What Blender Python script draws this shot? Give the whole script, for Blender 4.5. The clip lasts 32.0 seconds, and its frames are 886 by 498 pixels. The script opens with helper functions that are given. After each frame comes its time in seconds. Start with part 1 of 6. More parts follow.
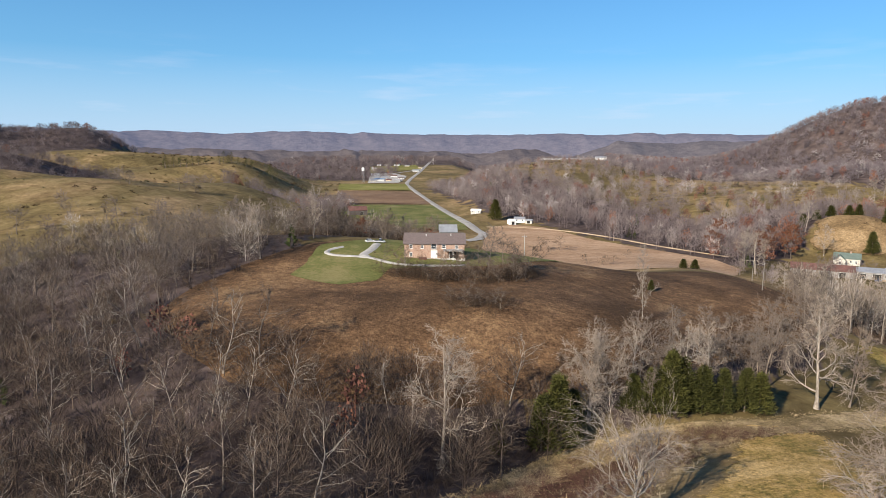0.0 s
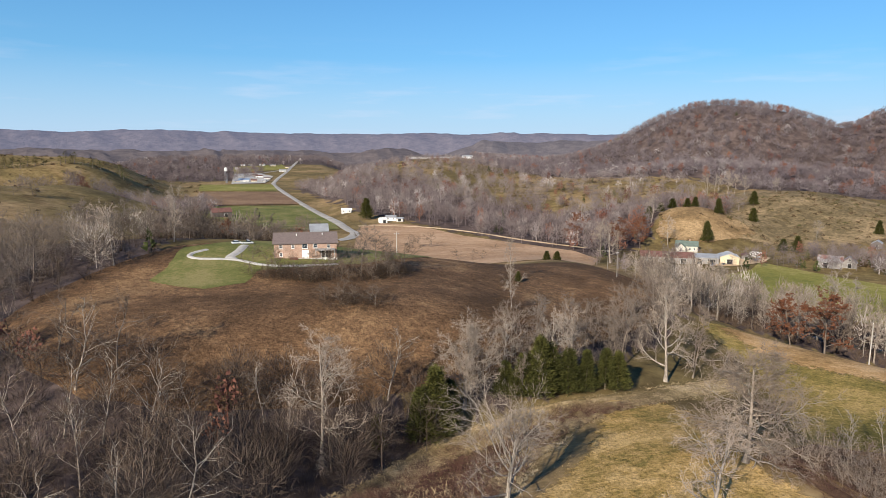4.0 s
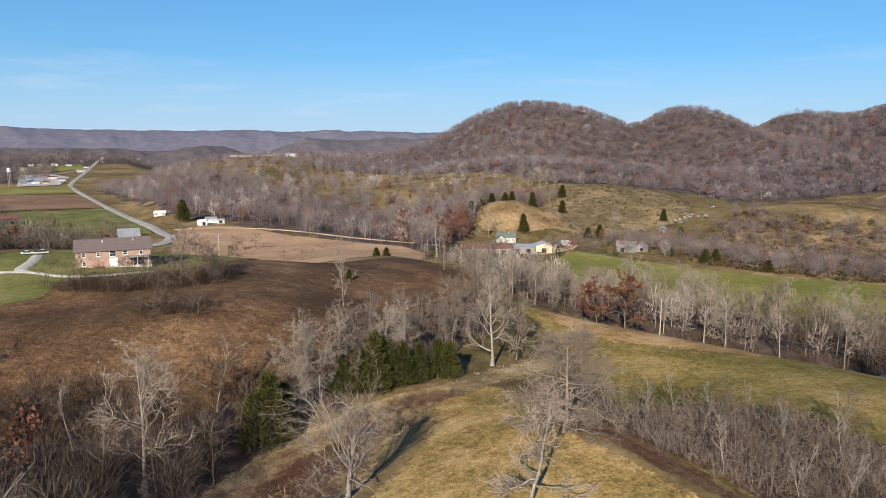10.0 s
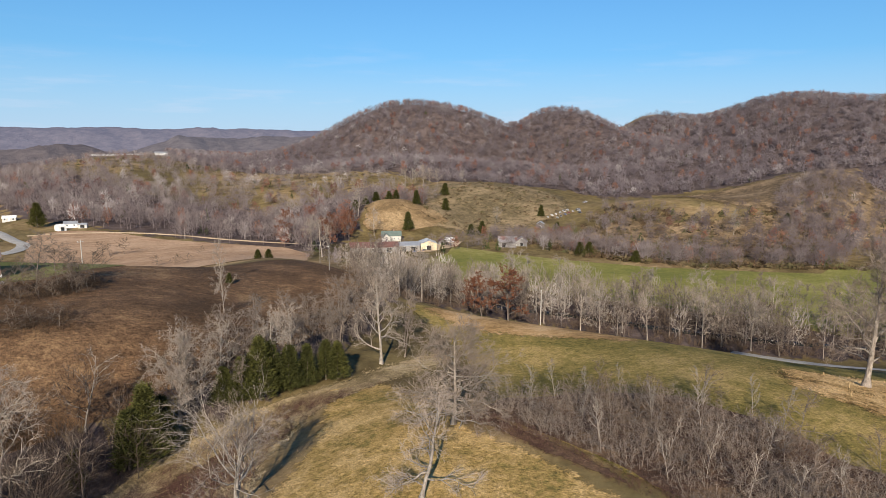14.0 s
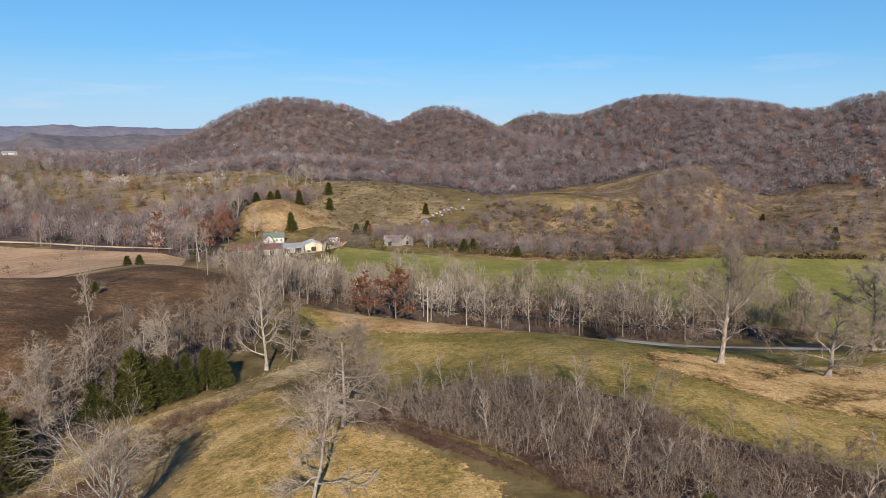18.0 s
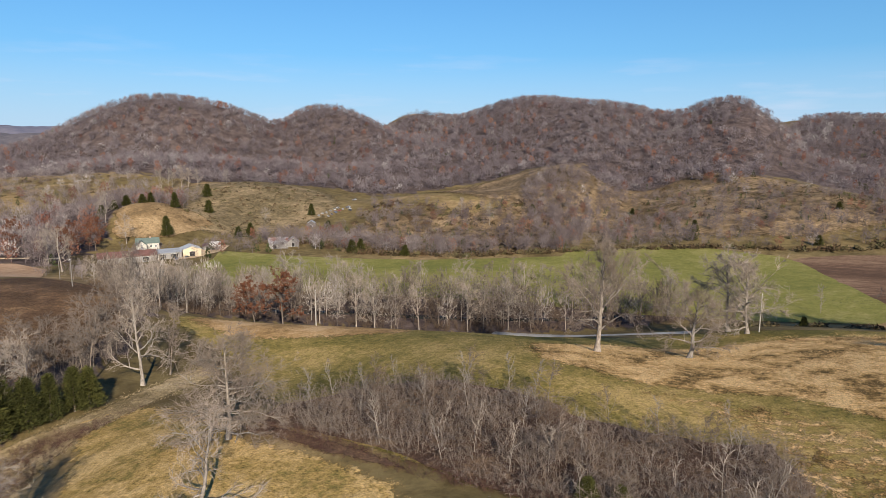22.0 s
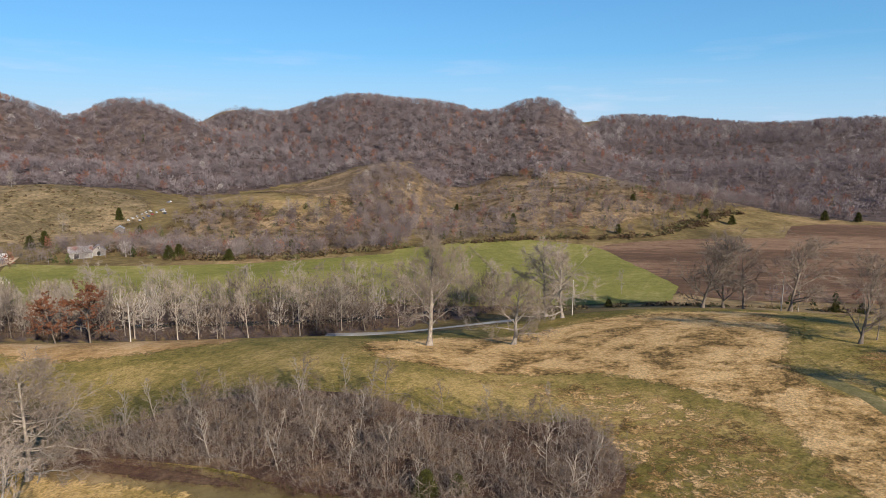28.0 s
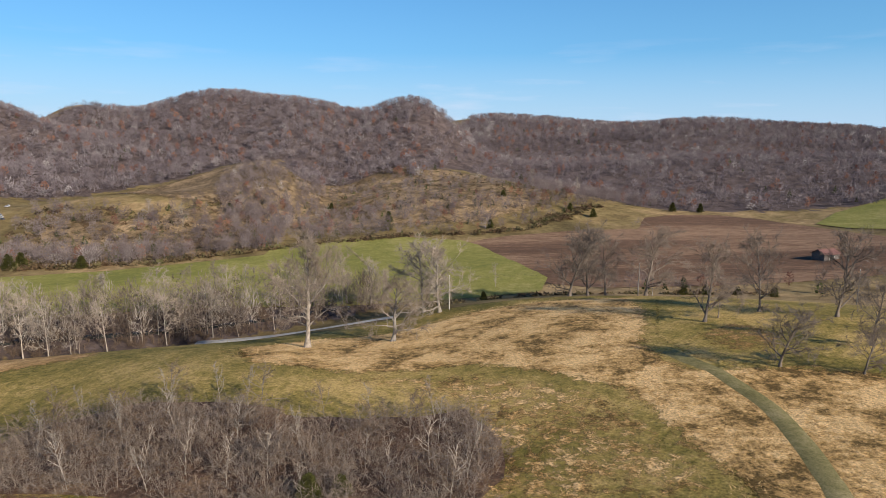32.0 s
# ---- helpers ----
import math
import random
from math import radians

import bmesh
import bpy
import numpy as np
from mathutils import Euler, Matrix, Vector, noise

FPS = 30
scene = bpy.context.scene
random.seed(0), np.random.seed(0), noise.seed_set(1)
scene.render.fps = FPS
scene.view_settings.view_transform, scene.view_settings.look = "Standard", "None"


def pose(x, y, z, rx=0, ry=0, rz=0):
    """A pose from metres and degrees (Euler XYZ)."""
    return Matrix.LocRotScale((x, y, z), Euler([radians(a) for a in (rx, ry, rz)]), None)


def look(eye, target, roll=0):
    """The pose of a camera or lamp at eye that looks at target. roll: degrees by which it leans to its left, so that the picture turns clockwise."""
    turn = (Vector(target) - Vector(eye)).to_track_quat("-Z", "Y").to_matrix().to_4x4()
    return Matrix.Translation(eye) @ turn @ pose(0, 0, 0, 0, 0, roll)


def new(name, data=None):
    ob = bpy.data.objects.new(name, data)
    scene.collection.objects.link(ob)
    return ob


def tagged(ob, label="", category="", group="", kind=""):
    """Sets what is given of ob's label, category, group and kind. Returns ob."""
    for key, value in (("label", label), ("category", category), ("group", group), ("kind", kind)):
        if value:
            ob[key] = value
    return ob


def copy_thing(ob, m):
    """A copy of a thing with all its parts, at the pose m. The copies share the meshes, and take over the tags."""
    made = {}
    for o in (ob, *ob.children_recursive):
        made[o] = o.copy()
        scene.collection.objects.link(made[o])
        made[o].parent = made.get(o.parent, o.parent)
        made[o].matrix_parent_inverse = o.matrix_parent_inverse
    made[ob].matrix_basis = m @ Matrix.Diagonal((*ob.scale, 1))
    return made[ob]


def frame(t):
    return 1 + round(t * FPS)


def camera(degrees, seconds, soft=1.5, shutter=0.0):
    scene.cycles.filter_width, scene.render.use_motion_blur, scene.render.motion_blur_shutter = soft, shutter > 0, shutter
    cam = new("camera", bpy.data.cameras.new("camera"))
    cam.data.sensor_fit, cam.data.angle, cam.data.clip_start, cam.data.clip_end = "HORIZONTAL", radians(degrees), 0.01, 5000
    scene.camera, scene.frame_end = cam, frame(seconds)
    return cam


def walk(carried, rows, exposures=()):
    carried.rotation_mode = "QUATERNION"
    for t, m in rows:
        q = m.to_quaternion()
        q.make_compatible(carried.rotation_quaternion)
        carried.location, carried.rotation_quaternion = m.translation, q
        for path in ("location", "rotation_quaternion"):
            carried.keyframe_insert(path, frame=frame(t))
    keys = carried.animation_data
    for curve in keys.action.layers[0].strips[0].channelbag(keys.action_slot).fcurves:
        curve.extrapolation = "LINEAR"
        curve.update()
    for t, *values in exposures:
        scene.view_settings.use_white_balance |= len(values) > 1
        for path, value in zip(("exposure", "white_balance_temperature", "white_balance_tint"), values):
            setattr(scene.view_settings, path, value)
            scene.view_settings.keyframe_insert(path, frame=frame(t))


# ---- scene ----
cam = camera(69.36, 32.0, soft=0.55)

# a drone that hovers and turns slowly to the right: seconds, place, heading, dip, lean
walk(cam, [
    (0, pose(0.00, -0.00, 90.00, 80.980, 0, 0.000) @ pose(0, 0, 0, 0, 0, 0.399)),
    (1, pose(-0.09, -0.16, 89.80, 81.026, 0, -2.968) @ pose(0, 0, 0, 0, 0, 0.408)),
    (2, pose(-0.18, -0.34, 89.58, 81.043, 0, -5.890) @ pose(0, 0, 0, 0, 0, 0.390)),
    (3, pose(-0.29, -0.53, 89.37, 81.014, 0, -8.684) @ pose(0, 0, 0, 0, 0, 0.355)),
    (3.5, pose(-0.35, -0.63, 89.28, 81.005, 0, -10.119) @ pose(0, 0, 0, 0, 0, 0.338)),
    (5.5, pose(-0.40, -0.73, 89.20, 80.946, 0, -15.704) @ pose(0, 0, 0, 0, 0, 0.320)),
    (6, pose(-0.45, -0.82, 89.15, 80.938, 0, -16.961) @ pose(0, 0, 0, 0, 0, 0.304)),
    (7, pose(-0.53, -0.97, 89.14, 80.938, 0, -19.464) @ pose(0, 0, 0, 0, 0, 0.293)),
    (8, pose(-0.58, -1.11, 89.18, 80.932, 0, -21.963) @ pose(0, 0, 0, 0, 0, 0.301)),
    (9, pose(-0.63, -1.24, 89.22, 80.910, 0, -24.443) @ pose(0, 0, 0, 0, 0, 0.301)),
    (10, pose(-0.70, -1.36, 89.24, 80.865, 0, -26.930) @ pose(0, 0, 0, 0, 0, 0.299)),
    (11, pose(-0.77, -1.47, 89.25, 80.831, 0, -29.468) @ pose(0, 0, 0, 0, 0, 0.294)),
    (12, pose(-0.85, -1.57, 89.26, 80.812, 0, -32.061) @ pose(0, 0, 0, 0, 0, 0.311)),
    (13, pose(-0.92, -1.67, 89.26, 80.802, 0, -34.652) @ pose(0, 0, 0, 0, 0, 0.322)),
    (14, pose(-1.00, -1.78, 89.24, 80.791, 0, -37.276) @ pose(0, 0, 0, 0, 0, 0.336)),
    (14.5, pose(-1.03, -1.85, 89.23, 80.786, 0, -38.628) @ pose(0, 0, 0, 0, 0, 0.349)),
    (16.5, pose(-1.05, -1.93, 89.24, 80.777, 0, -43.794) @ pose(0, 0, 0, 0, 0, 0.361)),
    (17, pose(-1.06, -2.01, 89.26, 80.770, 0, -45.036) @ pose(0, 0, 0, 0, 0, 0.365)),
    (18, pose(-1.09, -2.23, 89.34, 80.757, 0, -47.551) @ pose(0, 0, 0, 0, 0, 0.358)),
    (19, pose(-1.12, -2.50, 89.48, 80.732, 0, -50.080) @ pose(0, 0, 0, 0, 0, 0.347)),
    (20, pose(-1.16, -2.77, 89.66, 80.720, 0, -52.615) @ pose(0, 0, 0, 0, 0, 0.344)),
    (21, pose(-1.20, -3.01, 89.88, 80.695, 0, -55.118) @ pose(0, 0, 0, 0, 0, 0.319)),
    (22, pose(-1.22, -3.17, 90.12, 80.696, 0, -57.598) @ pose(0, 0, 0, 0, 0, 0.311)),
    (23, pose(-1.24, -3.24, 90.39, 80.696, 0, -60.092) @ pose(0, 0, 0, 0, 0, 0.308)),
    (24, pose(-1.23, -3.24, 90.66, 80.694, 0, -62.604) @ pose(0, 0, 0, 0, 0, 0.323)),
    (25, pose(-1.23, -3.23, 90.86, 80.673, 0, -65.111) @ pose(0, 0, 0, 0, 0, 0.336)),
    (25.5, pose(-1.24, -3.23, 90.93, 80.652, 0, -66.382) @ pose(0, 0, 0, 0, 0, 0.343)),
    (27.5, pose(-1.27, -3.23, 90.96, 80.599, 0, -71.561) @ pose(0, 0, 0, 0, 0, 0.358)),
    (28, pose(-1.30, -3.23, 90.97, 80.570, 0, -72.892) @ pose(0, 0, 0, 0, 0, 0.377)),
    (29, pose(-1.35, -3.24, 90.95, 80.539, 0, -75.539) @ pose(0, 0, 0, 0, 0, 0.400)),
    (30, pose(-1.40, -3.27, 90.91, 80.527, 0, -78.305) @ pose(0, 0, 0, 0, 0, 0.415)),
    (31, pose(-1.46, -3.31, 90.88, 80.493, 0, -81.176) @ pose(0, 0, 0, 0, 0, 0.397)),
    (32, pose(-1.53, -3.35, 90.86, 80.459, 0, -84.043) @ pose(0, 0, 0, 0, 0, 0.378)),
], [(0, 0.76), (6, 0.70), (14, 0.65), (22, 0.66), (32, 0.72)])
# ---- sky and sun: a clear afternoon in late autumn, the sun in the south-west ----
SUN_AZ, SUN_EL = 222, 26
world = bpy.data.worlds.new("sky")
scene.world = world
world.use_nodes = True
wn = world.node_tree.nodes
sky = wn.new("ShaderNodeTexSky")
sky.sky_type, sky.sun_disc = "NISHITA", False
sky.sun_elevation, sky.sun_rotation = radians(SUN_EL), radians(SUN_AZ)
sky.altitude, sky.air_density, sky.dust_density, sky.ozone_density = 900, 1.0, 0.0, 6.0
wn["Background"].inputs["Strength"].default_value = 0.085
deep = wn.new("ShaderNodeHueSaturation")
deep.inputs["Saturation"].default_value = 1.15
world.node_tree.links.new(sky.outputs["Color"], deep.inputs["Color"])
wl = world.node_tree.links
# a few thin wisps of cloud low over the valley
way = wn.new("ShaderNodeTexCoord")
flat = wn.new("ShaderNodeMapping")
flat.inputs["Scale"].default_value = (3.0, 3.0, 26.0)
wl.new(way.outputs["Generated"], flat.inputs["Vector"])
puff = wn.new("ShaderNodeTexNoise")
puff.inputs["Scale"].default_value, puff.inputs["Detail"].default_value, puff.inputs["Roughness"].default_value = 1.6, 6.0, 0.55
wl.new(flat.outputs["Vector"], puff.inputs["Vector"])
wisps = wn.new("ShaderNodeMapRange")
wisps.inputs["From Min"].default_value, wisps.inputs["From Max"].default_value, wisps.inputs["To Max"].default_value = 0.56, 0.80, 0.45
wl.new(puff.outputs["Fac"], wisps.inputs["Value"])
high = wn.new("ShaderNodeSeparateXYZ")
wl.new(way.outputs["Generated"], high.inputs["Vector"])
low = wn.new("ShaderNodeMapRange")
low.inputs["From Min"].default_value, low.inputs["From Max"].default_value, low.inputs["To Min"].default_value, low.inputs["To Max"].default_value = 0.06, 0.16, 1.0, 0.0
wl.new(high.outputs["Z"], low.inputs["Value"])
both = wn.new("ShaderNodeMath")
both.operation = "MULTIPLY"
wl.new(wisps.outputs["Result"], both.inputs[0])
wl.new(low.outputs["Result"], both.inputs[1])
cloud = wn.new("ShaderNodeMix")
cloud.data_type = "RGBA"
cloud.inputs[7].default_value = (6.4, 6.3, 7.2, 1)
wl.new(both.outputs[0], cloud.inputs[0])
azure = wn.new("ShaderNodeMix")
azure.data_type = "RGBA"
azure.inputs[7].default_value = (1.5, 3.75, 5.85, 1)
band = wn.new("ShaderNodeMapRange")
band.inputs["From Max"].default_value, band.inputs["To Min"].default_value, band.inputs["To Max"].default_value = 0.42, 0.75, 0.0
wl.new(deep.outputs["Color"], azure.inputs[6])
wl.new(high.outputs["Z"], band.inputs["Value"])
wl.new(band.outputs["Result"], azure.inputs[0])
wl.new(azure.outputs[2], cloud.inputs[6])
rim = wn.new("ShaderNodeMapRange")
rim.inputs["From Max"].default_value, rim.inputs["To Min"].default_value, rim.inputs["To Max"].default_value = 0.13, 0.75, 0.0
wl.new(high.outputs["Z"], rim.inputs["Value"])
pale = wn.new("ShaderNodeMix")
pale.data_type = "RGBA"
pale.inputs[7].default_value = (4.0, 5.1, 6.6, 1)
wl.new(rim.outputs["Result"], pale.inputs[0])
wl.new(cloud.outputs[2], pale.inputs[6])
wl.new(pale.outputs[2], wn["Background"].inputs["Color"])

lamp = bpy.data.lights.new("sun", "SUN")
lamp.energy, lamp.angle, lamp.color = 5.0, radians(0.55), (1.0, 0.90, 0.76)
sun = new("sun", lamp)
a, e = radians(SUN_AZ), radians(SUN_EL)
sun.matrix_world = look((500 * math.sin(a) * math.cos(e), 500 * math.cos(a) * math.cos(e), 500 * math.sin(e)), (0, 0, 0))

PLAN = 1.5  # metres to one unit of the plan below

# ---- materials ----
def mat(name, rough=0.9, metal=0.0, spec=0.2):
    m = bpy.data.materials.new(name)
    m.use_nodes = True
    b = m.node_tree.nodes["Principled BSDF"]
    b.inputs["Roughness"].default_value = rough
    b.inputs["Metallic"].default_value = metal
    b.inputs["Specular IOR Level"].default_value = spec
    return m, m.node_tree, b


def ramp(nt, fac, stops):
    r = nt.nodes.new("ShaderNodeValToRGB")
    els = r.color_ramp.elements
    while len(els) < len(stops):
        els.new(0.5)
    for el, (p, c) in zip(els, stops):
        el.position, el.color = p, (*c, 1)
    nt.links.new(fac, r.inputs["Fac"])
    return r.outputs["Color"]


def place(nt, stretch=(1, 1, 1), turn=0):
    g = nt.nodes.new("ShaderNodeNewGeometry")
    mp = nt.nodes.new("ShaderNodeMapping")
    mp.inputs["Scale"].default_value = tuple(k / PLAN for k in stretch)
    mp.inputs["Rotation"].default_value = (0, 0, radians(turn))
    nt.links.new(g.outputs["Position"], mp.inputs["Vector"])
    return mp.outputs["Vector"]


def fuzz(nt, vec, scale, detail=4.0, rough=0.6, warp=0.0):
    n = nt.nodes.new("ShaderNodeTexNoise")
    n.inputs["Scale"].default_value, n.inputs["Detail"].default_value = scale, detail
    n.inputs["Roughness"].default_value, n.inputs["Distortion"].default_value = rough, warp
    nt.links.new(vec, n.inputs["Vector"])
    return n.outputs["Fac"]


def blend(nt, fac, a, b, kind="MIX"):
    m = nt.nodes.new("ShaderNodeMix")
    m.data_type, m.blend_type = "RGBA", kind
    for s, v in ((m.inputs[0], fac), (m.inputs[6], a), (m.inputs[7], b)):
        if isinstance(v, (int, float)):
            s.default_value = v
        elif isinstance(v, tuple):
            s.default_value = (*v, 1)
        else:
            nt.links.new(v, s)
    return m.outputs[2]


def bump(nt, bsdf, height, strength, distance):
    b = nt.nodes.new("ShaderNodeBump")
    b.inputs["Strength"].default_value, b.inputs["Distance"].default_value = strength, distance
    nt.links.new(height, b.inputs["Height"])
    nt.links.new(b.outputs["Normal"], bsdf.inputs["Normal"])


def earth(name, dark, mid, light, patch, grain, lo=0.35, hi=0.65, relief=0.5, depth=0.4, stretch=(1, 1, 1), turn=0, crisp=0.55, fade=False):
    """Ground cover: broad patches in three colours, broken up by grain, with relief."""
    m, nt, b = mat(name, 0.95, 0, 0.1)
    v = place(nt, stretch, turn)
    big = fuzz(nt, v, patch, 6, 0.7, 0.2)
    fine = fuzz(nt, v, grain, 6, 0.75)
    s = nt.nodes.new("ShaderNodeMath")
    s.operation = "MULTIPLY_ADD"
    s.inputs[1].default_value = 0.55
    nt.links.new(fine, s.inputs[0])
    h = nt.nodes.new("ShaderNodeMath")
    h.operation = "MULTIPLY_ADD"
    h.inputs[1].default_value, h.inputs[2].default_value = 0.9, -0.22
    nt.links.new(big, h.inputs[0])
    nt.links.new(h.outputs[0], s.inputs[2])
    col = ramp(nt, s.outputs[0], ((lo, dark), ((lo + hi) / 2, mid), (hi, light)))
    tiny = fuzz(nt, v, grain * 3.5, 4, 0.8, 0.4)
    col = blend(nt, crisp, col, ramp(nt, tiny, ((0.34, (0.35, 0.34, 0.32)), (0.5, (0.9, 0.9, 0.9)), (0.66, (1.35, 1.33, 1.3)))), "MULTIPLY")
    nt.links.new(col, b.inputs["Base Color"])
    bump(nt, b, fine, relief, depth)
    if fade:
        at = nt.nodes.new("ShaderNodeAttribute")
        at.attribute_name = "rim"
        k = nt.nodes.new("ShaderNodeMath")
        k.operation = "MULTIPLY_ADD"
        k.inputs[1].default_value = 1.7
        nt.links.new(fuzz(nt, v, 0.4, 8, 0.86, 0.15), k.inputs[0])
        nt.links.new(at.outputs["Fac"], k.inputs[2])
        half = nt.nodes.new("ShaderNodeMath")
        half.operation = "MULTIPLY"
        half.inputs[1].default_value = 0.5
        nt.links.new(k.outputs[0], half.inputs[0])
        nt.links.new(ramp(nt, half.outputs[0], ((0.635, (0, 0, 0)), (0.715, (1, 1, 1)))), b.inputs["Alpha"])
    return m


def bark(name, dark, light, scale=3.0, vary=0.25):
    """Bark and twigs: streaks along the stem, each tree a little lighter or darker."""
    m, nt, b = mat(name, 0.9, 0, 0.15)
    v = place(nt, (1, 1, 0.25))
    n = fuzz(nt, v, scale, 4, 0.7)
    col = ramp(nt, n, ((0.3, dark), (0.7, light)))
    o = nt.nodes.new("ShaderNodeObjectInfo")
    lo = 1 - vary
    col = blend(nt, 1.0, col, ramp(nt, o.outputs["Random"], ((0.0, (lo, lo, lo)), (1.0, (1.05, 1.0, 0.95)))), "MULTIPLY")
    nt.links.new(col, b.inputs["Base Color"])
    return m


def tinted(name, stops, rough=0.9):
    """Woods: each tree takes its colour from its own tint."""
    m, nt, b = mat(name, rough, 0, 0.1)
    at = nt.nodes.new("ShaderNodeAttribute")
    at.attribute_name = "tint"
    col = ramp(nt, at.outputs["Fac"], stops)
    nt.links.new(col, b.inputs["Base Color"])
    return m


def plain(name, col, rough=0.6, metal=0.0, scale=1.5, vary=0.25, spec=0.3, rust=None):
    """Built surfaces: one paint or sheet with weathering at two sizes."""
    m, nt, b = mat(name, rough, metal, spec)
    v = place(nt)
    n = fuzz(nt, v, scale, 5, 0.7)
    k = 1 - vary
    c2 = tuple(c * k for c in col)
    out = ramp(nt, n, ((0.3, c2), (0.65, col)))
    if rust:
        out = blend(nt, ramp(nt, fuzz(nt, v, scale * 0.35, 6, 0.7, 0.5), ((0.5, (0, 0, 0)), (0.62, (1, 1, 1)))), out, rust)
    nt.links.new(out, b.inputs["Base Color"])
    return m


M_PASTURE = earth("dry_pasture", (0.10, 0.085, 0.035), (0.20, 0.155, 0.062), (0.30, 0.22, 0.10), 0.02, 0.35)
M_BROWN = earth("broomsedge", (0.085, 0.05, 0.026), (0.15, 0.086, 0.045), (0.28, 0.172, 0.088), 0.04, 0.6, 0.40, 0.66, 0.9, 0.7, crisp=0.9)
M_LAWN = earth("lawn_grass", (0.095, 0.105, 0.030), (0.145, 0.148, 0.046), (0.24, 0.205, 0.085), 0.05, 1.0, 0.38, 0.66, relief=0.2)
M_MEADOW = earth("meadow_grass", (0.145, 0.145, 0.036), (0.20, 0.187, 0.048), (0.275, 0.238, 0.083), 0.015, 0.25, 0.38, 0.64, relief=0.2, crisp=0.35)
M_PLOUGH = earth("ploughed_soil", (0.10, 0.058, 0.036), (0.155, 0.09, 0.055), (0.27, 0.17, 0.105), 0.018, 0.5, 0.38, 0.62, relief=0.4, stretch=(1, 0.18, 1), turn=28, crisp=0.7)
M_TAN = earth("corn_stubble", (0.28, 0.178, 0.105), (0.375, 0.24, 0.145), (0.47, 0.32, 0.205), 0.02, 0.35, 0.38, 0.64, relief=0.3, stretch=(0.35, 1, 1), turn=-15, crisp=0.5)
M_STUBBLE = earth("brown_stubble", (0.15, 0.09, 0.055), (0.20, 0.125, 0.075), (0.26, 0.17, 0.10), 0.02, 0.3, relief=0.3, crisp=0.3)
M_STRAW = earth("dead_grass", (0.14, 0.088, 0.03), (0.49, 0.30, 0.115), (0.72, 0.48, 0.225), 0.09, 0.75, 0.39, 0.58, 1.0, 0.8, crisp=0.95, fade=True)
M_EAST = earth("mown_hill_grass", (0.135, 0.113, 0.027), (0.275, 0.203, 0.06), (0.45, 0.31, 0.117), 0.035, 0.7, 0.40, 0.64, 0.8, 0.5, crisp=0.9, fade=True)
M_NEAR = earth("near_hill_grass", (0.20, 0.155, 0.045), (0.42, 0.275, 0.092), (0.60, 0.405, 0.17), 0.06, 0.8, 0.38, 0.60, 0.9, 0.5, crisp=0.9, fade=True)
M_ORANGE = earth("bare_orange_grass", (0.26, 0.155, 0.06), (0.44, 0.265, 0.11), (0.58, 0.38, 0.19), 0.06, 0.7, 0.38, 0.62, 0.6, 0.3, crisp=0.6, fade=True)
M_TANPASTURE = earth("tan_pasture", (0.095, 0.066, 0.036), (0.175, 0.12, 0.066), (0.31, 0.215, 0.122), 0.02, 0.16, 0.38, 0.62, crisp=0.85, fade=True)
M_KNOB = earth("knob_grass", (0.15, 0.10, 0.05), (0.235, 0.155, 0.078), (0.34, 0.235, 0.125), 0.05, 0.3, 0.38, 0.62, crisp=0.8, fade=True)
M_OLIVE = earth("olive_pasture", (0.115, 0.088, 0.046), (0.185, 0.138, 0.074), (0.30, 0.218, 0.122), 0.025, 0.16, 0.38, 0.62, crisp=0.85, fade=True)
M_GRAVEL = earth("pale_gravel", (0.32, 0.30, 0.27), (0.41, 0.39, 0.355), (0.50, 0.475, 0.435), 0.2, 2.0, relief=0.2, depth=0.05, crisp=0.25)
M_ROAD = earth("worn_asphalt", (0.27, 0.25, 0.225), (0.34, 0.32, 0.29), (0.41, 0.39, 0.355), 0.1, 1.5, relief=0.15, depth=0.03, crisp=0.2)
M_MIX = earth("rusty_grass", (0.14, 0.092, 0.03), (0.26, 0.155, 0.055), (0.42, 0.26, 0.11), 0.05, 0.6, 0.40, 0.62, 1.0, 0.6, crisp=0.9, fade=True)
M_TANTRACK = earth("sandy_track", (0.40, 0.29, 0.18), (0.50, 0.37, 0.24), (0.58, 0.45, 0.31), 0.1, 1.2, relief=0.2, depth=0.05, crisp=0.3)
M_MOWN = earth("mown_path_grass", (0.135, 0.118, 0.045), (0.20, 0.17, 0.072), (0.29, 0.235, 0.115), 0.08, 1.2, relief=0.15, depth=0.1)
M_BRAMBLE_FLOOR = earth("bramble_floor", (0.058, 0.034, 0.024), (0.11, 0.065, 0.042), (0.22, 0.142, 0.082), 0.12, 0.9, relief=1.0, depth=0.6, fade=True)
M_TALLGRASS = earth("tall_beige_grass", (0.20, 0.145, 0.07), (0.34, 0.25, 0.13), (0.50, 0.38, 0.22), 0.1, 0.9, 0.38, 0.62, 1.0, 0.6, crisp=0.9, fade=True)
M_BARK_PALE = bark("pale_bark", (0.10, 0.083, 0.07), (0.38, 0.335, 0.285), 3.6)
M_BARK_WHITE = bark("white_bark", (0.10, 0.083, 0.07), (0.46, 0.41, 0.35), 5.0)
M_BARK_GREY = bark("grey_bark", (0.085, 0.068, 0.056), (0.24, 0.20, 0.165), 1.6)
M_TWIG_PALE = bark("pale_twigs", (0.20, 0.165, 0.135), (0.38, 0.32, 0.266))
M_TWIG = bark("grey_twigs", (0.12, 0.095, 0.077), (0.25, 0.205, 0.17))
M_TWIG_BROWN = bark("brown_twigs", (0.07, 0.048, 0.034), (0.16, 0.115, 0.083))
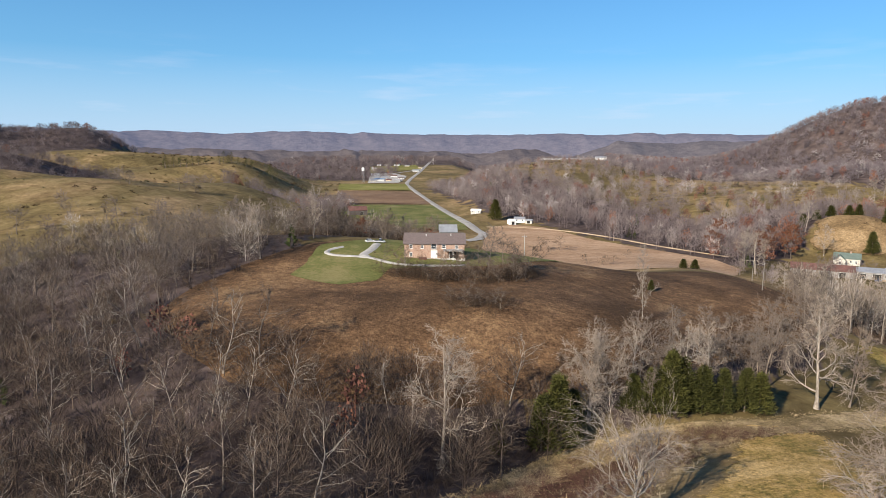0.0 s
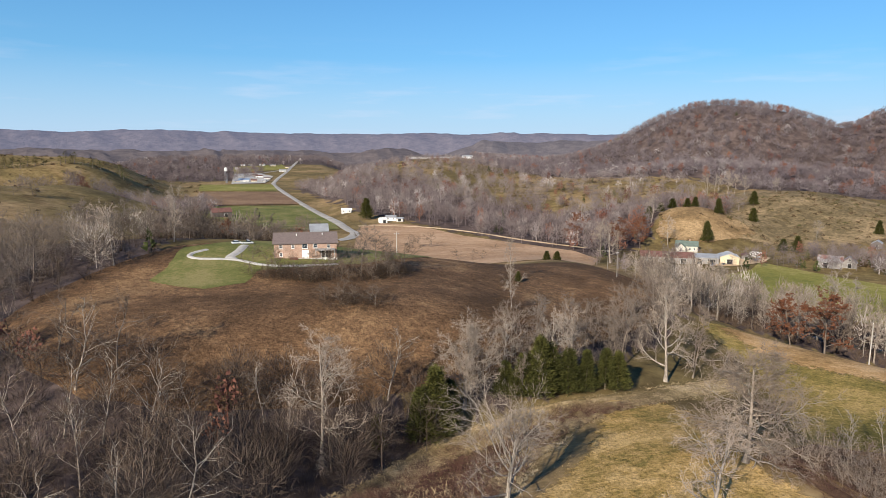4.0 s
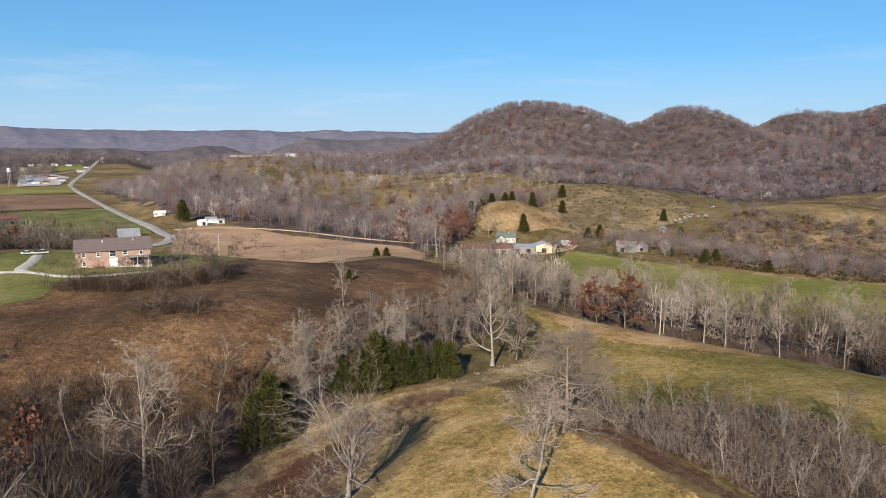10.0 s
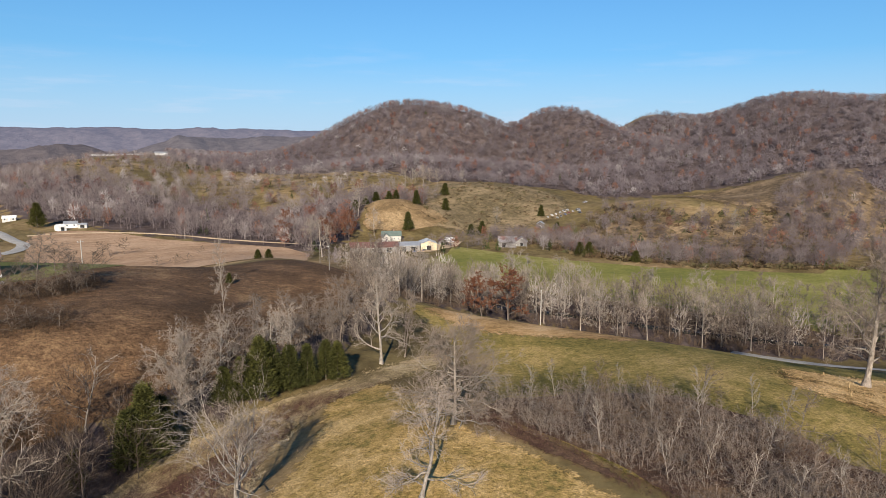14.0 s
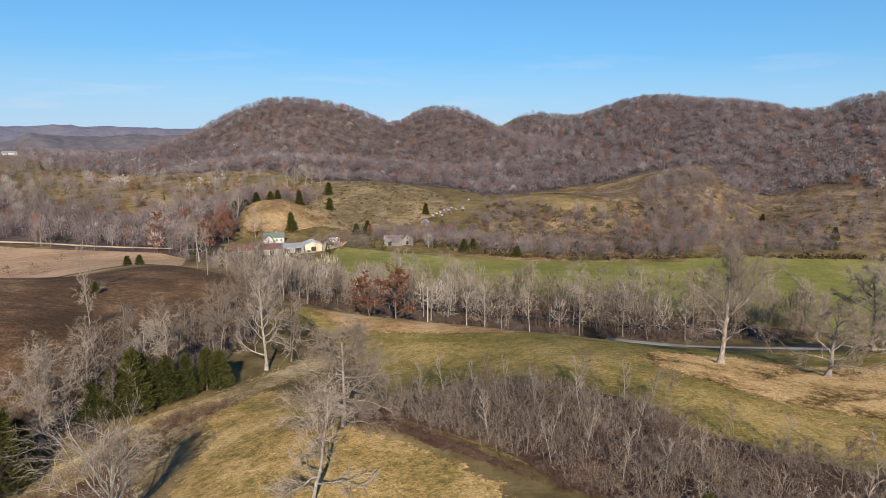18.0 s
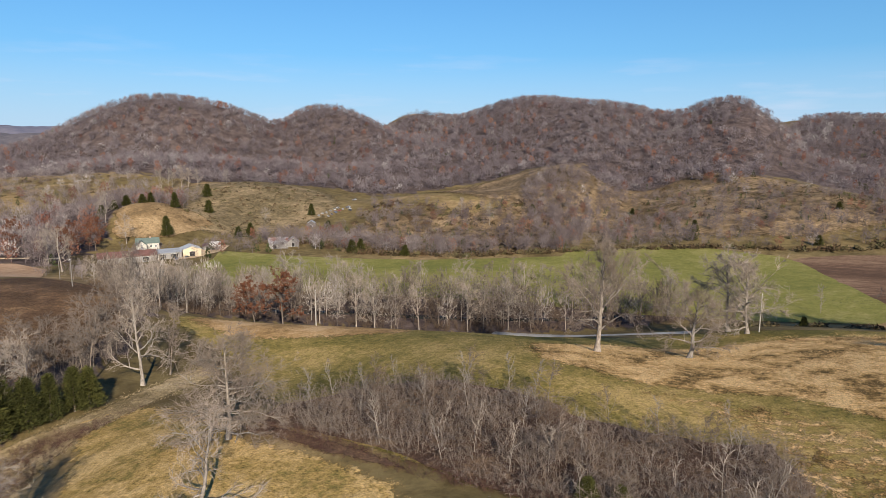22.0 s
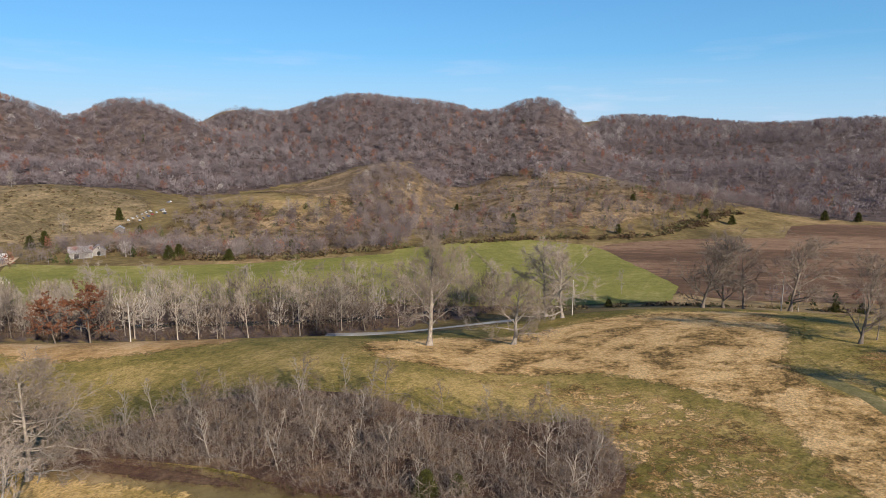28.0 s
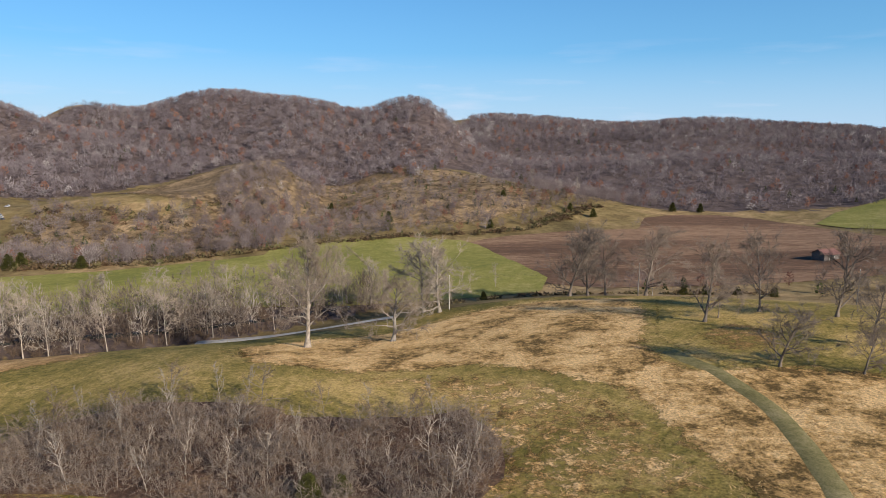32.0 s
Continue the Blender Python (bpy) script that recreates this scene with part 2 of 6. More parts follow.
M_BRUSH = bark("dark_brush", (0.04, 0.027, 0.018), (0.10, 0.07, 0.046))
M_BRAMBLE = bark("bramble_stems", (0.07, 0.036, 0.028), (0.16, 0.085, 0.062))
M_CEDAR = bark("cedar_green", (0.030, 0.033, 0.009), (0.094, 0.094, 0.024), 1.2)
M_OAK_LEAF = bark("rust_leaves", (0.10, 0.042, 0.024), (0.21, 0.085, 0.043), 1.0)
M_WOODS = tinted("far_twigs", ((0.0, (0.095, 0.073, 0.072)), (0.35, (0.15, 0.119, 0.115)), (0.65, (0.205, 0.168, 0.16)), (0.85, (0.29, 0.25, 0.235)), (1.0, (0.46, 0.415, 0.385))))
# distance haze put into the ridge twig colours as extra blue
M_RIDGE_HAZED = tinted("hazed_ridge_twigs", ((0.0, (0.078, 0.061, 0.066)), (0.35, (0.128, 0.104, 0.109)), (0.65, (0.185, 0.155, 0.157)), (0.85, (0.235, 0.205, 0.203)), (1.0, (0.31, 0.28, 0.27))))
M_NEAR_WOODS = tinted("grey_twig_crowns", ((0.0, (0.06, 0.044, 0.034)), (0.35, (0.118, 0.091, 0.072)), (0.65, (0.205, 0.168, 0.138)), (1.0, (0.42, 0.37, 0.32))))
M_RUST_WOODS = tinted("far_rust_leaves", ((0.0, (0.115, 0.052, 0.042)), (0.5, (0.165, 0.073, 0.052)), (1.0, (0.235, 0.112, 0.07))))
M_GREEN_WOODS = tinted("far_cedar_leaves", ((0.0, (0.03, 0.038, 0.014)), (1.0, (0.08, 0.09, 0.03))))
M_WATER, _wt, _wb = mat("creek_water", 0.12, 0, 0.22)
_wb.inputs["Base Color"].default_value = (0.03, 0.032, 0.028, 1)
bump(_wt, _wb, fuzz(_wt, place(_wt), 1.2, 3), 0.05, 0.1)

# ---- the lie of the land: a valley floor with rounded hills on it ----
HILLS = []


def mound(x, y, along, across, turn, high, flat=1.0):
    """A rounded hill; flat above 1 gives it a flatter top and steeper sides."""
    HILLS.append((x, y, along, across, radians(turn), high, flat))


mound(32, -46, 103, 66, 148, 18.1)  # drone hill
mound(115, 65, 73, 29, 6, 7.9)  # spur to the pole
mound(51, 81, 26, 20, 31, 8.4)  # near knob
mound(160, -40, 38, 68, 110, 11.8)  # southeast knob
mound(-115, -237, 154, 301, 209, 25.8)  # south upland
mound(-16, 199, 47, 64, 7, 19.9)  # house knoll
mound(51, 180, 55, 30, 17, 6.2)  # brown spur
mound(101, 217, 53, 21, 3, 10.2)  # brown spur end
mound(16, 111, 27, 30, -13, 14.0)  # brown field foot
mound(-33, 103, 46, 23, -37, 10.8)  # west field
mound(-169, 300, 172, 87, -30, 19.8)  # west rise
mound(-149, 521, 125, 71, -8, 18.2)  # west hill
mound(267, 1097, 194, 159, -12, 40.5)  # north swell
mound(135, 807, 153, 84, 7, 27.9)  # north swell b
mound(588, 790, 115, 123, 19, 108.3, 1.35)  # peak one
mound(430, 854, 275, 87, 42, 24.8)  # peak one shoulder
mound(802, 751, 197, 55, 25, 93.6, 1.15)  # saddle ridge
mound(989, 693, 163, 77, 41, 111.5)  # long ridge
mound(967, 444, 182, 82, 76, 100.9)  # crown ridge
mound(920, 266, 138, 86, 84, 82.9)  # ridge east
mound(907, 121, 125, 52, 79, 71.1, 1.15)  # peak three
mound(1520, 124, 275, 172, 100, 94.0)  # far east ridge a
mound(1562, -184, 269, 169, 92, 74.7)  # far east ridge b
mound(1363, -418, 250, 127, 116, 67.3)  # far east ridge c
mound(1445, -722, 400, 147, 103, 77.7)  # far east ridge d
mound(783, -274, 139, 272, 94, 35.0)  # east bench
mound(430, -102, 126, 56, 106, 4.9)  # plough rise
mound(439, -365, 199, 89, 119, 23.0)  # south east bench
mound(8, 92, 20, 39, -11, -18.4)  # hollow
mound(-62, 115, 46, 34, -29, -3.7)  # hollow b
mound(91, 47, 39, 20, 67, 5.7)  # east gully
mound(167, 112, 19, 80, 59, -6.6)  # creek
mound(-61, 1166, 431, 100, 0, -5.0)  # town side
mound(-194, 267, 55, 90, -36, 1.3)  # west slope
mound(-134, 301, 45, 60, -24, 3.9)  # west slope b
mound(-276, 329, 45, 90, -40, 22.7)  # west pasture ridge
mound(-195, 338, 36, 45, -30, 4.3)  # west pasture ridge b
mound(-334, 398, 35, 80, -40, 33.8)  # west back ridge
mound(-199, 448, 45, 60, -24, 4.4)  # west round hill
mound(-139, 454, 45, 50, -17, 0.6)  # west round hill b
mound(-98, 460, 45, 45, -12, 8.3)  # west hill end
mound(-321, 495, 50, 90, -33, -9.5)  # west dip
mound(-182, 561, 50, 80, -18, -8.0)  # west dip b
mound(-376, 518, 50, 70, -36, 52.6)  # west far rise
mound(-303, 681, 60, 110, -24, 30.7)  # cedar bench
mound(-171, 741, 60, 80, -13, 21.8)  # cedar bench b
mound(-531, 788, 70, 110, -34, 16.6)  # far pasture
mound(-416, 854, 70, 100, -26, 26.8)  # far pasture b
mound(-294, 904, 70, 90, -18, 25.1)  # far pasture c
mound(-774, 891, 110, 110, -41, 141.8)  # west hill woods
mound(-671, 995, 110, 90, -34, -7.7)  # west hill woods b
mound(-577, 1041, 110, 70, -29, 76.9)  # west hill woods c
mound(-302, 1213, 110, 70, -14, -7.3)  # far wooded knob
mound(-206, 1233, 110, 85, -10, 51.9)  # far wooded knob b
mound(-209, 906, 80, 50, -13, 32.6)  # far pasture d
mound(241, 372, 22, 28, 33, 18.2)  # grassy knob
mound(268, 349, 25, 25, 38, -3.4)  # knob shoulder
mound(347, 421, 50, 45, 40, 16.1)  # cedar pasture
mound(315, 362, 40, 45, 41, 4.6)  # cedar pasture front
mound(285, 494, 60, 40, 30, 5.1)  # strip rise
mound(237, 508, 60, 50, 25, 8.2)  # strip rise b
mound(403, 389, 60, 40, 46, 9.2)  # car slope
mound(344, 321, 40, 40, 47, -3.8)  # car slope front
mound(415, 280, 40, 60, 56, 19.0)  # scrub bench
mound(356, 240, 35, 60, 56, 4.0)  # scrub front
mound(395, 338, 45, 40, 50, -5.7)  # scrub bench b
mound(548, 267, 50, 50, 64, 11.2)  # pasture shoulder
mound(528, 343, 50, 50, 57, 3.0)  # pasture shoulder b
mound(431, 210, 45, 40, 64, 5.0)  # shoulder front
mound(564, 172, 50, 35, 73, -5.1)  # round pasture
mound(459, 140, 45, 45, 73, -6.3)  # round front
mound(614, 86, 60, 45, 82, 13.1)  # east nose
mound(570, 20, 50, 45, 88, 13.2)  # east nose b
mound(476, 58, 45, 50, 83, 14.0)  # nose front
mound(499, -35, 45, 45, 94, 12.3)  # nose tail
mound(509, 509, 80, 100, 45, 27.6)  # lower slope
mound(641, 370, 80, 100, 60, 4.4)  # lower slope b
mound(715, 192, 80, 100, 75, 26.8)  # lower slope c
mound(740, 26, 80, 80, 88, 2.3)  # lower slope d
mound(532, 204, 60, 34, 69, 26.1)  # fold
mound(547, 121, 60, 30, 78, 6.8)  # fold b
mound(376, 579, 70, 70, 33, 26.8)  # lower slope e
mound(-248, 382, 22, 55, -33, -11.0)  # west draw
mound(116, 110, 25, 25, 0, 2.0)  # crest lift
mound(122, 48, 22, 22, 0, -1.6)  # crest dip


def land(x, y):
    """Height of the ground, for numbers or arrays."""
    x, y = np.asarray(x, float), np.asarray(y, float)
    z = np.full(x.shape, 1.0)
    for cx, cy, al, ac, r, h, fl in HILLS:
        dx, dy = x - cx, y - cy
        u, v = dx * math.sin(r) + dy * math.cos(r), dx * math.cos(r) - dy * math.sin(r)
        z = z + h * np.exp(-0.5 * ((u / al) ** 2 + (v / ac) ** 2) ** fl)
    # the flat valley floor along the road to the village
    r, az = np.hypot(x, y), np.degrees(np.arctan2(x, y))
    w = np.clip((az + 19) / 9, 0, 1) * np.clip((3.5 - az) / 3, 0, 1) * np.clip((r - 400) / 90, 0, 1) * np.clip((2300 - r) / 500, 0, 1)
    w = w * w * (3 - 2 * w)
    return z + w * (3.5 + np.clip(r - 1050, 0, 600) * 0.035 - z)


def spot(x, y, dz=0.0):
    return Vector((x, y, float(land(x, y)) + dz))


def mesh_of(name, verts, faces, material=None, smooth=False):
    me = bpy.data.meshes.new(name)
    me.from_pydata(verts, [], faces)
    if material:
        me.materials.append(material)
    if smooth:
        me.polygons.foreach_set("use_smooth", [True] * len(me.polygons))
    return me


def inside(px, py, ring):
    """Which of the points lie in the ring."""
    c = np.zeros(np.shape(px), bool)
    for (x0, y0), (x1, y1) in zip(ring, ring[1:] + ring[:1]):
        if y0 != y1:
            c ^= ((y0 > py) != (y1 > py)) & (px < (x1 - x0) * (py - y0) / (y1 - y0) + x0)
    return c


def bearing(*pairs):
    """Corners given as compass bearing and distance from the hill."""
    return [(d * math.sin(radians(a)), d * math.cos(radians(a))) for a, d in pairs]


# woods, as rings on the plan
RIDGE_WOODS = bearing((14, 900), (20, 715), (23.5, 692), (28, 644), (33, 630), (38, 587), (40.5, 580), (43, 556), (45.4, 582), (48.3, 605), (51.2, 585), (55, 602), (60, 612), (63, 615), (65, 640), (70, 675),
                      (71.4, 560), (73.8, 575), (78.3, 615), (80.5, 590), (82.2, 575), (85.3, 640), (88, 642), (92, 606), (95, 560), (98, 520), (102, 500), (108, 520), (115, 550), (125, 600), (128, 1700),
                      (110, 1800), (98, 1750), (88, 1600), (82, 1150), (65, 1180), (45, 1180), (30, 1120), (20, 1150), (14, 1250))
NORTH_WOODS = bearing((-1.5, 900), (2, 640), (4.5, 505), (8, 470), (12, 425), (18, 385), (23, 365), (26, 350), (27, 390), (24, 430), (20, 500), (15, 540), (12, 600), (9, 680), (5, 800), (3, 1000))
KNOB_WOODS = bearing((23, 365), (26, 345), (29, 395), (29.8, 425), (31, 448), (35, 462), (37, 500), (34, 530), (30, 540), (26, 520), (22, 480))
WEST_WOODS = [(-62, 134), (-54, 152), (-47, 172), (-42, 190), (-46, 214), (-64, 226), (-88, 218), (-112, 208), (-142, 194), (-185, 172), (-210, 130), (-150, 100), (-100, 130)]
BACK_WOODS = [(-44, 200), (-20, 222), (4, 232), (14, 250), (8, 290), (-8, 330), (-30, 352), (-62, 350), (-70, 300), (-62, 250)]
HOLLOW_WOODS = [(-90, 100), (-62, 66), (-30, 58), (-4, 68), (8, 80), (22, 96), (10, 106), (-24, 104), (-44, 112), (-62, 134), (-100, 130)]
GULLY_WOODS = [(24, 98), (36, 101), (50, 112), (62, 120), (76, 128), (92, 150), (104, 158), (98, 166), (74, 146), (48, 129), (28, 117)]
CREEK_WOODS = [(98, 166), (106, 158), (118, 172), (136, 172), (152, 150), (164, 126), (176, 104), (190, 80), (200, 62), (214, 40), (228, 44), (222, 75), (206, 112), (192, 140), (178, 175), (160, 215), (145, 235), (120, 225), (112, 200)]
SCRUB_SLOPE = bearing((41, 388), (46, 378), (49.6, 345), (55, 335), (59.7, 332), (65, 345), (69.7, 358), (70, 470), (69, 510), (65, 500), (62, 465), (59.3, 452), (55, 468), (51.7, 492), (49.5, 430), (45, 400))
EAST_SCRUB = bearing((68, 372), (74, 382), (80, 388), (86, 392), (91, 410), (95, 440), (97, 470), (93, 480), (87, 470), (80, 470), (73, 470), (70, 500))
NORTHWEST_WOODS = bearing((-60, 950), (-44, 960), (-38, 985), (-34, 1000), (-31, 1010), (-28, 1050), (-25.5, 1180), (-25, 1300), (-30, 1400), (-60, 1400))
SPUR_WOODS = bearing((-50, 560), (-40, 560), (-36, 585), (-31, 590), (-24, 575), (-22, 600), (-30, 680), (-36, 720), (-50, 720))
FAR_KNOB_WOODS = bearing((-16, 1120), (-12, 1085), (-8, 1070), (-4.6, 1120), (-4, 1330), (-14, 1350))
FAR_NORTH_WOODS = bearing((-24, 1300), (-15, 1360), (-5, 1340), (-4, 1300), (-2, 1500), (2, 1500), (6, 1350), (12, 1300), (14, 1500), (0, 2000), (-16, 1800))
WEST_GULLY_WOODS = bearing((-23, 515), (-19, 490), (-15, 478), (-13, 470), (-12, 440), (-13, 370), (-11, 350), (-10, 400), (-9.8, 480), (-8.5, 560), (-7.5, 640), (-9, 690), (-16, 640), (-22, 610))
FLOORS = [RIDGE_WOODS, NORTH_WOODS, KNOB_WOODS, WEST_WOODS, BACK_WOODS, HOLLOW_WOODS, GULLY_WOODS, CREEK_WOODS, NORTHWEST_WOODS, FAR_NORTH_WOODS, WEST_GULLY_WOODS, SPUR_WOODS, FAR_KNOB_WOODS]


def build_ground():
    """One sheet in rings round the hill, finer where the view goes, out to the far hills."""
    radii = [18.0]
    while radii[-1] < 3250:
        radii.append(radii[-1] + max(2.2, radii[-1] * (0.012 if 260 < radii[-1] < 1250 else 0.027)))
    angs = list(np.arange(-48, 138, 0.4)) + list(np.arange(138, 312, 4.0))
    rr, aa = np.meshgrid(np.array(radii), np.radians(np.array(angs)), indexing="ij")
    x, y = rr * np.sin(aa), rr * np.cos(aa)
    z = land(x, y)
    na, nr = len(angs), len(radii)
    verts = np.stack([x, y, z], -1).reshape(-1, 3)
    i, j = np.meshgrid(np.arange(nr - 1), np.arange(na), indexing="ij")
    k = (j + 1) % na
    faces = np.stack([i * na + j, (i + 1) * na + j, (i + 1) * na + k, i * na + k], -1).reshape(-1, 4)[:, ::-1]
    verts = np.vstack([verts, [[0, 0, float(land(0, 0))]]])
    fl = [tuple(f) for f in faces.tolist()] + [(nr * na, (q + 1) % na, q) for q in range(na)]
    me = mesh_of("ground", verts.tolist(), fl, None, True)
    w = np.zeros(len(verts))
    jit = np.random.default_rng(3)
    reach = 0.012 * np.hypot(verts[:, 0], verts[:, 1]) + 2.5
    for ring in FLOORS:
        soft = sum(inside(verts[:, 0] + jit.normal(size=len(w)) * reach, verts[:, 1] + jit.normal(size=len(w)) * reach, ring) * 1.0 for _ in range(6)) / 6
        w = np.maximum(w, soft)
    at = me.attributes.new("woods", "FLOAT", "POINT")
    at.data.foreach_set("value", w.astype(np.float32))
    ob = new("ground", me)
    # dry pasture, with leaf litter under the trees
    m, nt, b = mat("open_ground", 0.95, 0, 0.1)
    v = place(nt)
    big, fine = fuzz(nt, v, 0.012, 5, 0.65, 0.6), fuzz(nt, v, 0.25, 6, 0.75)
    grass = ramp(nt, big, ((0.34, (0.125, 0.102, 0.047)), (0.5, (0.205, 0.16, 0.074)), (0.64, (0.34, 0.25, 0.135))))
    litter = ramp(nt, fuzz(nt, v, 0.08, 5, 0.7), ((0.35, (0.068, 0.054, 0.054)), (0.65, (0.138, 0.111, 0.108))))
    at = nt.nodes.new("ShaderNodeAttribute")
    at.attribute_name = "woods"
    edge = nt.nodes.new("ShaderNodeMath")
    edge.operation = "ADD"
    nt.links.new(at.outputs["Fac"], edge.inputs[0])
    shake = nt.nodes.new("ShaderNodeMath")
    shake.operation = "MULTIPLY_ADD"
    shake.inputs[1].default_value, shake.inputs[2].default_value = 0.9, -0.45
    nt.links.new(fuzz(nt, v, 0.05, 5, 0.7), shake.inputs[0])
    nt.links.new(shake.outputs[0], edge.inputs[1])
    col = blend(nt, ramp(nt, edge.outputs[0], ((0.35, (0, 0, 0)), (0.6, (1, 1, 1)))), grass, litter)
    col = blend(nt, 0.8, col, ramp(nt, fine, ((0.32, (0.5, 0.47, 0.42)), (0.68, (1.15, 1.13, 1.1)))), "MULTIPLY")
    col = blend(nt, 0.85, col, ramp(nt, fuzz(nt, v, 0.07, 5, 0.75, 0.8), ((0.36, (0.62, 0.55, 0.5)), (0.6, (1.15, 1.1, 1.05)))), "MULTIPLY")
    nt.links.new(col, b.inputs["Base Color"])
    bump(nt, b, fine, 0.6, 0.6)
    me.materials.append(m)
    tagged(ob, "rolling valley ground of dry pasture and leaf litter", "ground", kind="structure")


build_ground()


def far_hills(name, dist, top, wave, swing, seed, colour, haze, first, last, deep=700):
    """A wooded ridge at the edge of the valley, rising out of the ground; a faint glow paints its haze."""
    bear = np.arange(first, last + 0.01, 0.25)
    rows = []
    for u in np.linspace(0, 1, 15):
        line = []
        for b in bear:
            r = dist + (u - 0.5) * deep
            a = radians(b)
            x, y = r * math.sin(a), r * math.cos(a)
            n = noise.fractal(Vector((b * wave, seed, u * 1.5)), 0.8, 2.0, 5)
            fade = min(1, (b - first) / 6, (last - b) / 6)
            spur = noise.fractal(Vector((b * wave * 4 + u * 2, seed + 9, u * 1.2)), 0.7, 2.0, 4)
            h = (top + swing * n + spur * 14 * math.sin(math.pi * min(1, u * 1.6))) * math.sin(min(1, u * 1.6) * math.pi / 2) * max(0, fade) - 6
            line.append((x, y, h))
        rows.append(line)
    n = len(bear)
    verts = [p for line in rows for p in line]
    faces = [(i * n + j, i * n + j + 1, (i + 1) * n + j + 1, (i + 1) * n + j) for i in range(14) for j in range(n - 1)]
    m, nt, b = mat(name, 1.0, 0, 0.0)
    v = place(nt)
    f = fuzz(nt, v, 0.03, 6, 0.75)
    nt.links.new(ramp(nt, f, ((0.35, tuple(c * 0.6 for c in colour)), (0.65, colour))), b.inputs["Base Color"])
    # bluish emission stands in for air haze; the ridge is no light source
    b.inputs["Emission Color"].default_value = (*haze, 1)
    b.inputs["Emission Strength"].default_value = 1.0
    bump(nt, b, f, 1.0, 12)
    tagged(new(name, mesh_of(name, verts, faces, m, True)), "distant wooded ridge along the horizon, blue haze painted on as a glow", "far hills", kind="structure")


# painted haze glow, weaker on the two nearer ridges
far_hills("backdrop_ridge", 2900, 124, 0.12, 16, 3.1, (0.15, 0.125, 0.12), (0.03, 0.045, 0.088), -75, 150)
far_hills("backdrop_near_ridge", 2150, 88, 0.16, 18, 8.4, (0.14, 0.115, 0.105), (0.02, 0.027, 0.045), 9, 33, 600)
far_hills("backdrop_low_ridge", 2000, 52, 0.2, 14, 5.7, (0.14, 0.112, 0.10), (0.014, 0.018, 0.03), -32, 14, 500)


def sheet(name, ring, material, label, category="field", step=5.0, lift=0.14, ragged=1.0, soft=0.0, cover=1.0):
    """A field or lawn laid on the ground, with an uneven edge; soft: how far in the cover thins; cover: how full it gets."""
    from mathutils.geometry import delaunay_2d_cdt
    edge = []
    for (x0, y0), (x1, y1) in zip(ring, ring[1:] + ring[:1]):
        k = max(1, int(math.hypot(x1 - x0, y1 - y0) / (1.2 if 2 < ragged and step < 5 else step)))
        for q in range(k):
            x, y = x0 + (x1 - x0) * q / k, y0 + (y1 - y0) * q / k
            n = noise.noise_vector(Vector((x * 0.13, y * 0.13, 4.2)))
            f = noise.noise_vector(Vector((x * 0.45, y * 0.45, 1.7))) * 0.45
            edge.append((x + (n.x + f.x) * ragged, y + (n.y + f.y) * ragged))
    xs, ys = [p[0] for p in edge], [p[1] for p in edge]
    gx, gy = np.meshgrid(np.arange(min(xs), max(xs), step), np.arange(min(ys), max(ys), step))
    ok = inside(gx, gy, edge)
    pts = edge + list(zip(gx[ok].tolist(), gy[ok].tolist()))
    v, _, f, src, *_ = delaunay_2d_cdt([Vector(p) for p in pts], [], [list(range(len(edge)))], 1, 0.01)
    vx, vy = np.array([p.x for p in v]), np.array([p.y for p in v])
    z = land(vx, vy) + lift
    me = mesh_of(name, list(zip(vx.tolist(), vy.tolist(), z.tolist())), [tuple(q) for q in f], material, True)
    if me.polygons and sum(p.normal.z for p in me.polygons) < 0:
        me.flip_normals()
    # thinner cover towards a ragged edge
    rim = me.attributes.new("rim", "FLOAT", "POINT")
    if soft:
        away = np.full(len(vx), 1e9)
        for (x0, y0), (x1, y1) in zip(ring, ring[1:] + ring[:1]):
            ex, ey = x1 - x0, y1 - y0
            q = np.clip(((vx - x0) * ex + (vy - y0) * ey) / (ex * ex + ey * ey), 0, 1)
            away = np.minimum(away, np.hypot(vx - x0 - q * ex, vy - y0 - q * ey))
        full = np.clip(away / soft, 0, 1) * cover
    else:
        full = np.where(np.array([any(k < len(edge) for k in o) for o in src]), 0.0, 1.0) if ragged > 2 else np.ones(len(vx))
    rim.data.foreach_set("value", full.astype(np.float32))
    return tagged(new(name, me), label, category, kind="structure")


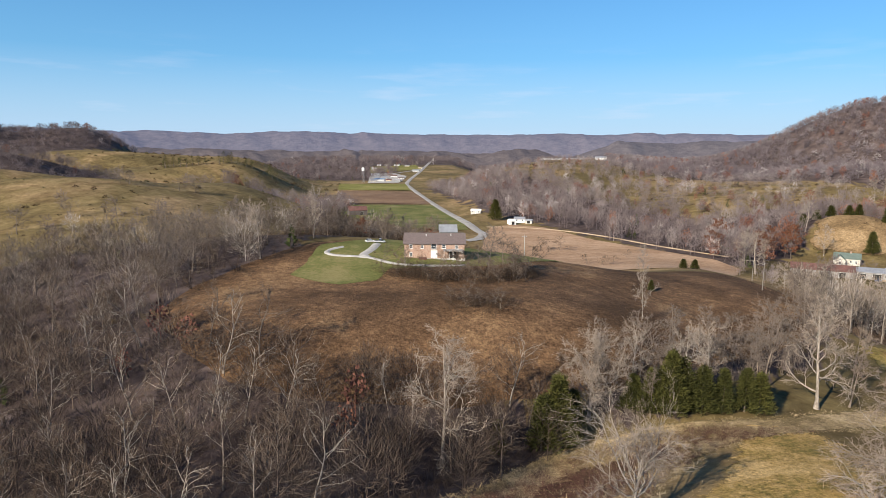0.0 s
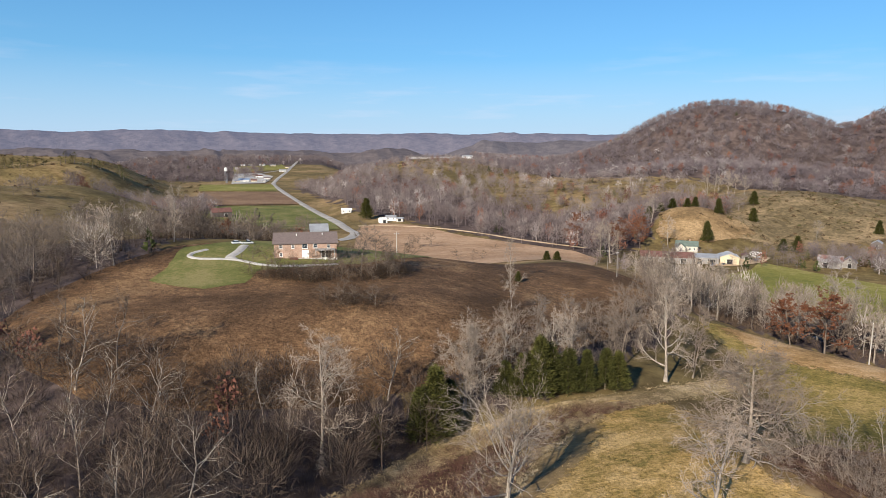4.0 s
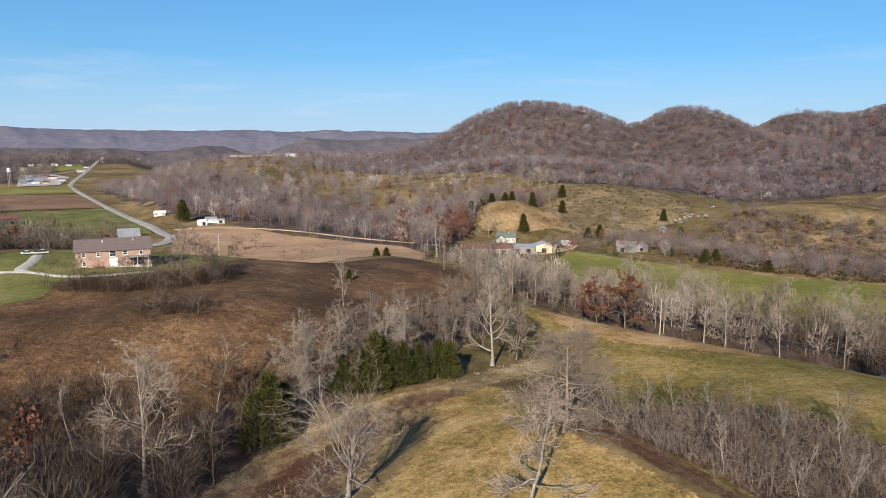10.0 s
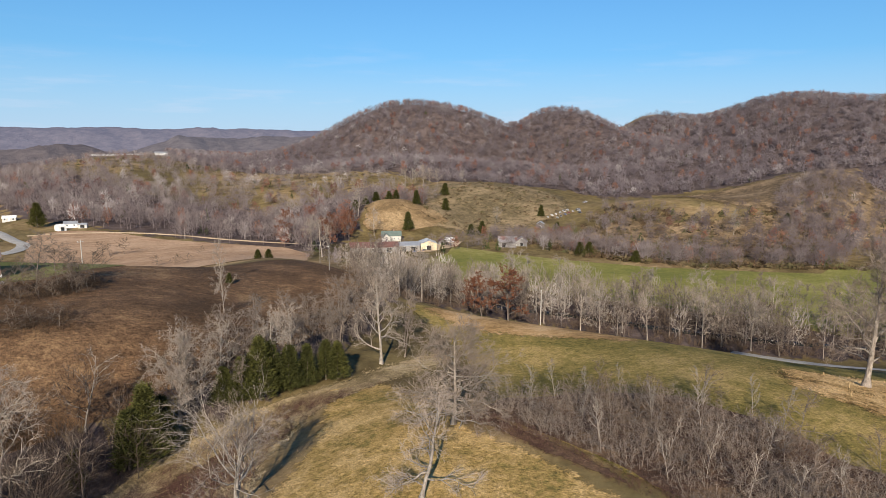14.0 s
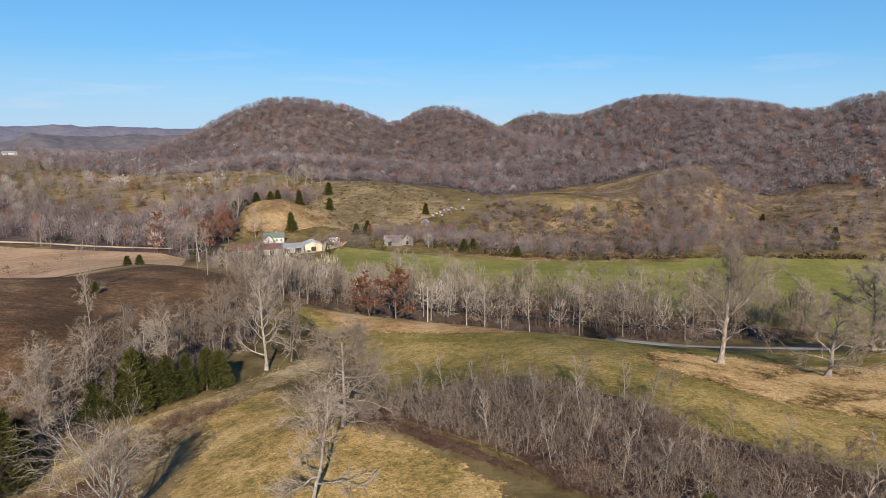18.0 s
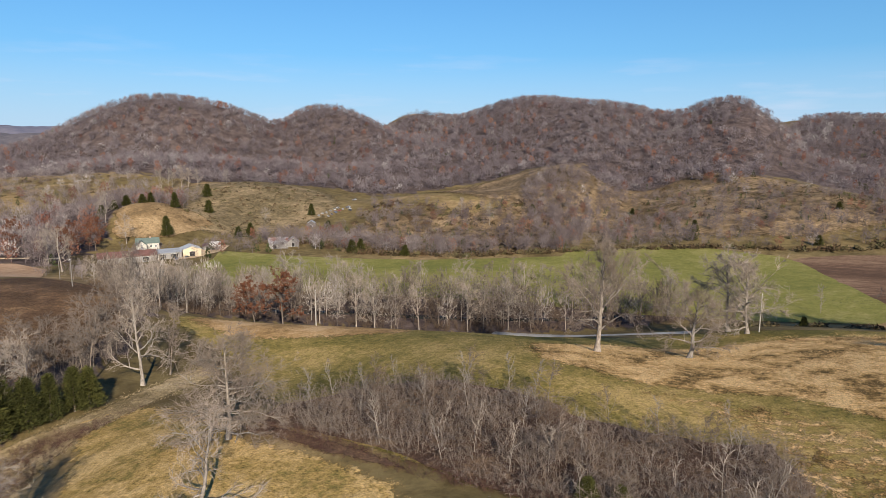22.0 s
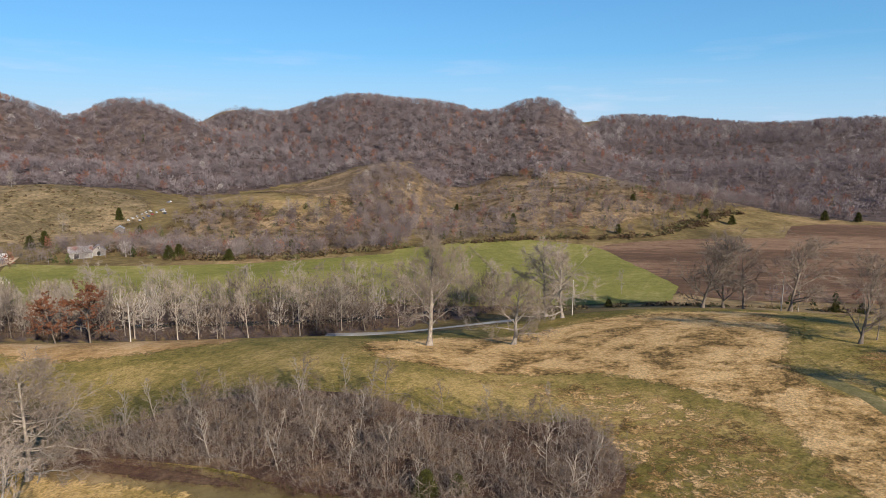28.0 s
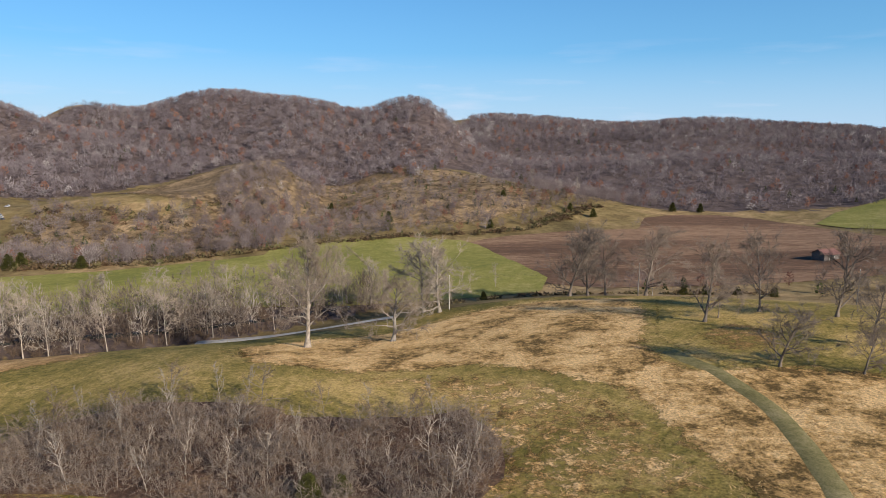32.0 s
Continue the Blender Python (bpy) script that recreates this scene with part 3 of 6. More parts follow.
def ribbon(name, line, width, material, label, category="road", lift=0.2, step=4.0, crown=0.06):
    """A road or track that follows the ground, with a slight camber."""
    pts = [Vector(p) for p in line]
    dense = []
    for i in range(len(pts) - 1):
        p0, p1, p2, p3 = pts[max(0, i - 1)], pts[i], pts[i + 1], pts[min(len(pts) - 1, i + 2)]
        k = max(2, int((p2 - p1).length / step))
        for q in range(k):
            t = q / k
            dense.append(0.5 * ((2 * p1) + (p2 - p0) * t + (2 * p0 - 5 * p1 + 4 * p2 - p3) * t * t + (3 * p1 - p0 - 3 * p2 + p3) * t ** 3))
    dense.append(pts[-1])
    verts, faces = [], []
    for i, p in enumerate(dense):
        d = (dense[min(i + 1, len(dense) - 1)] - dense[max(i - 1, 0)]).normalized()
        s = Vector((d.y, -d.x))
        wob = 1 + 0.05 * noise.noise(Vector((p.x * 0.1, p.y * 0.1, 7)))
        for k, u in enumerate((-1, -0.5, 0, 0.5, 1)):
            q = p + s * u * width / 2 * wob
            verts.append((q.x, q.y, float(land(q.x, q.y)) + lift + crown * (1 - abs(u)) * 2 - (0.25 if abs(u) == 1 else 0)))
        if i:
            faces += [((i - 1) * 5 + k, i * 5 + k, i * 5 + k + 1, (i - 1) * 5 + k + 1) for k in range(4)]
    me = mesh_of(name, verts, faces, material, True)
    if sum(p.normal.z for p in me.polygons) < 0:
        me.flip_normals()
    return tagged(new(name, me), label, category, kind="structure")


# fields
sheet("field_brown", [(-61, 131), (-60, 144), (-57, 157), (-51, 171), (-46, 181), (-39, 192), (-30, 196), (-20, 190), (-5, 185), (7, 180), (25, 187), (45, 205), (70, 222), (90, 228), (110, 225), (122, 210),
                      (118, 190), (108, 170), (98, 158), (76, 139), (50, 120), (30, 108), (12, 104), (0, 101), (-12, 99), (-24, 98), (-35, 101), (-46, 110)], M_BROWN,
      "rust-brown broomsedge field on the knoll below the farmhouse")
sheet("field_lawn", [(-38.4, 157.6), (-31, 152), (-24.6, 149.3), (-16.4, 153.6), (-14, 165), (3, 169), (14, 174), (31, 191), (40, 205), (30, 214), (14, 212), (-4, 210), (-20, 203), (-28, 196), (-36, 189), (-37, 182), (-36.5, 170)], M_LAWN,
      "short green lawn round the brick farmhouse", "lawn", 3, 0.21, 0.6)
sheet("field_tan", [(20, 330), (28, 420), (35, 444), (48, 452), (69, 440), (93, 392), (118, 362), (144, 332), (145, 305), (125, 270), (100, 262), (70, 280), (40, 305)], M_TAN,
      "pale tan harvested field behind the knoll", step=8, lift=0.3)
sheet("field_north_green", [(-96, 628), (-9, 628), (13, 489), (17, 425), (-30, 408), (-75, 461), (-94, 562)], M_LAWN, "green winter wheat field beside the road", step=12, lift=0.4)
sheet("field_stubble", [(-135, 821), (-41, 821), (-10, 641), (-104, 641)], M_STUBBLE, "brown stubble field beside the road", step=12, lift=0.5)
sheet("field_town", [(-160, 985), (-57, 985), (-44, 843), (-138, 843)], M_MEADOW, "green field at the edge of the village", step=15, lift=0.6)
sheet("field_village_green", [(-161, 1411), (-65, 1495), (-47, 1360), (-106, 1277), (-138, 1216)], M_MEADOW, "green slope behind the village", step=20, lift=0.6)
sheet("field_village_yard", [(-137, 1202), (-103, 1247), (-66, 1165), (-71, 1017), (-118, 1001)], M_GRAVEL, "pale gravel yards between the village buildings", "yard", 15, 0.75)
sheet("field_meadow", [(190, 262), (208, 270), (227, 288), (235, 253), (248, 216), (268, 179), (296, 146), (316, 125), (338, 129), (372, 96), (380, 60), (372, 26), (358, 15), (268, -19), (236, -14), (226, 10), (220, 50),
                       (212, 100), (200, 135), (184, 170), (168, 208), (160, 235)], M_MEADOW, "smooth green meadow on the valley floor", step=6, lift=0.27)
sheet("field_ploughed", [(372, 17), (386, -2), (398, -40), (401, -81), (442, -93), (464, -120), (473, -150), (456, -171), (413, -186), (379, -192), (348, -198), (290, -190), (258, -150), (250, -113), (245, -79), (243, -40), (262, -8), (350, 26)],
      M_PLOUGH, "brown ploughed field with pale headland edges", step=6, lift=0.17)
sheet("field_far_green", [(420, -193), (470, -228), (520, -290), (420, -300), (365, -220), (390, -199)], M_MEADOW, "green hillside field beyond the ploughed land", step=12, lift=0.4)
# the near hill
sheet("field_near_hill", [(48, 104), (60, 103), (64, 92), (60, 76), (56, 62), (57, 53), (56, 44), (56, 36), (40, 22), (5, 30), (5, 52), (22, 66), (33, 78), (41, 91)], M_NEAR,
      "yellowed grass on the near hilltop", "pasture", 3, 0.08, 1.5, 7.0)
sheet("field_hill_pasture", [(98, 150), (108, 152), (122, 142), (140, 120), (152, 98), (164, 70), (166, 45), (182, 20), (190, -10), (188, -45), (150, -60), (106, -62), (90, -76), (50, -76), (36, -50), (46, -5), (60, 20), (56, 36), (57, 53), (64, 70), (74, 88), (86, 108), (92, 130)], M_EAST,
      "green and tan grass on the rounded hilltop", "pasture", 3, 0.07, 1.5, 4.0)
sheet("field_straw", [(150, 47), (152, 27), (170, 9), (178, -12), (174, -38), (140, -37), (117, -32), (106, -34), (105, -46), (102, -58), (90, -68), (60, -70), (40, -55), (40, -28), (56, -25), (72, -21), (91, -17), (98, -10), (103, -3), (106, 4), (100, 24), (104, 48), (126, 60)], M_STRAW,
      "straw-coloured dead grass lying in tufts", "pasture", 2.5, 0.12, 1.0, 9.0)
sheet("field_sparse_straw", [(56, -30), (54, -6), (58, 6), (70, 6), (86, 10), (98, 30), (110, 58), (130, 66), (122, 40), (108, 22), (110, 2), (106, -8), (100, -17), (90, -25), (72, -29)], M_STRAW,
      "patches of straw-coloured grass thinning out over the green hill", "pasture", 2.5, 0.15, 1.0, 7.0, 0.46)
sheet("field_rusty", [(112, 20), (108, -2), (100, -14), (86, -22), (64, -22), (54, -16), (58, 2), (74, 6), (92, 12)], M_MIX, "rust-tinged patches in the green grass", "pasture", 2.5, 0.10, 1.0, 8.0, 0.42)
sheet("field_rusty_rise", [(126, -33), (112, -34), (104, -40), (108, -56), (124, -58), (136, -50)], M_MIX, "rust-tinged patches on the green rise", "pasture", 2.5, 0.12, 1.0, 6.0, 0.5)
sheet("field_southeast", [(172, -40), (185, -60), (178, -90), (150, -110), (110, -95), (88, -62), (100, -42), (106, -33), (122, -29)], M_EAST, "short green and tan pasture on the rise", "pasture", 3, 0.09, 1.5, 4.0)
sheet("field_east_pasture", bearing((55, 500), (60, 470), (65, 455), (68, 425), (72, 405), (80, 402), (88, 405), (94, 445), (97, 480), (92, 570), (86, 630), (81, 650), (79, 650), (75, 605), (72, 600), (70, 670), (65, 636), (60, 610), (55, 600)), M_TANPASTURE, "tan winter pasture on the eastern hillside", "pasture", 9, 0.5, 6.0, 30.0)
sheet("field_scrub_slope", SCRUB_SLOPE, M_TANPASTURE, "brown winter pasture under the scrub", "pasture", 9, 0.45, 6.0, 25.0)
sheet("field_cedar_pasture", bearing((30, 420), (36, 405), (43, 405), (47, 440), (50, 470), (49, 560), (42, 590), (37, 590), (32, 545)), M_OLIVE, "olive winter pasture dotted with cedars", "pasture", 9, 0.5, 6.0, 25.0)
sheet("field_knob", [(204, 347), (205, 358), (218, 376), (238, 384), (256, 372), (268, 356), (266, 338), (228, 330)], M_KNOB, "bare orange-brown grassy knob behind the farm", "pasture", 6, 0.65, 3.0)
ribbon("road_mown_track", [(112, -31), (106, -33), (101, -35.2), (93, -36.6), (84, -37.7), (73, -37), (65, -35.8), (60.5, -35), (46, -31)], 3.9, M_MOWN, "mown green track curving through the dead grass", "track", 0.2, 2, 0.0)
ribbon("road", [(13, 375), (21, 386), (26, 408), (22, 427), (10, 517), (-6, 616), (-24, 737), (-48, 915), (-57, 1000), (-57, 1093), (-47, 1278), (-42, 1415), (-31, 1677)], 6.5, M_ROAD,
       "pale worn asphalt road through the valley", "road", 0.6, 6)
ribbon("road_lower", [(182, 94), (184, 78), (182, 62), (178, 48), (178, 30)], 5, M_ROAD, "pale asphalt road below the hill along the creek", "road", 0.35, 4)
ribbon("road_drive", [(6, 171.5), (-1, 169.6), (-6, 169.2), (-12.6, 169.8), (-17.5, 173.0), (-20.4, 175.0), (-25, 175.9), (-29.8, 176.2), (-32.8, 178.4), (-32.6, 182), (-29.4, 185.8)], 1.8, M_GRAVEL, "pale gravel driveway curving to the farmhouse", "driveway", 0.36, 2)
ribbon("road_village", [(-44, 1360), (-67, 1293), (-91, 1233), (-105, 1177)], 7, M_ROAD, "pale village street", "road", 0.8, 8)
ribbon("road_drive_spur", [(-20.5, 175.2), (-22.4, 177.5), (-21.6, 181), (-20.6, 185.5), (-20, 192)], 3.0, M_GRAVEL, "pale gravel parking spur beside the lawn", "driveway", 0.37, 2)
ribbon("road_meadow_rut", [(351, 90), (307, 70), (271, 55)], 2.2, M_MOWN, "faint worn track across the meadow", "track", 0.42, 4)
ribbon("road_field_edge", [(30, 441), (50, 440), (80, 425), (105, 401.5), (126, 373), (154.7, 342)], 2.6, M_TANTRACK, "pale sandy farm track along the edge of the harvested field", "track", 0.45, 4)
ribbon("water_creek", [(142, 182), (158, 164), (174, 142), (186, 118), (197, 94), (208, 72), (218, 54)], 3.6, M_WATER, "dark still creek water between the trees", "creek", 0.22, 3, 0.0)

# ---- trees ----
def tubes(segs, sides):
    """Tapered stems as one mesh: segs are chains of (point, radius)."""
    verts, faces = [], []
    for chain in segs:
        base = len(verts)
        n = len(chain)
        for i, (p, r) in enumerate(chain):
            q = chain[min(i + 1, n - 1)][0] - chain[max(i - 1, 0)][0]
            q = q.normalized() if q.length > 1e-6 else Vector((0, 0, 1))
            s = q.orthogonal().normalized()
            t = q.cross(s)
            for k in range(sides):
                a = 2 * math.pi * k / sides
                verts.append(tuple(p + (s * math.cos(a) + t * math.sin(a)) * r))
        for i in range(n - 1):
            for k in range(sides):
                a, b = base + i * sides + k, base + i * sides + (k + 1) % sides
                faces.append((a, b, b + sides, a + sides))
    return verts, faces


def slivers(blades):
    """Fine twigs: each a thin three-cornered spike from (start, end, width)."""
    verts, faces = [], []
    for p, q, w in blades:
        d = q - p
        s = d.orthogonal().normalized()
        s.rotate(Matrix.Rotation(random.uniform(0, 6.28), 3, d))
        n = len(verts)
        verts += [tuple(p - s * w / 2), tuple(p + s * w / 2), tuple(q)]
        faces.append((n, n + 1, n + 2))
    return verts, faces


def swing(d, angle, rng):
    """d turned away from itself by an angle, to a random side."""
    s = d.orthogonal().normalized()
    s.rotate(Matrix.Rotation(rng.uniform(0, 6.28), 3, d))
    return (d * math.cos(angle) + s * math.sin(angle)).normalized()


def limb(rng, p, d, length, r0, r1, n, bend, wander):
    """A crooked stem that bends upwards (or droops, with bend below 0)."""
    chain = [(p.copy(), r0)]
    for i in range(n):
        d = (d + Vector((rng.gauss(0, wander), rng.gauss(0, wander), rng.gauss(0, wander) + bend))).normalized()
        p = p + d * length / n
        chain.append((p.copy(), r0 + (r1 - r0) * (i + 1) / n))
    return chain, d


def along(chain, u):
    x = u * (len(chain) - 1)
    i = min(int(x), len(chain) - 2)
    a, b = chain[i], chain[i + 1]
    return a[0].lerp(b[0], x - i), a[1] + (b[1] - a[1]) * (x - i), (b[0] - a[0]).normalized()


def part_of(root, name, shape, material, smooth=False):
    ob = new(name, mesh_of(name, shape[0], shape[1], material, smooth))
    ob.parent = root
    return ob


def bare_tree(name, seed, high=18.0, wide=6.0, fork=0.3, limbs=14, boughs=5, sprays=5, fine=4, steep=0.9, rise=0.12, thick=0.3, lean=0.03, twig=0.05, bark_m=None, twig_m=None, whorl=0.35, leaf_m=None, leaves=0, great=False, top=0.93, sway=(0, 0), stout=1.0):
    """A leafless tree: a trunk that thins to the top, crooked limbs, boughs, and sprays of fine twigs."""
    rng = random.Random(seed)
    random.seed(seed)
    trunk, _ = limb(rng, Vector((0, 0, -0.4)), Vector((rng.gauss(0, lean) + sway[0], rng.gauss(0, lean) + sway[1], 1)).normalized(), high * top, thick * 0.8, thick * 0.2, 8, 0.05, lean)
    trunk[0] = (trunk[0][0], thick * 1.5)
    big, mid, thin = [], [], []
    for i in range(limbs):
        u = fork + (0.97 - fork) * ((i + rng.random()) / limbs) ** 0.9
        p, r, d = along(trunk, u)
        v = (u - fork) / (1 - fork)
        reach = wide * (0.45 + 0.75 * math.sin(math.pi * min(1, v * 0.8 + 0.22))) * rng.uniform(0.7, 1.2)
        ang = steep * (1.25 - whorl * 2 * v) * rng.uniform(0.75, 1.2)
        r1 = max(0.05, r * rng.uniform(0.42, 0.62)) * stout
        chain, dd = limb(rng, p, swing(d, ang, rng), reach, r1, 0.028 * stout, 7 if great else 5, rise, 0.26 if great else 0.2)
        big.append(chain)
        for j in range(boughs):
            w = 0.2 + 0.8 * (j + rng.random()) / boughs
            q, r2, d2 = along(chain, min(0.99, w))
            c2, _ = limb(rng, q, swing(d2, rng.uniform(0.45, 1.1), rng), reach * rng.uniform(0.26, 0.5), max(0.03, r2 * 0.62) * stout, 0.016, 4 if great else 3, rise * 0.6, 0.28)
            mid.append(c2)
            for k in range(sprays):
                q3, _, d3 = along(c2, rng.uniform(0.15, 1.0))
                e3 = q3 + swing(d3, rng.uniform(0.25, 1.0), rng) * reach * rng.uniform(0.14, 0.27) + Vector((0, 0, rise * reach * 0.12))
                thin.append((q3, e3, twig * 1.25))
                for m in range(fine + 2):
                    f = q3.lerp(e3, rng.uniform(0.15, 1.0))
                    thin.append((f, f + swing((e3 - q3).normalized(), rng.uniform(0.3, 1.2), rng) * reach * rng.uniform(0.08, 0.19), twig * 0.85))
    root = new(name)
    part_of(root, "trunk", tubes([trunk], 8), bark_m, True)
    if great:
        for i, chain in enumerate(big):
            vs, fs = tubes([chain], 6)
            v2, f2 = tubes(mid[i * boughs:(i + 1) * boughs], 4)
            part_of(root, "limb", (vs + v2, fs + [tuple(k + len(vs) for k in f) for f in f2]), bark_m, True)
        tagged(part_of(root, "twig_crown", slivers(thin), twig_m), kind="stuff")
    else:
        v1, f1 = tubes(big, 4)
        v2, f2 = tubes(mid, 3)
        v3, f3 = slivers(thin)
        n1, n2 = len(v1), len(v1) + len(v2)
        ob = part_of(root, "crown", (v1 + v2 + v3, f1 + [tuple(k + n1 for k in f) for f in f2] + [tuple(k + n2 for k in f) for f in f3]), bark_m)
        ob.data.materials.append(twig_m)
        idx = [0] * (len(f1) + len(f2)) + [1] * len(f3)
        ob.data.polygons.foreach_set("material_index", idx)
    if leaves:
        bl = []
        for i in range(leaves):
            p, q, _ = thin[rng.randrange(len(thin))]
            c = p.lerp(q, rng.random())
            bl.append((c, c + Vector((rng.gauss(0, 1), rng.gauss(0, 1), rng.gauss(0, 0.7))) * 0.25, 0.3))
        tagged(part_of(root, "foliage", slivers(bl), leaf_m), kind="stuff")
    return root


def cedar_tree(name, seed, high=9.0, wide=2.4, tiers=26, each=10, tufts=7):
    """A red cedar: a dense pointed crown of drooping sprays with an uneven outline."""
    rng = random.Random(seed)
    random.seed(seed)
    trunk, _ = limb(rng, Vector((0, 0, -0.3)), Vector((0, 0, 1)), high * 0.97, 0.18, 0.02, 6, 0.1, 0.02)
    sprays, inner = [], []
    bulge = [rng.uniform(0.75, 1.2) for _ in range(8)]
    for i in range(tiers):
        u = 0.07 + 0.93 * i / tiers
        for k in range(each):
            a = rng.uniform(0, 6.28)
            r = wide * (1 - u) ** 0.75 * bulge[int(a / 0.786) % 8] * rng.uniform(0.7, 1.1) + 0.12
            p = Vector((0, 0, u * high))
            out = Vector((math.cos(a), math.sin(a), rng.uniform(-0.05, 0.5))).normalized()
            for t in range(tufts):
                c = p + out * r * rng.uniform(0.35, 1.0) + Vector((rng.gauss(0, 0.16), rng.gauss(0, 0.16), rng.gauss(0, 0.2)))
                tip = c + (out * 0.6 + Vector((rng.gauss(0, 0.45), rng.gauss(0, 0.45), rng.uniform(-0.1, 0.9)))).normalized() * rng.uniform(0.3, 0.75)
                sprays.append((c, tip, rng.uniform(0.09, 0.2)))
    root = new(name)
    for nm, (vs, fs), m, sm in (("trunk", tubes([trunk], 6), M_BARK_GREY, True), ("crown", slivers(sprays), M_CEDAR, False)):
        ob = new(nm, mesh_of(nm, vs, fs, m, sm))
        ob.parent = root
    return root


class Kind:
    """A tree built once; the first planting uses it, the others copy it."""

    def __init__(self, make):
        self.make, self.root = make, None

    def plant(self, x, y, size=1.0, width=1.0, turn=0.0, label="", group="", sink=0.1, tip=0.0):
        m = pose(x, y, float(land(x, y)) - sink, tip, 0, turn) @ Matrix.Diagonal((size * width, size * width, size, 1))
        if self.root is None:
            self.root = self.make()
            self.root.matrix_basis = m
            ob = self.root
        else:
            ob = copy_thing(self.root, Matrix.Identity(4))
            ob.matrix_basis = m
        return tagged(ob, label, "tree", group)


PALE, GREY = dict(bark_m=M_BARK_PALE, twig_m=M_TWIG_PALE), dict(bark_m=M_BARK_GREY, twig_m=M_TWIG)
WHITISH = dict(bark_m=M_BARK_WHITE, twig_m=M_TWIG_PALE)
BROWNISH = dict(bark_m=M_BARK_GREY, twig_m=M_TWIG_BROWN)
SYCAMORE = [Kind(lambda s=s: bare_tree("sycamore_tree", 10 + s, 17, 5.8, 0.2, 13, 5, 5, 4, 0.95, 0.07, 0.27, 0.04, 0.062, stout=1.25, **WHITISH)) for s in range(3)]
WHITE_TALL = [Kind(lambda s=s: bare_tree("bare_tree", 25 + s, 17, 4.4, 0.26, 12, 4, 5, 5, 0.85, 0.09, 0.22, 0.04, 0.066, stout=1.15, **PALE)) for s in range(3)]
TALL = [Kind(lambda s=s: bare_tree("bare_tree", 20 + s, 17, 4.3, 0.22, 12, 4, 5, 5, 0.9, 0.09, 0.2, 0.04, 0.066, stout=1.1, **GREY)) for s in range(4)]
DENSE = [Kind(lambda s=s: bare_tree("bare_tree", 35 + s, 16, 6.6, 0.12, 20, 5, 7, 7, 1.0, 0.06, 0.4, 0.05, 0.06, stout=1.2, **GREY)) for s in range(3)]
DENSE_PALE = [Kind(lambda s=s: bare_tree("bare_tree", 135 + s, 16, 6.8, 0.12, 20, 5, 7, 7, 1.0, 0.06, 0.42, 0.06, 0.066, stout=1.25, **PALE)) for s in range(2)]
BROAD = [Kind(lambda s=s: bare_tree("bare_tree", 30 + s, 15, 6.0, 0.14, 15, 5, 5, 5, 1.05, 0.06, 0.26, 0.05, 0.062, stout=1.15, **GREY)) for s in range(3)]
SAPLING = [Kind(lambda s=s: bare_tree("bare_sapling", 40 + s, 8, 3.0, 0.12, 11, 3, 5, 6, 0.9, 0.07, 0.08, 0.08, 0.03, **BROWNISH)) for s in range(4)]
PALE_SAPLING = [Kind(lambda s=s: bare_tree("bare_sapling", 45 + s, 9, 2.0, 0.2, 10, 3, 4, 2, 0.75, 0.10, 0.075, 0.06, 0.03, bark_m=M_BARK_PALE, twig_m=M_TWIG)) for s in range(2)]
HOLLOW_TREE = [Kind(lambda s=s: bare_tree("bare_tree", 80 + s, 15, 4.8, 0.18, 12, 5, 5, 4, 0.95, 0.06, 0.2, 0.08, 0.034, stout=1.1, **(dict(bark_m=M_BARK_WHITE if s < 2 else M_BARK_PALE if s < 3 else M_BARK_GREY, twig_m=M_TWIG_BROWN)))) for s in range(5)]
RUSTY = [Kind(lambda s=s: bare_tree("rust_leaved_oak", 50 + s, 13, 4.6, 0.2, 12, 4, 4, 2, 1.0, 0.08, 0.24, 0.04, 0.05, leaf_m=M_OAK_LEAF, leaves=3000, **GREY)) for s in range(2)]
CEDAR = [Kind(lambda s=s: cedar_tree("red_cedar", 60 + s, 9, 2.1 + 0.25 * s, 30, 14, 13)) for s in range(3)]
CEDAR_FAR = [Kind(lambda s=s: cedar_tree("red_cedar", 70 + s, 9, 2.6, 14, 7, 4)) for s in range(2)]


def pick(rng, kinds):
    return kinds[rng.randrange(len(kinds))]


def scatter(rng, ring, count, gap):
    """Places in a ring, no two closer than gap."""
    xs, ys = [p[0] for p in ring], [p[1] for p in ring]
    out = []
    for _ in range(count * 30):
        if len(out) >= count:
            break
        x, y = rng.uniform(min(xs), max(xs)), rng.uniform(min(ys), max(ys))
        if inside(np.array([x]), np.array([y]), ring)[0] and all((x - a) ** 2 + (y - b) ** 2 > gap * gap for a, b in out):
            out.append((x, y))
    return out


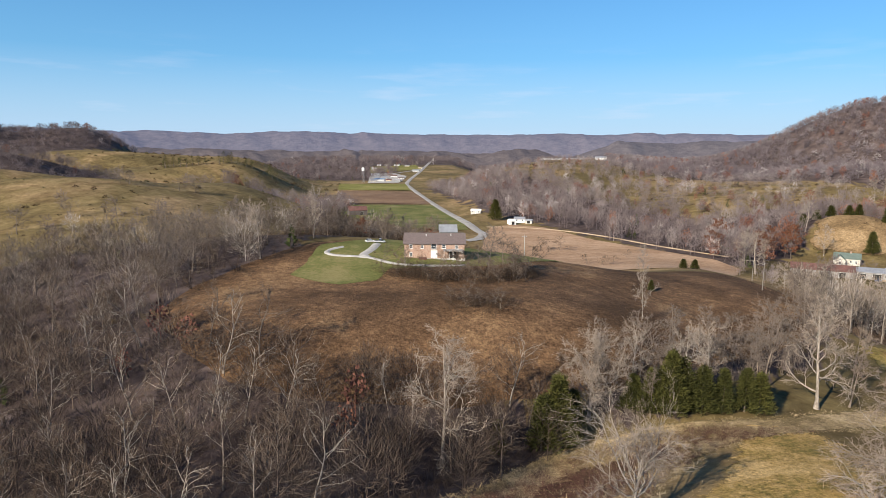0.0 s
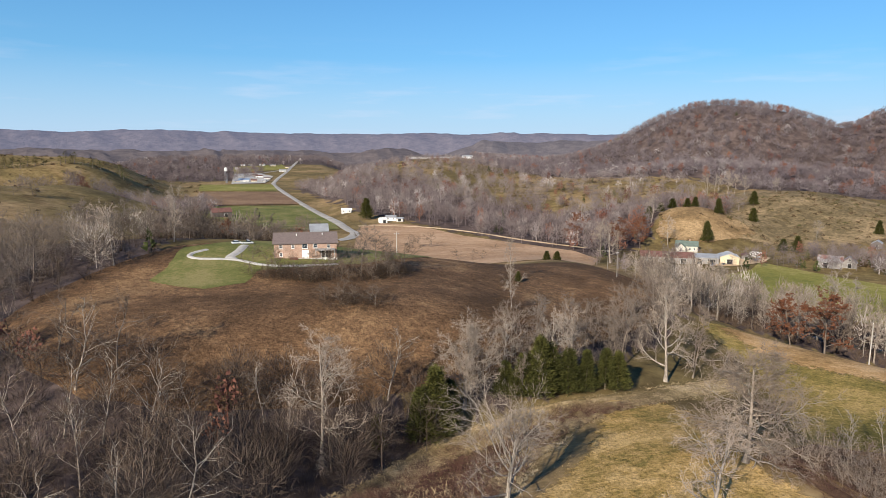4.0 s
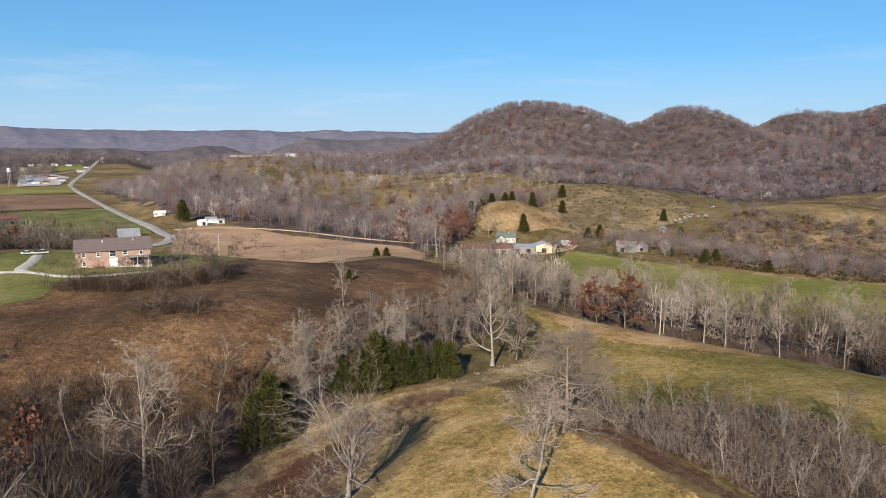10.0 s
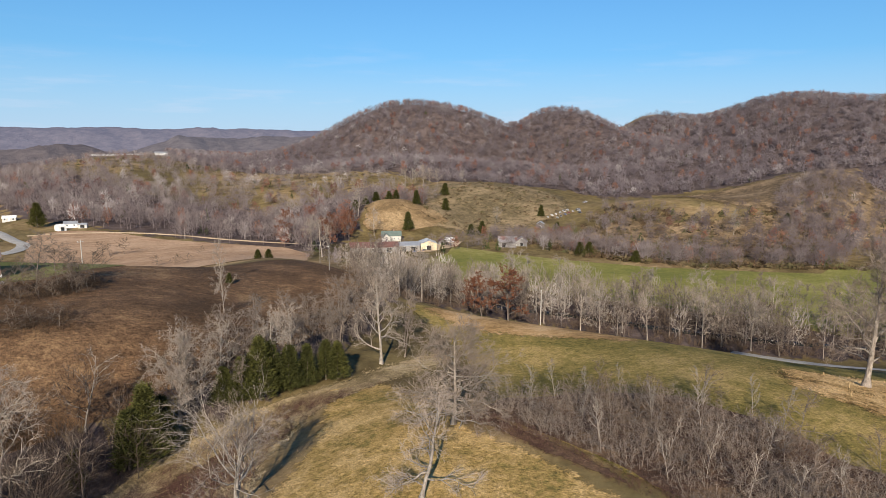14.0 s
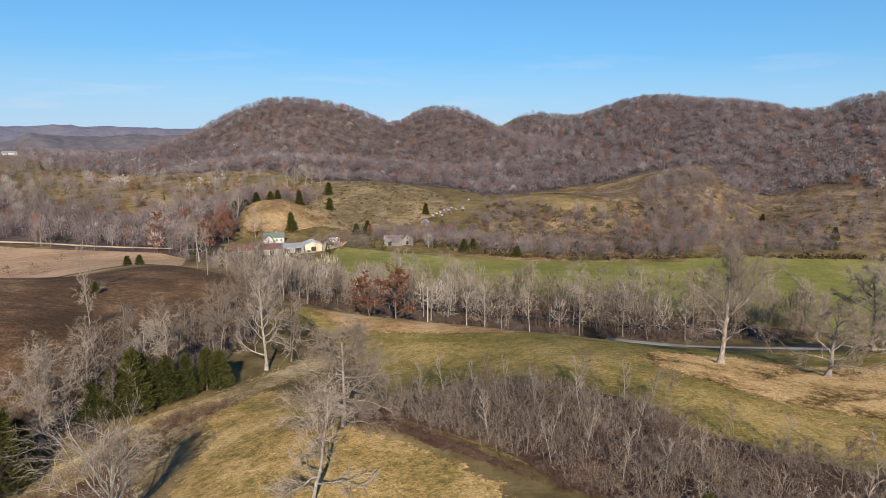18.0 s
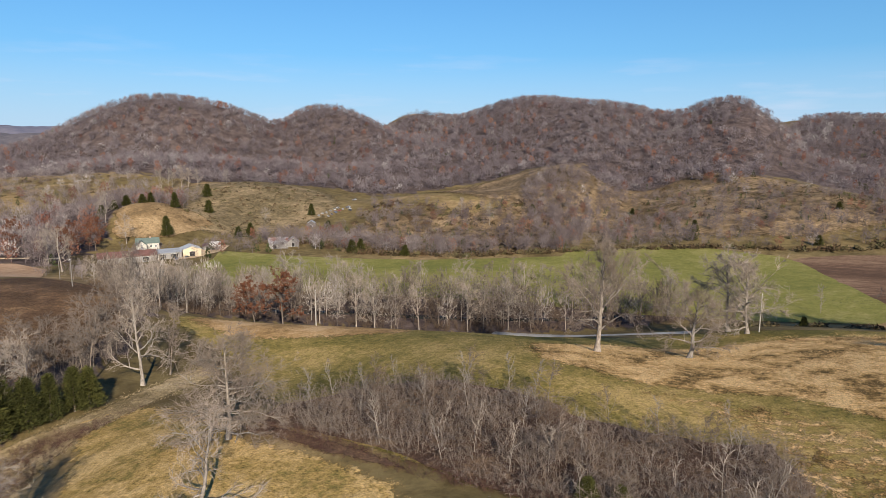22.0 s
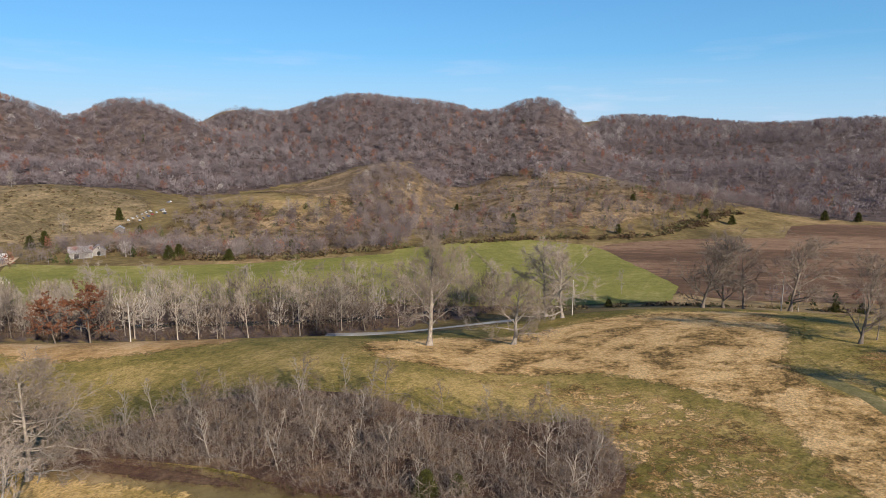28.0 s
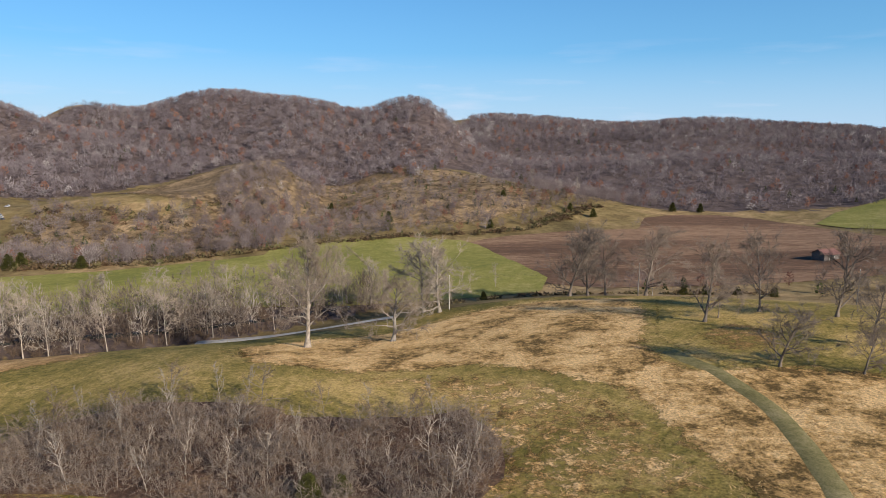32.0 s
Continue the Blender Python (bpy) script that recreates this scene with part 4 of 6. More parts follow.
# ---- woods seen from far off: many trees joined ----
def spike_tree(rng, kind):
    """A far tree of unit height as an array of thin triangles."""
    tri = []

    def add(p, q, w):
        d = q - p
        s = np.cross(d, rng.normal(size=3))
        s = s / (np.linalg.norm(s) + 1e-9) * w / 2
        tri.append((p - s, p + s, q))

    z = np.array((0, 0, 1.0))
    if kind == "cedar":
        for _ in range(60):
            u = rng.random() ** 0.8
            a = rng.random() * 6.28
            r = 0.26 * (1 - u) + 0.02
            c = np.array((math.cos(a) * r * 0.4, math.sin(a) * r * 0.4, u))
            add(c, c + np.array((math.cos(a) * r, math.sin(a) * r, rng.uniform(-0.05, 0.14))), 0.17 * (1.15 - u))
        return np.array(tri)
    near = kind == "fine"
    mid = near or kind == "mid"
    add(np.zeros(3), z * 0.8, 0.014 if near else 0.022 if mid else 0.03)
    for _ in range(16 if mid else 9):
        u = rng.uniform(0.15, 0.75)
        a = rng.random() * 6.28
        d = np.array((math.cos(a), math.sin(a), rng.uniform(0.6, 1.6)))
        add(z * u, z * u + d / np.linalg.norm(d) * rng.uniform(0.2, 0.36), 0.008 if near else 0.011 if mid else 0.02)
    leafy = kind == "rust"
    for _ in range(95 if leafy else 240 if near else 115 if mid else 40):
        a, b = rng.random() * 6.28, math.acos(rng.uniform(-0.95, 1))
        r = rng.uniform(0.45, 1.0)
        o = np.array((math.sin(b) * math.cos(a) * 0.27, math.sin(b) * math.sin(a) * 0.27, math.cos(b) * 0.42))
        c = z * 0.54 + o * r
        d = o / (np.linalg.norm(o) + 1e-6) + np.array((0, 0, 1.1)) + rng.normal(size=3) * 0.45
        d /= np.linalg.norm(d)
        add(c, c + d * (rng.uniform(0.05, 0.09) if leafy else rng.uniform(0.10, 0.2)), 0.08 if leafy else 0.0062 if near else 0.0145 if mid else 0.044)
    return np.array(tri)


def shrub(rng):
    """A bare bush of unit height: a few stems with fine twigs all round."""
    tri = []

    def add(p, q, w):
        s = np.cross(q - p, rng.normal(size=3))
        s = s / (np.linalg.norm(s) + 1e-9) * w / 2
        tri.append((p - s, p + s, q))

    for _ in range(9):
        a, t = rng.random() * 6.28, abs(rng.normal()) * 0.38
        d = np.array((math.sin(t) * math.cos(a), math.sin(t) * math.sin(a), math.cos(t)))
        p = np.array((math.cos(a), math.sin(a), 0)) * rng.random() * 0.12
        n = rng.uniform(0.55, 1.0)
        add(p, p + d * n, 0.026)
        for _ in range(5):
            u = p + d * n * rng.uniform(0.25, 0.95)
            k = d * 0.6 + rng.normal(size=3) * 0.75
            k[2] = abs(k[2]) * 0.8
            add(u, u + k / np.linalg.norm(k) * rng.uniform(0.16, 0.34), 0.02)
    return np.array(tri)


def near_shrub(rng):
    """A finer bush for thickets close by."""
    tri = []

    def add(p, q, w):
        s = np.cross(q - p, rng.normal(size=3))
        s = s / (np.linalg.norm(s) + 1e-9) * w / 2
        tri.append((p - s, p + s, q))

    for _ in range(8):
        a, t = rng.random() * 6.28, abs(rng.normal()) * 0.45
        d = np.array((math.sin(t) * math.cos(a), math.sin(t) * math.sin(a), math.cos(t)))
        p = np.array((math.cos(a), math.sin(a), 0)) * rng.random() * 0.4
        n = rng.uniform(0.5, 1.0)
        add(p, p + d * n, 0.012)
        for _ in range(13):
            u = p + d * n * rng.uniform(0.2, 1.0)
            k = d * 0.7 + rng.normal(size=3) * 0.8
            k[2] = abs(k[2])
            add(u, u + k / np.linalg.norm(k) * rng.uniform(0.1, 0.24), 0.0088)
    return np.array(tri)


def clump(rng):
    """A low dense bush of small sprays."""
    tri = []
    for _ in range(30):
        v = rng.normal(size=3)
        v[2] = abs(v[2]) * 0.8
        v /= np.linalg.norm(v)
        c = v * np.array((0.55, 0.55, 0.75)) * rng.uniform(0.5, 1.0)
        s = np.cross(v, rng.normal(size=3)) * 0.16
        tri.append((c - s, c + s, c + (v + rng.normal(size=3) * 0.5) * 0.3))
    return np.array(tri)


def mass(name, places, sizes, tints, templates, material, label, category, rng, fat=1.0, sink=0.0):
    """Joins many small plants into one object; each keeps its own tint."""
    if not len(places):
        return None
    blocks, tint = [], []
    which = rng.integers(0, len(templates), len(places))
    zs = land(places[:, 0], places[:, 1])
    for k, tm in enumerate(templates):
        i = np.nonzero(which == k)[0]
        if not len(i):
            continue
        a = rng.random(len(i)) * 6.28
        c, s = np.cos(a)[:, None, None], np.sin(a)[:, None, None]
        h = sizes[i][:, None, None]
        w = h * fat * (0.85 + 0.35 * rng.random(len(i)))[:, None, None]
        x, y, z = tm[None, :, :, 0], tm[None, :, :, 1], tm[None, :, :, 2]
        v = np.stack([(x * c - y * s) * w + places[i, 0][:, None, None], (x * s + y * c) * w + places[i, 1][:, None, None], (z - sink) * h + zs[i][:, None, None] - 0.15], -1)
        blocks.append(v.reshape(-1, 3))
        tint.append(np.repeat(tints[i], tm.shape[0] * 3))
    v = np.concatenate(blocks).astype(np.float32)
    n = len(v) // 3
    me = bpy.data.meshes.new(name)
    me.vertices.add(3 * n)
    me.vertices.foreach_set("co", v.ravel())
    me.loops.add(3 * n)
    me.loops.foreach_set("vertex_index", np.arange(3 * n, dtype=np.int32))
    me.polygons.add(n)
    me.polygons.foreach_set("loop_start", np.arange(0, 3 * n, 3, dtype=np.int32))
    me.update(calc_edges=True)
    me.materials.append(material)
    at = me.attributes.new("tint", "FLOAT", "POINT")
    at.data.foreach_set("value", np.concatenate(tint).astype(np.float32))
    return tagged(new(name, me), label, category, kind="stuff")


def spread(rng, ring, per, cap=20000):
    """Random places in a ring, one to every so many square metres."""
    r = np.array(ring)
    lo, hi = r.min(0), r.max(0)
    n = min(cap * 4, int((hi - lo).prod() / per))
    p = lo + rng.random((n, 2)) * (hi - lo)
    return p[inside(p[:, 0], p[:, 1], ring)][:cap]


nrng = np.random.default_rng(7)
FINE_T = [spike_tree(nrng, "fine") for _ in range(6)]
MID_T = [spike_tree(nrng, "mid") for _ in range(8)]
BARE_T = [spike_tree(nrng, "bare") for _ in range(7)]
RUST_T = [spike_tree(nrng, "rust") for _ in range(3)]
CEDAR_T = [spike_tree(nrng, "cedar") for _ in range(3)]
SHRUB_T = [shrub(nrng) for _ in range(5)]
NEAR_SHRUB_T = [near_shrub(nrng) for _ in range(6)]
CLUMP_T = [clump(nrng) for _ in range(5)]


def patchy(p, scale, seed):
    return np.array([0.5 + 0.5 * noise.noise(Vector((x * scale, y * scale, seed))) for x, y in p])


def woods(name, ring, per, high, label, rust=0.05, green=0.01, base_tint=0.45, seed=1.0, cap=20000, fat=1.0, shapes=None, sink=0.0, twigs=None):
    p = spread(nrng, ring, per, cap)
    if name == "ridge_woods":
        r, az = np.hypot(p[:, 0], p[:, 1]), np.degrees(np.arctan2(p[:, 0], p[:, 1]))
        p = p[((az < 82) & (r < 1185)) | ((az >= 82) & (nrng.random(len(p)) < 0.55))]
    n = len(p)
    cl = patchy(p, 0.02, seed)
    u = nrng.random(n)
    isrust = u < rust * 4 * np.clip(cl - 0.25, 0, 1) ** 1.0
    isgreen = ~isrust & (u > 1 - green)
    bare = ~isrust & ~isgreen
    sz = high * (0.7 + 0.5 * nrng.random(n))
    tint = np.clip(base_tint + (patchy(p, 0.008, seed + 5) - 0.5) * 0.5 + nrng.normal(size=n) * 0.17 + (nrng.random(n) < 0.06) * 0.35, 0, 1)
    if name == "ridge_woods":
        sz *= np.where(np.hypot(p[:, 0], p[:, 1]) > 1200, 1.35, 1.0)
    mass(name, p[bare], sz[bare], tint[bare], shapes or BARE_T, twigs or M_WOODS, label, "woods", nrng, fat, sink)
    mass(name + "_rust_oaks", p[isrust], sz[isrust] * 0.9, nrng.random(isrust.sum()), RUST_T, M_RUST_WOODS, "rust-leaved oaks scattered through the bare woods", "woods", nrng)
    mass(name + "_cedars", p[isgreen], sz[isgreen] * 0.6, nrng.random(isgreen.sum()), CEDAR_T, M_GREEN_WOODS, "dark green cedars scattered through the bare woods", "woods", nrng)


woods("ridge_woods", RIDGE_WOODS, 52, 10.5, "bare grey-brown woods covering the long ridge", 0.07, 0.008, 0.42, 1.0, cap=40000, fat=1.45, sink=0.15, twigs=M_RIDGE_HAZED)
woods("north_woods", NORTH_WOODS, 48, 13, "bare grey woods along the valley road", 0.06, 0.012, 0.46, 2.0, shapes=MID_T)
woods("knob_woods", KNOB_WOODS, 45, 13, "bare woods with rust-leaved oaks beside the grassy knob", 0.14, 0.04, 0.34, 3.0, shapes=MID_T)
woods("northwest_woods", NORTHWEST_WOODS, 120, 12, "bare grey woods on the western hill", 0.03, 0.01, 0.22, 4.0, fat=1.4, sink=0.15)
woods("spur_woods", SPUR_WOODS, 60, 10, "bare grey woods on the spur above the western pasture", 0.04, 0.01, 0.3, 4.5, fat=1.2, shapes=MID_T)
woods("far_knob_woods", FAR_KNOB_WOODS, 130, 11, "bare woods on the far knob", 0.03, 0.02, 0.28, 5.5, fat=1.4)
woods("far_north_woods", FAR_NORTH_WOODS, 420, 14, "bare woods along the far valley", 0.02, 0.03, 0.3, 5.0, fat=1.5)
woods("west_gully_woods", WEST_GULLY_WOODS, 50, 10.5, "bare woods in a fold of the western pastures", 0.08, 0.05, 0.38, 6.0, shapes=MID_T)
woods("slope_scrub", SCRUB_SLOPE, 56, 8.5, "bare scrub trees on the slope above the meadow", 0.04, 0.06, 0.2, 7.0, fat=1.1, shapes=MID_T)
woods("east_scrub", EAST_SCRUB, 36, 7.5, "thin bare scrub at the foot of the eastern pastures", 0.06, 0.08, 0.2, 8.0, fat=1.2, shapes=MID_T)
woods("draw_woods", bearing((71.3, 470), (73.8, 480), (73.8, 575), (71.4, 560)), 40, 9, "bare trees in a fold between the pastures", 0.03, 0.03, 0.25, 9.0, shapes=MID_T)
woods("meadow_belt", bearing((41, 388), (46, 378), (49.6, 345), (55, 335), (59.7, 332), (65, 345), (70, 358), (70, 386), (65, 370), (59.7, 358), (55, 362), (49.6, 374), (46, 402), (41, 412)), 26, 9, "belt of bare trees along the upper edge of the meadow", 0.03, 0.07, 0.36, 10.5, fat=1.1, shapes=MID_T)
woods("fold_woods", bearing((64.6, 385), (70.6, 385), (71, 480), (70.8, 560), (69, 585), (66.5, 560), (65, 540)), 34, 10.5, "bare trees in a fold of the hillside", 0.03, 0.03, 0.25, 10.0, shapes=MID_T)
woods("hillside_trees", bearing((3, 1000), (5, 800), (9, 680), (12, 600), (15, 540), (20, 500), (28, 545), (34, 545), (32, 625), (26, 660), (20, 715), (14, 900)), 105, 10, "scattered bare trees on the hillside pasture", 0.08, 0.02, 0.5, 11.0, shapes=MID_T)
woods("pasture_trees", bearing((68, 440), (74, 430), (90, 450), (96, 480), (92, 560), (82, 600), (75, 560)), 70, 7, "scattered small trees on the eastern pasture", 0.05, 0.15, 0.3, 12.0, fat=1.2, shapes=MID_T)
woods("west_pasture_trees", bearing((-48, 330), (-20, 330), (-12, 480), (-14, 560), (-30, 650), (-45, 560)), 3500, 8, "scattered bare trees on the western pasture", 0.03, 0.05, 0.4, 13.0, fat=1.3, shapes=MID_T)
woods("west_fringe", bearing((-48, 250), (-34, 262), (-22, 268), (-13, 330), (-16, 380), (-28, 300), (-48, 290)), 260, 7.5, "bare trees at the foot of the western pasture", 0.02, 0.04, 0.4, 14.0, fat=1.5, shapes=MID_T)
woods("far_hedges", bearing((-24, 1010), (-16, 1020), (-10, 1000), (-9, 1090), (-14, 1150), (-24, 1120)), 260, 8, "hedge trees on the far western pasture", 0.05, 0.2, 0.25, 15.0, fat=1.4)
woods("farmyard_trees", bearing((31, 340), (36, 345), (44, 350), (50, 350), (52, 380), (45, 400), (40, 395), (38, 375), (32, 372)), 52, 9, "bare trees round the farm buildings", 0.04, 0.1, 0.42, 16.0, shapes=MID_T)
woods("meadow_edge_trees", bearing((24, 330), (27, 290), (32, 262), (37, 250), (41, 246), (43, 252), (39, 268), (34, 283), (30, 296), (27.5, 345)), 60, 7, "slim bare trees between the meadow and the tan field", 0.04, 0.01, 0.5, 17.0, shapes=MID_T)
woods("field_corner_trees", bearing((90, 260), (96, 235), (104, 225), (114, 240), (120, 270), (110, 262), (100, 262)), 130, 8, "bare trees along the ploughed field", 0.02, 0.3, 0.3, 18.0, shapes=MID_T)


M_BUSH = tinted("dark_bushes", ((0.0, (0.06, 0.045, 0.024)), (0.4, (0.10, 0.062, 0.036)), (0.7, (0.085, 0.08, 0.034)), (1.0, (0.17, 0.115, 0.07))))


def bushes(name, ring, per, lo, hi, label, seed=0.3, material=None):
    p = spread(nrng, ring, per, 4000)
    n = len(p)
    mass(name, p, lo + (hi - lo) * nrng.random(n), nrng.random(n), CLUMP_T, material or M_BUSH, label, "bushes", nrng, 1.3)


bushes("pasture_bushes", bearing((33, 440), (38, 420), (44, 430), (48, 470), (47, 540), (40, 570), (35, 540)), 28, 0.7, 2.4, "low dark bushes dotted over the cedar pasture", 0.0)
bushes("east_pasture_bushes", bearing((66, 470), (74, 455), (90, 470), (96, 480), (92, 550), (82, 620), (75, 590), (70, 590)), 30, 0.7, 2.6, "low dark bushes dotted over the eastern pasture", 0.0)
bushes("slope_bushes", SCRUB_SLOPE, 38, 1.2, 3.8, "dense brown scrub on the slope", 0.1)
bushes("west_bushes", bearing((-48, 290), (-20, 300), (-12, 460), (-14, 560), (-30, 650), (-45, 560)), 420, 0.6, 1.8, "low bushes dotted over the western pasture", 0.0)
bushes("hillside_bushes", bearing((3, 1000), (5, 800), (9, 680), (12, 600), (15, 540), (20, 500), (28, 545), (34, 545), (32, 625), (26, 660), (20, 715), (14, 900)), 90, 0.7, 2.6, "low dark bushes dotted over the hillside pasture")
bushes("knob_bushes", bearing((29, 400), (36, 400), (38, 440), (35, 500), (30, 480)), 45, 0.5, 1.6, "low bushes at the foot of the grassy knob")

woods("corner_woods", bearing((92.5, 480), (97, 475), (101, 492), (104, 505), (100, 560), (95, 590), (92, 600)), 38, 9, "dark bare woods above the ploughed field", 0.04, 0.1, 0.15, 25.0, fat=1.3, shapes=MID_T)
bushes("hedge_row", bearing((82, 394), (88, 397), (91, 408), (94, 440), (97, 474), (98.6, 474), (95.6, 436), (91.6, 400), (88, 390), (82, 387)), 7, 1.2, 3.4, "dense dark hedge along the top of the ploughed field")
bushes("meadow_hedge", bearing((41, 386), (46, 376), (49.6, 343), (55, 333), (59.7, 330), (65, 343), (70, 357), (74, 372), (82, 387), (82, 393), (74, 379), (69.7, 364), (65, 350), (59.7, 337), (55, 340), (49.6, 350), (46, 382)), 7, 1.0, 3.6, "dense brown brush along the edge of the meadow")

# ---- single trees ----
trng = random.Random(5)
Kind(lambda: bare_tree("sycamore_tree", 101, 12.5, 7.6, 0.12, 15, 7, 6, 4, 1.05, 0.05, 0.44, 0.08, 0.04, great=True, top=0.6, stout=1.0, bark_m=M_BARK_WHITE, twig_m=M_TWIG_PALE)).plant(20.5, 64.2, 1, 1, 30, "large pale-limbed bare tree spreading low over the grass")
Kind(lambda: bare_tree("bare_tree", 102, 13, 5.0, 0.12, 13, 7, 6, 5, 1.15, 0.03, 0.32, 0.13, 0.036, great=True, top=0.85, sway=(0.2, -0.12), stout=1.1, bark_m=M_BARK_PALE, twig_m=M_TWIG_PALE)).plant(35.2, 49.6, 1.0, 1, 0, "gnarled pale bare tree with a crooked trunk")
Kind(lambda: bare_tree("bare_tree", 103, 15.5, 6.0, 0.1, 46, 8, 7, 6, 1.3, -0.005, 0.4, 0.04, 0.038, great=True, top=0.9, whorl=0.3, bark_m=M_BARK_PALE, twig_m=M_TWIG)).plant(51.5, 64.8, 1, 1, 0, "dense grey bare oak with a broad rounded twiggy crown")
Kind(lambda: bare_tree("sycamore_tree", 114, 20, 6.6, 0.18, 17, 6, 6, 5, 0.95, 0.08, 0.42, 0.04, 0.05, great=True, stout=1.2, **WHITISH)).plant(67.5, 109.6, 1, 1, 0, "tall pale sycamore at the edge of the brown field")
Kind(lambda: bare_tree("bare_tree", 105, 23, 8.6, 0.2, 22, 7, 8, 7, 0.95, 0.06, 0.72, 0.015, 0.055, great=True, bark_m=M_BARK_PALE, twig_m=M_TWIG)).plant(130.4, 41.3, 1, 1, 0, "large bare oak standing above the road")
Kind(lambda: bare_tree("bare_tree", 106, 14, 7.0, 0.14, 19, 6, 8, 7, 1.1, 0.03, 0.62, 0.10, 0.055, great=True, bark_m=M_BARK_PALE, twig_m=M_TWIG)).plant(136.9, 23.5, 1, 1, 0, "gnarled bare tree with a thick dark trunk")
Kind(lambda: bare_tree("sycamore_tree", 107, 20, 6.4, 0.16, 18, 6, 6, 5, 0.95, 0.06, 0.36, 0.04, 0.042, great=True, stout=1.15, **WHITISH)).plant(0, 88, 1, 1, 0, "tall pale sycamore in the hollow")
Kind(lambda: bare_tree("bare_tree", 108, 14.5, 5.6, 0.12, 30, 6, 7, 6, 0.95, 0.06, 0.36, 0.03, 0.042, great=True, **PALE)).plant(24.4, 101.1, 1, 1, 0, "round-crowned bare tree between the cedars")
for k, x, y, s, w, lab in ((DENSE_PALE[0], 174, 16.7, 1.2, 1.1, "pale bare tree at the edge of the straw field"), (DENSE_PALE[1], 180, 22, 1.25, 1.05, "pale bare tree at the edge of the straw field"),
                           (SYCAMORE[2], 147, 296, 1.25, 1.3, "white-barked sycamore at the edge of the tan field"), (SYCAMORE[1], 152, 318, 1.0, 0.9, "white-barked sycamore at the edge of the tan field"),
                           (SYCAMORE[0], 45, 140, 0.6, 0.8, "thin pale tree on the brown hillside"), (SYCAMORE[1], 55.8, 175, 0.72, 0.55, "slim pale tree on the brown hillside"),
                           (SYCAMORE[2], -50, 173, 0.95, 0.9, "pale bare tree at the edge of the west woods"), (SYCAMORE[0], -41, 201, 0.95, 0.75, "pale bare tree beside the driveway"),
                           (TALL[0], 11.7, 164, 0.78, 1.3, "bare tree in the thicket below the house"), (BROAD[0], 16, 166, 0.62, 1.2, "bare tree in the thicket below the house"),
                           (DENSE[0], 193, -21, 1.3, 1.05, "dark bare tree beyond the straw field"), (DENSE[1], 197, -27, 1.25, 0.9, "bare tree beyond the straw field"), (DENSE[2], 201, -33, 1.15, 0.85, "bare tree beyond the straw field"),
                           (DENSE[2], 190, -43, 1.25, 1.1, "bare tree beyond the straw field"), (SYCAMORE[1], 199, -47, 0.85, 0.5, "white slim tree beyond the straw field"),
                           (DENSE[1], 131, -42.5, 1.0, 0.95, "bare tree on the green rise"), (TALL[0], 134, -46, 0.6, 1.3, "bare tree on the green rise"), (DENSE[0], 139, -56, 1.0, 0.85, "bare tree on the green rise"),
                           (DENSE[1], 133, -69, 1.05, 0.9, "bare tree on the green rise"), (DENSE[2], 111, -64, 0.72, 0.9, "bare tree on the green rise"), (DENSE[0], 101.2, -45.5, 0.62, 1.15, "round bare tree beside the mown track"),
                           (DENSE[2], 96.4, -55.5, 0.5, 1.0, "small bare tree on the green rise"), (SYCAMORE[2], 249, 2.7, 0.6, 0.5, "white dead tree at the meadow edge"), (SYCAMORE[0], 516, -55, 0.9, 0.6, "white dead tree on the pasture"),
                           (SYCAMORE[1], 520, -20, 0.9, 0.6, "white dead tree at the woods edge"), (TALL[2], 60.5, 115, 0.9, 1.2, "bare tree in the gully"), (TALL[3], 75, 112, 0.85, 1.1, "bare tree beside the sycamore"),
                           (TALL[1], 79, 118, 0.8, 1.0, "bare tree beside the sycamore"), (SYCAMORE[0], 33, 107, 0.75, 0.9, "pale bare tree behind the cedars"), (SYCAMORE[1], 42, 106, 0.8, 0.9, "pale bare tree behind the cedars"),
                           (SYCAMORE[2], 48, 110, 0.8, 1.0, "pale bare tree behind the cedars")):
    k.plant(x, y, s, w, trng.uniform(0, 360), lab, "bare trees standing apart")
for i, (x, y, s, w) in enumerate(((8.6, 92.6, 0.62, 1.25), (15.6, 94, 1.0, 1.25), (18.2, 94.8, 1.3, 1.15), (21, 97, 0.9, 1.2), (32.5, 103.4, 0.72, 1.5), (35.3, 102.6, 0.9, 1.25), (38.3, 102.0, 1.24, 1.2), (40.8, 103.2, 1.05, 1.15), (44.2, 103.2, 0.92, 1.35),
                                  (47.8, 103.6, 0.86, 1.2), (52.0, 104.4, 0.86, 1.25), (54.4, 104.2, 0.8, 1.35))):
    CEDAR[i % 3].plant(x, y, s, w, i * 77, "dense dark green cedar in a row below the field", "cedars along the hollow")
CEDAR[0].plant(60.5, 18.5, 0.34, 2.2, 40, "low green evergreen bush in the brushy bank", "cedars on the hill")
CEDAR[2].plant(62.5, 15.5, 0.24, 2.4, 80, "low green evergreen bush in the brushy bank", "cedars on the hill")
CEDAR[0].plant(57.3, 172.5, 0.35, 1.6, 10, "low green cedar bush on the brown hill", "cedars on the hill")
CEDAR[1].plant(39, 478, 1.7, 1.4, 10, "tall dark green pine beside the white barns")
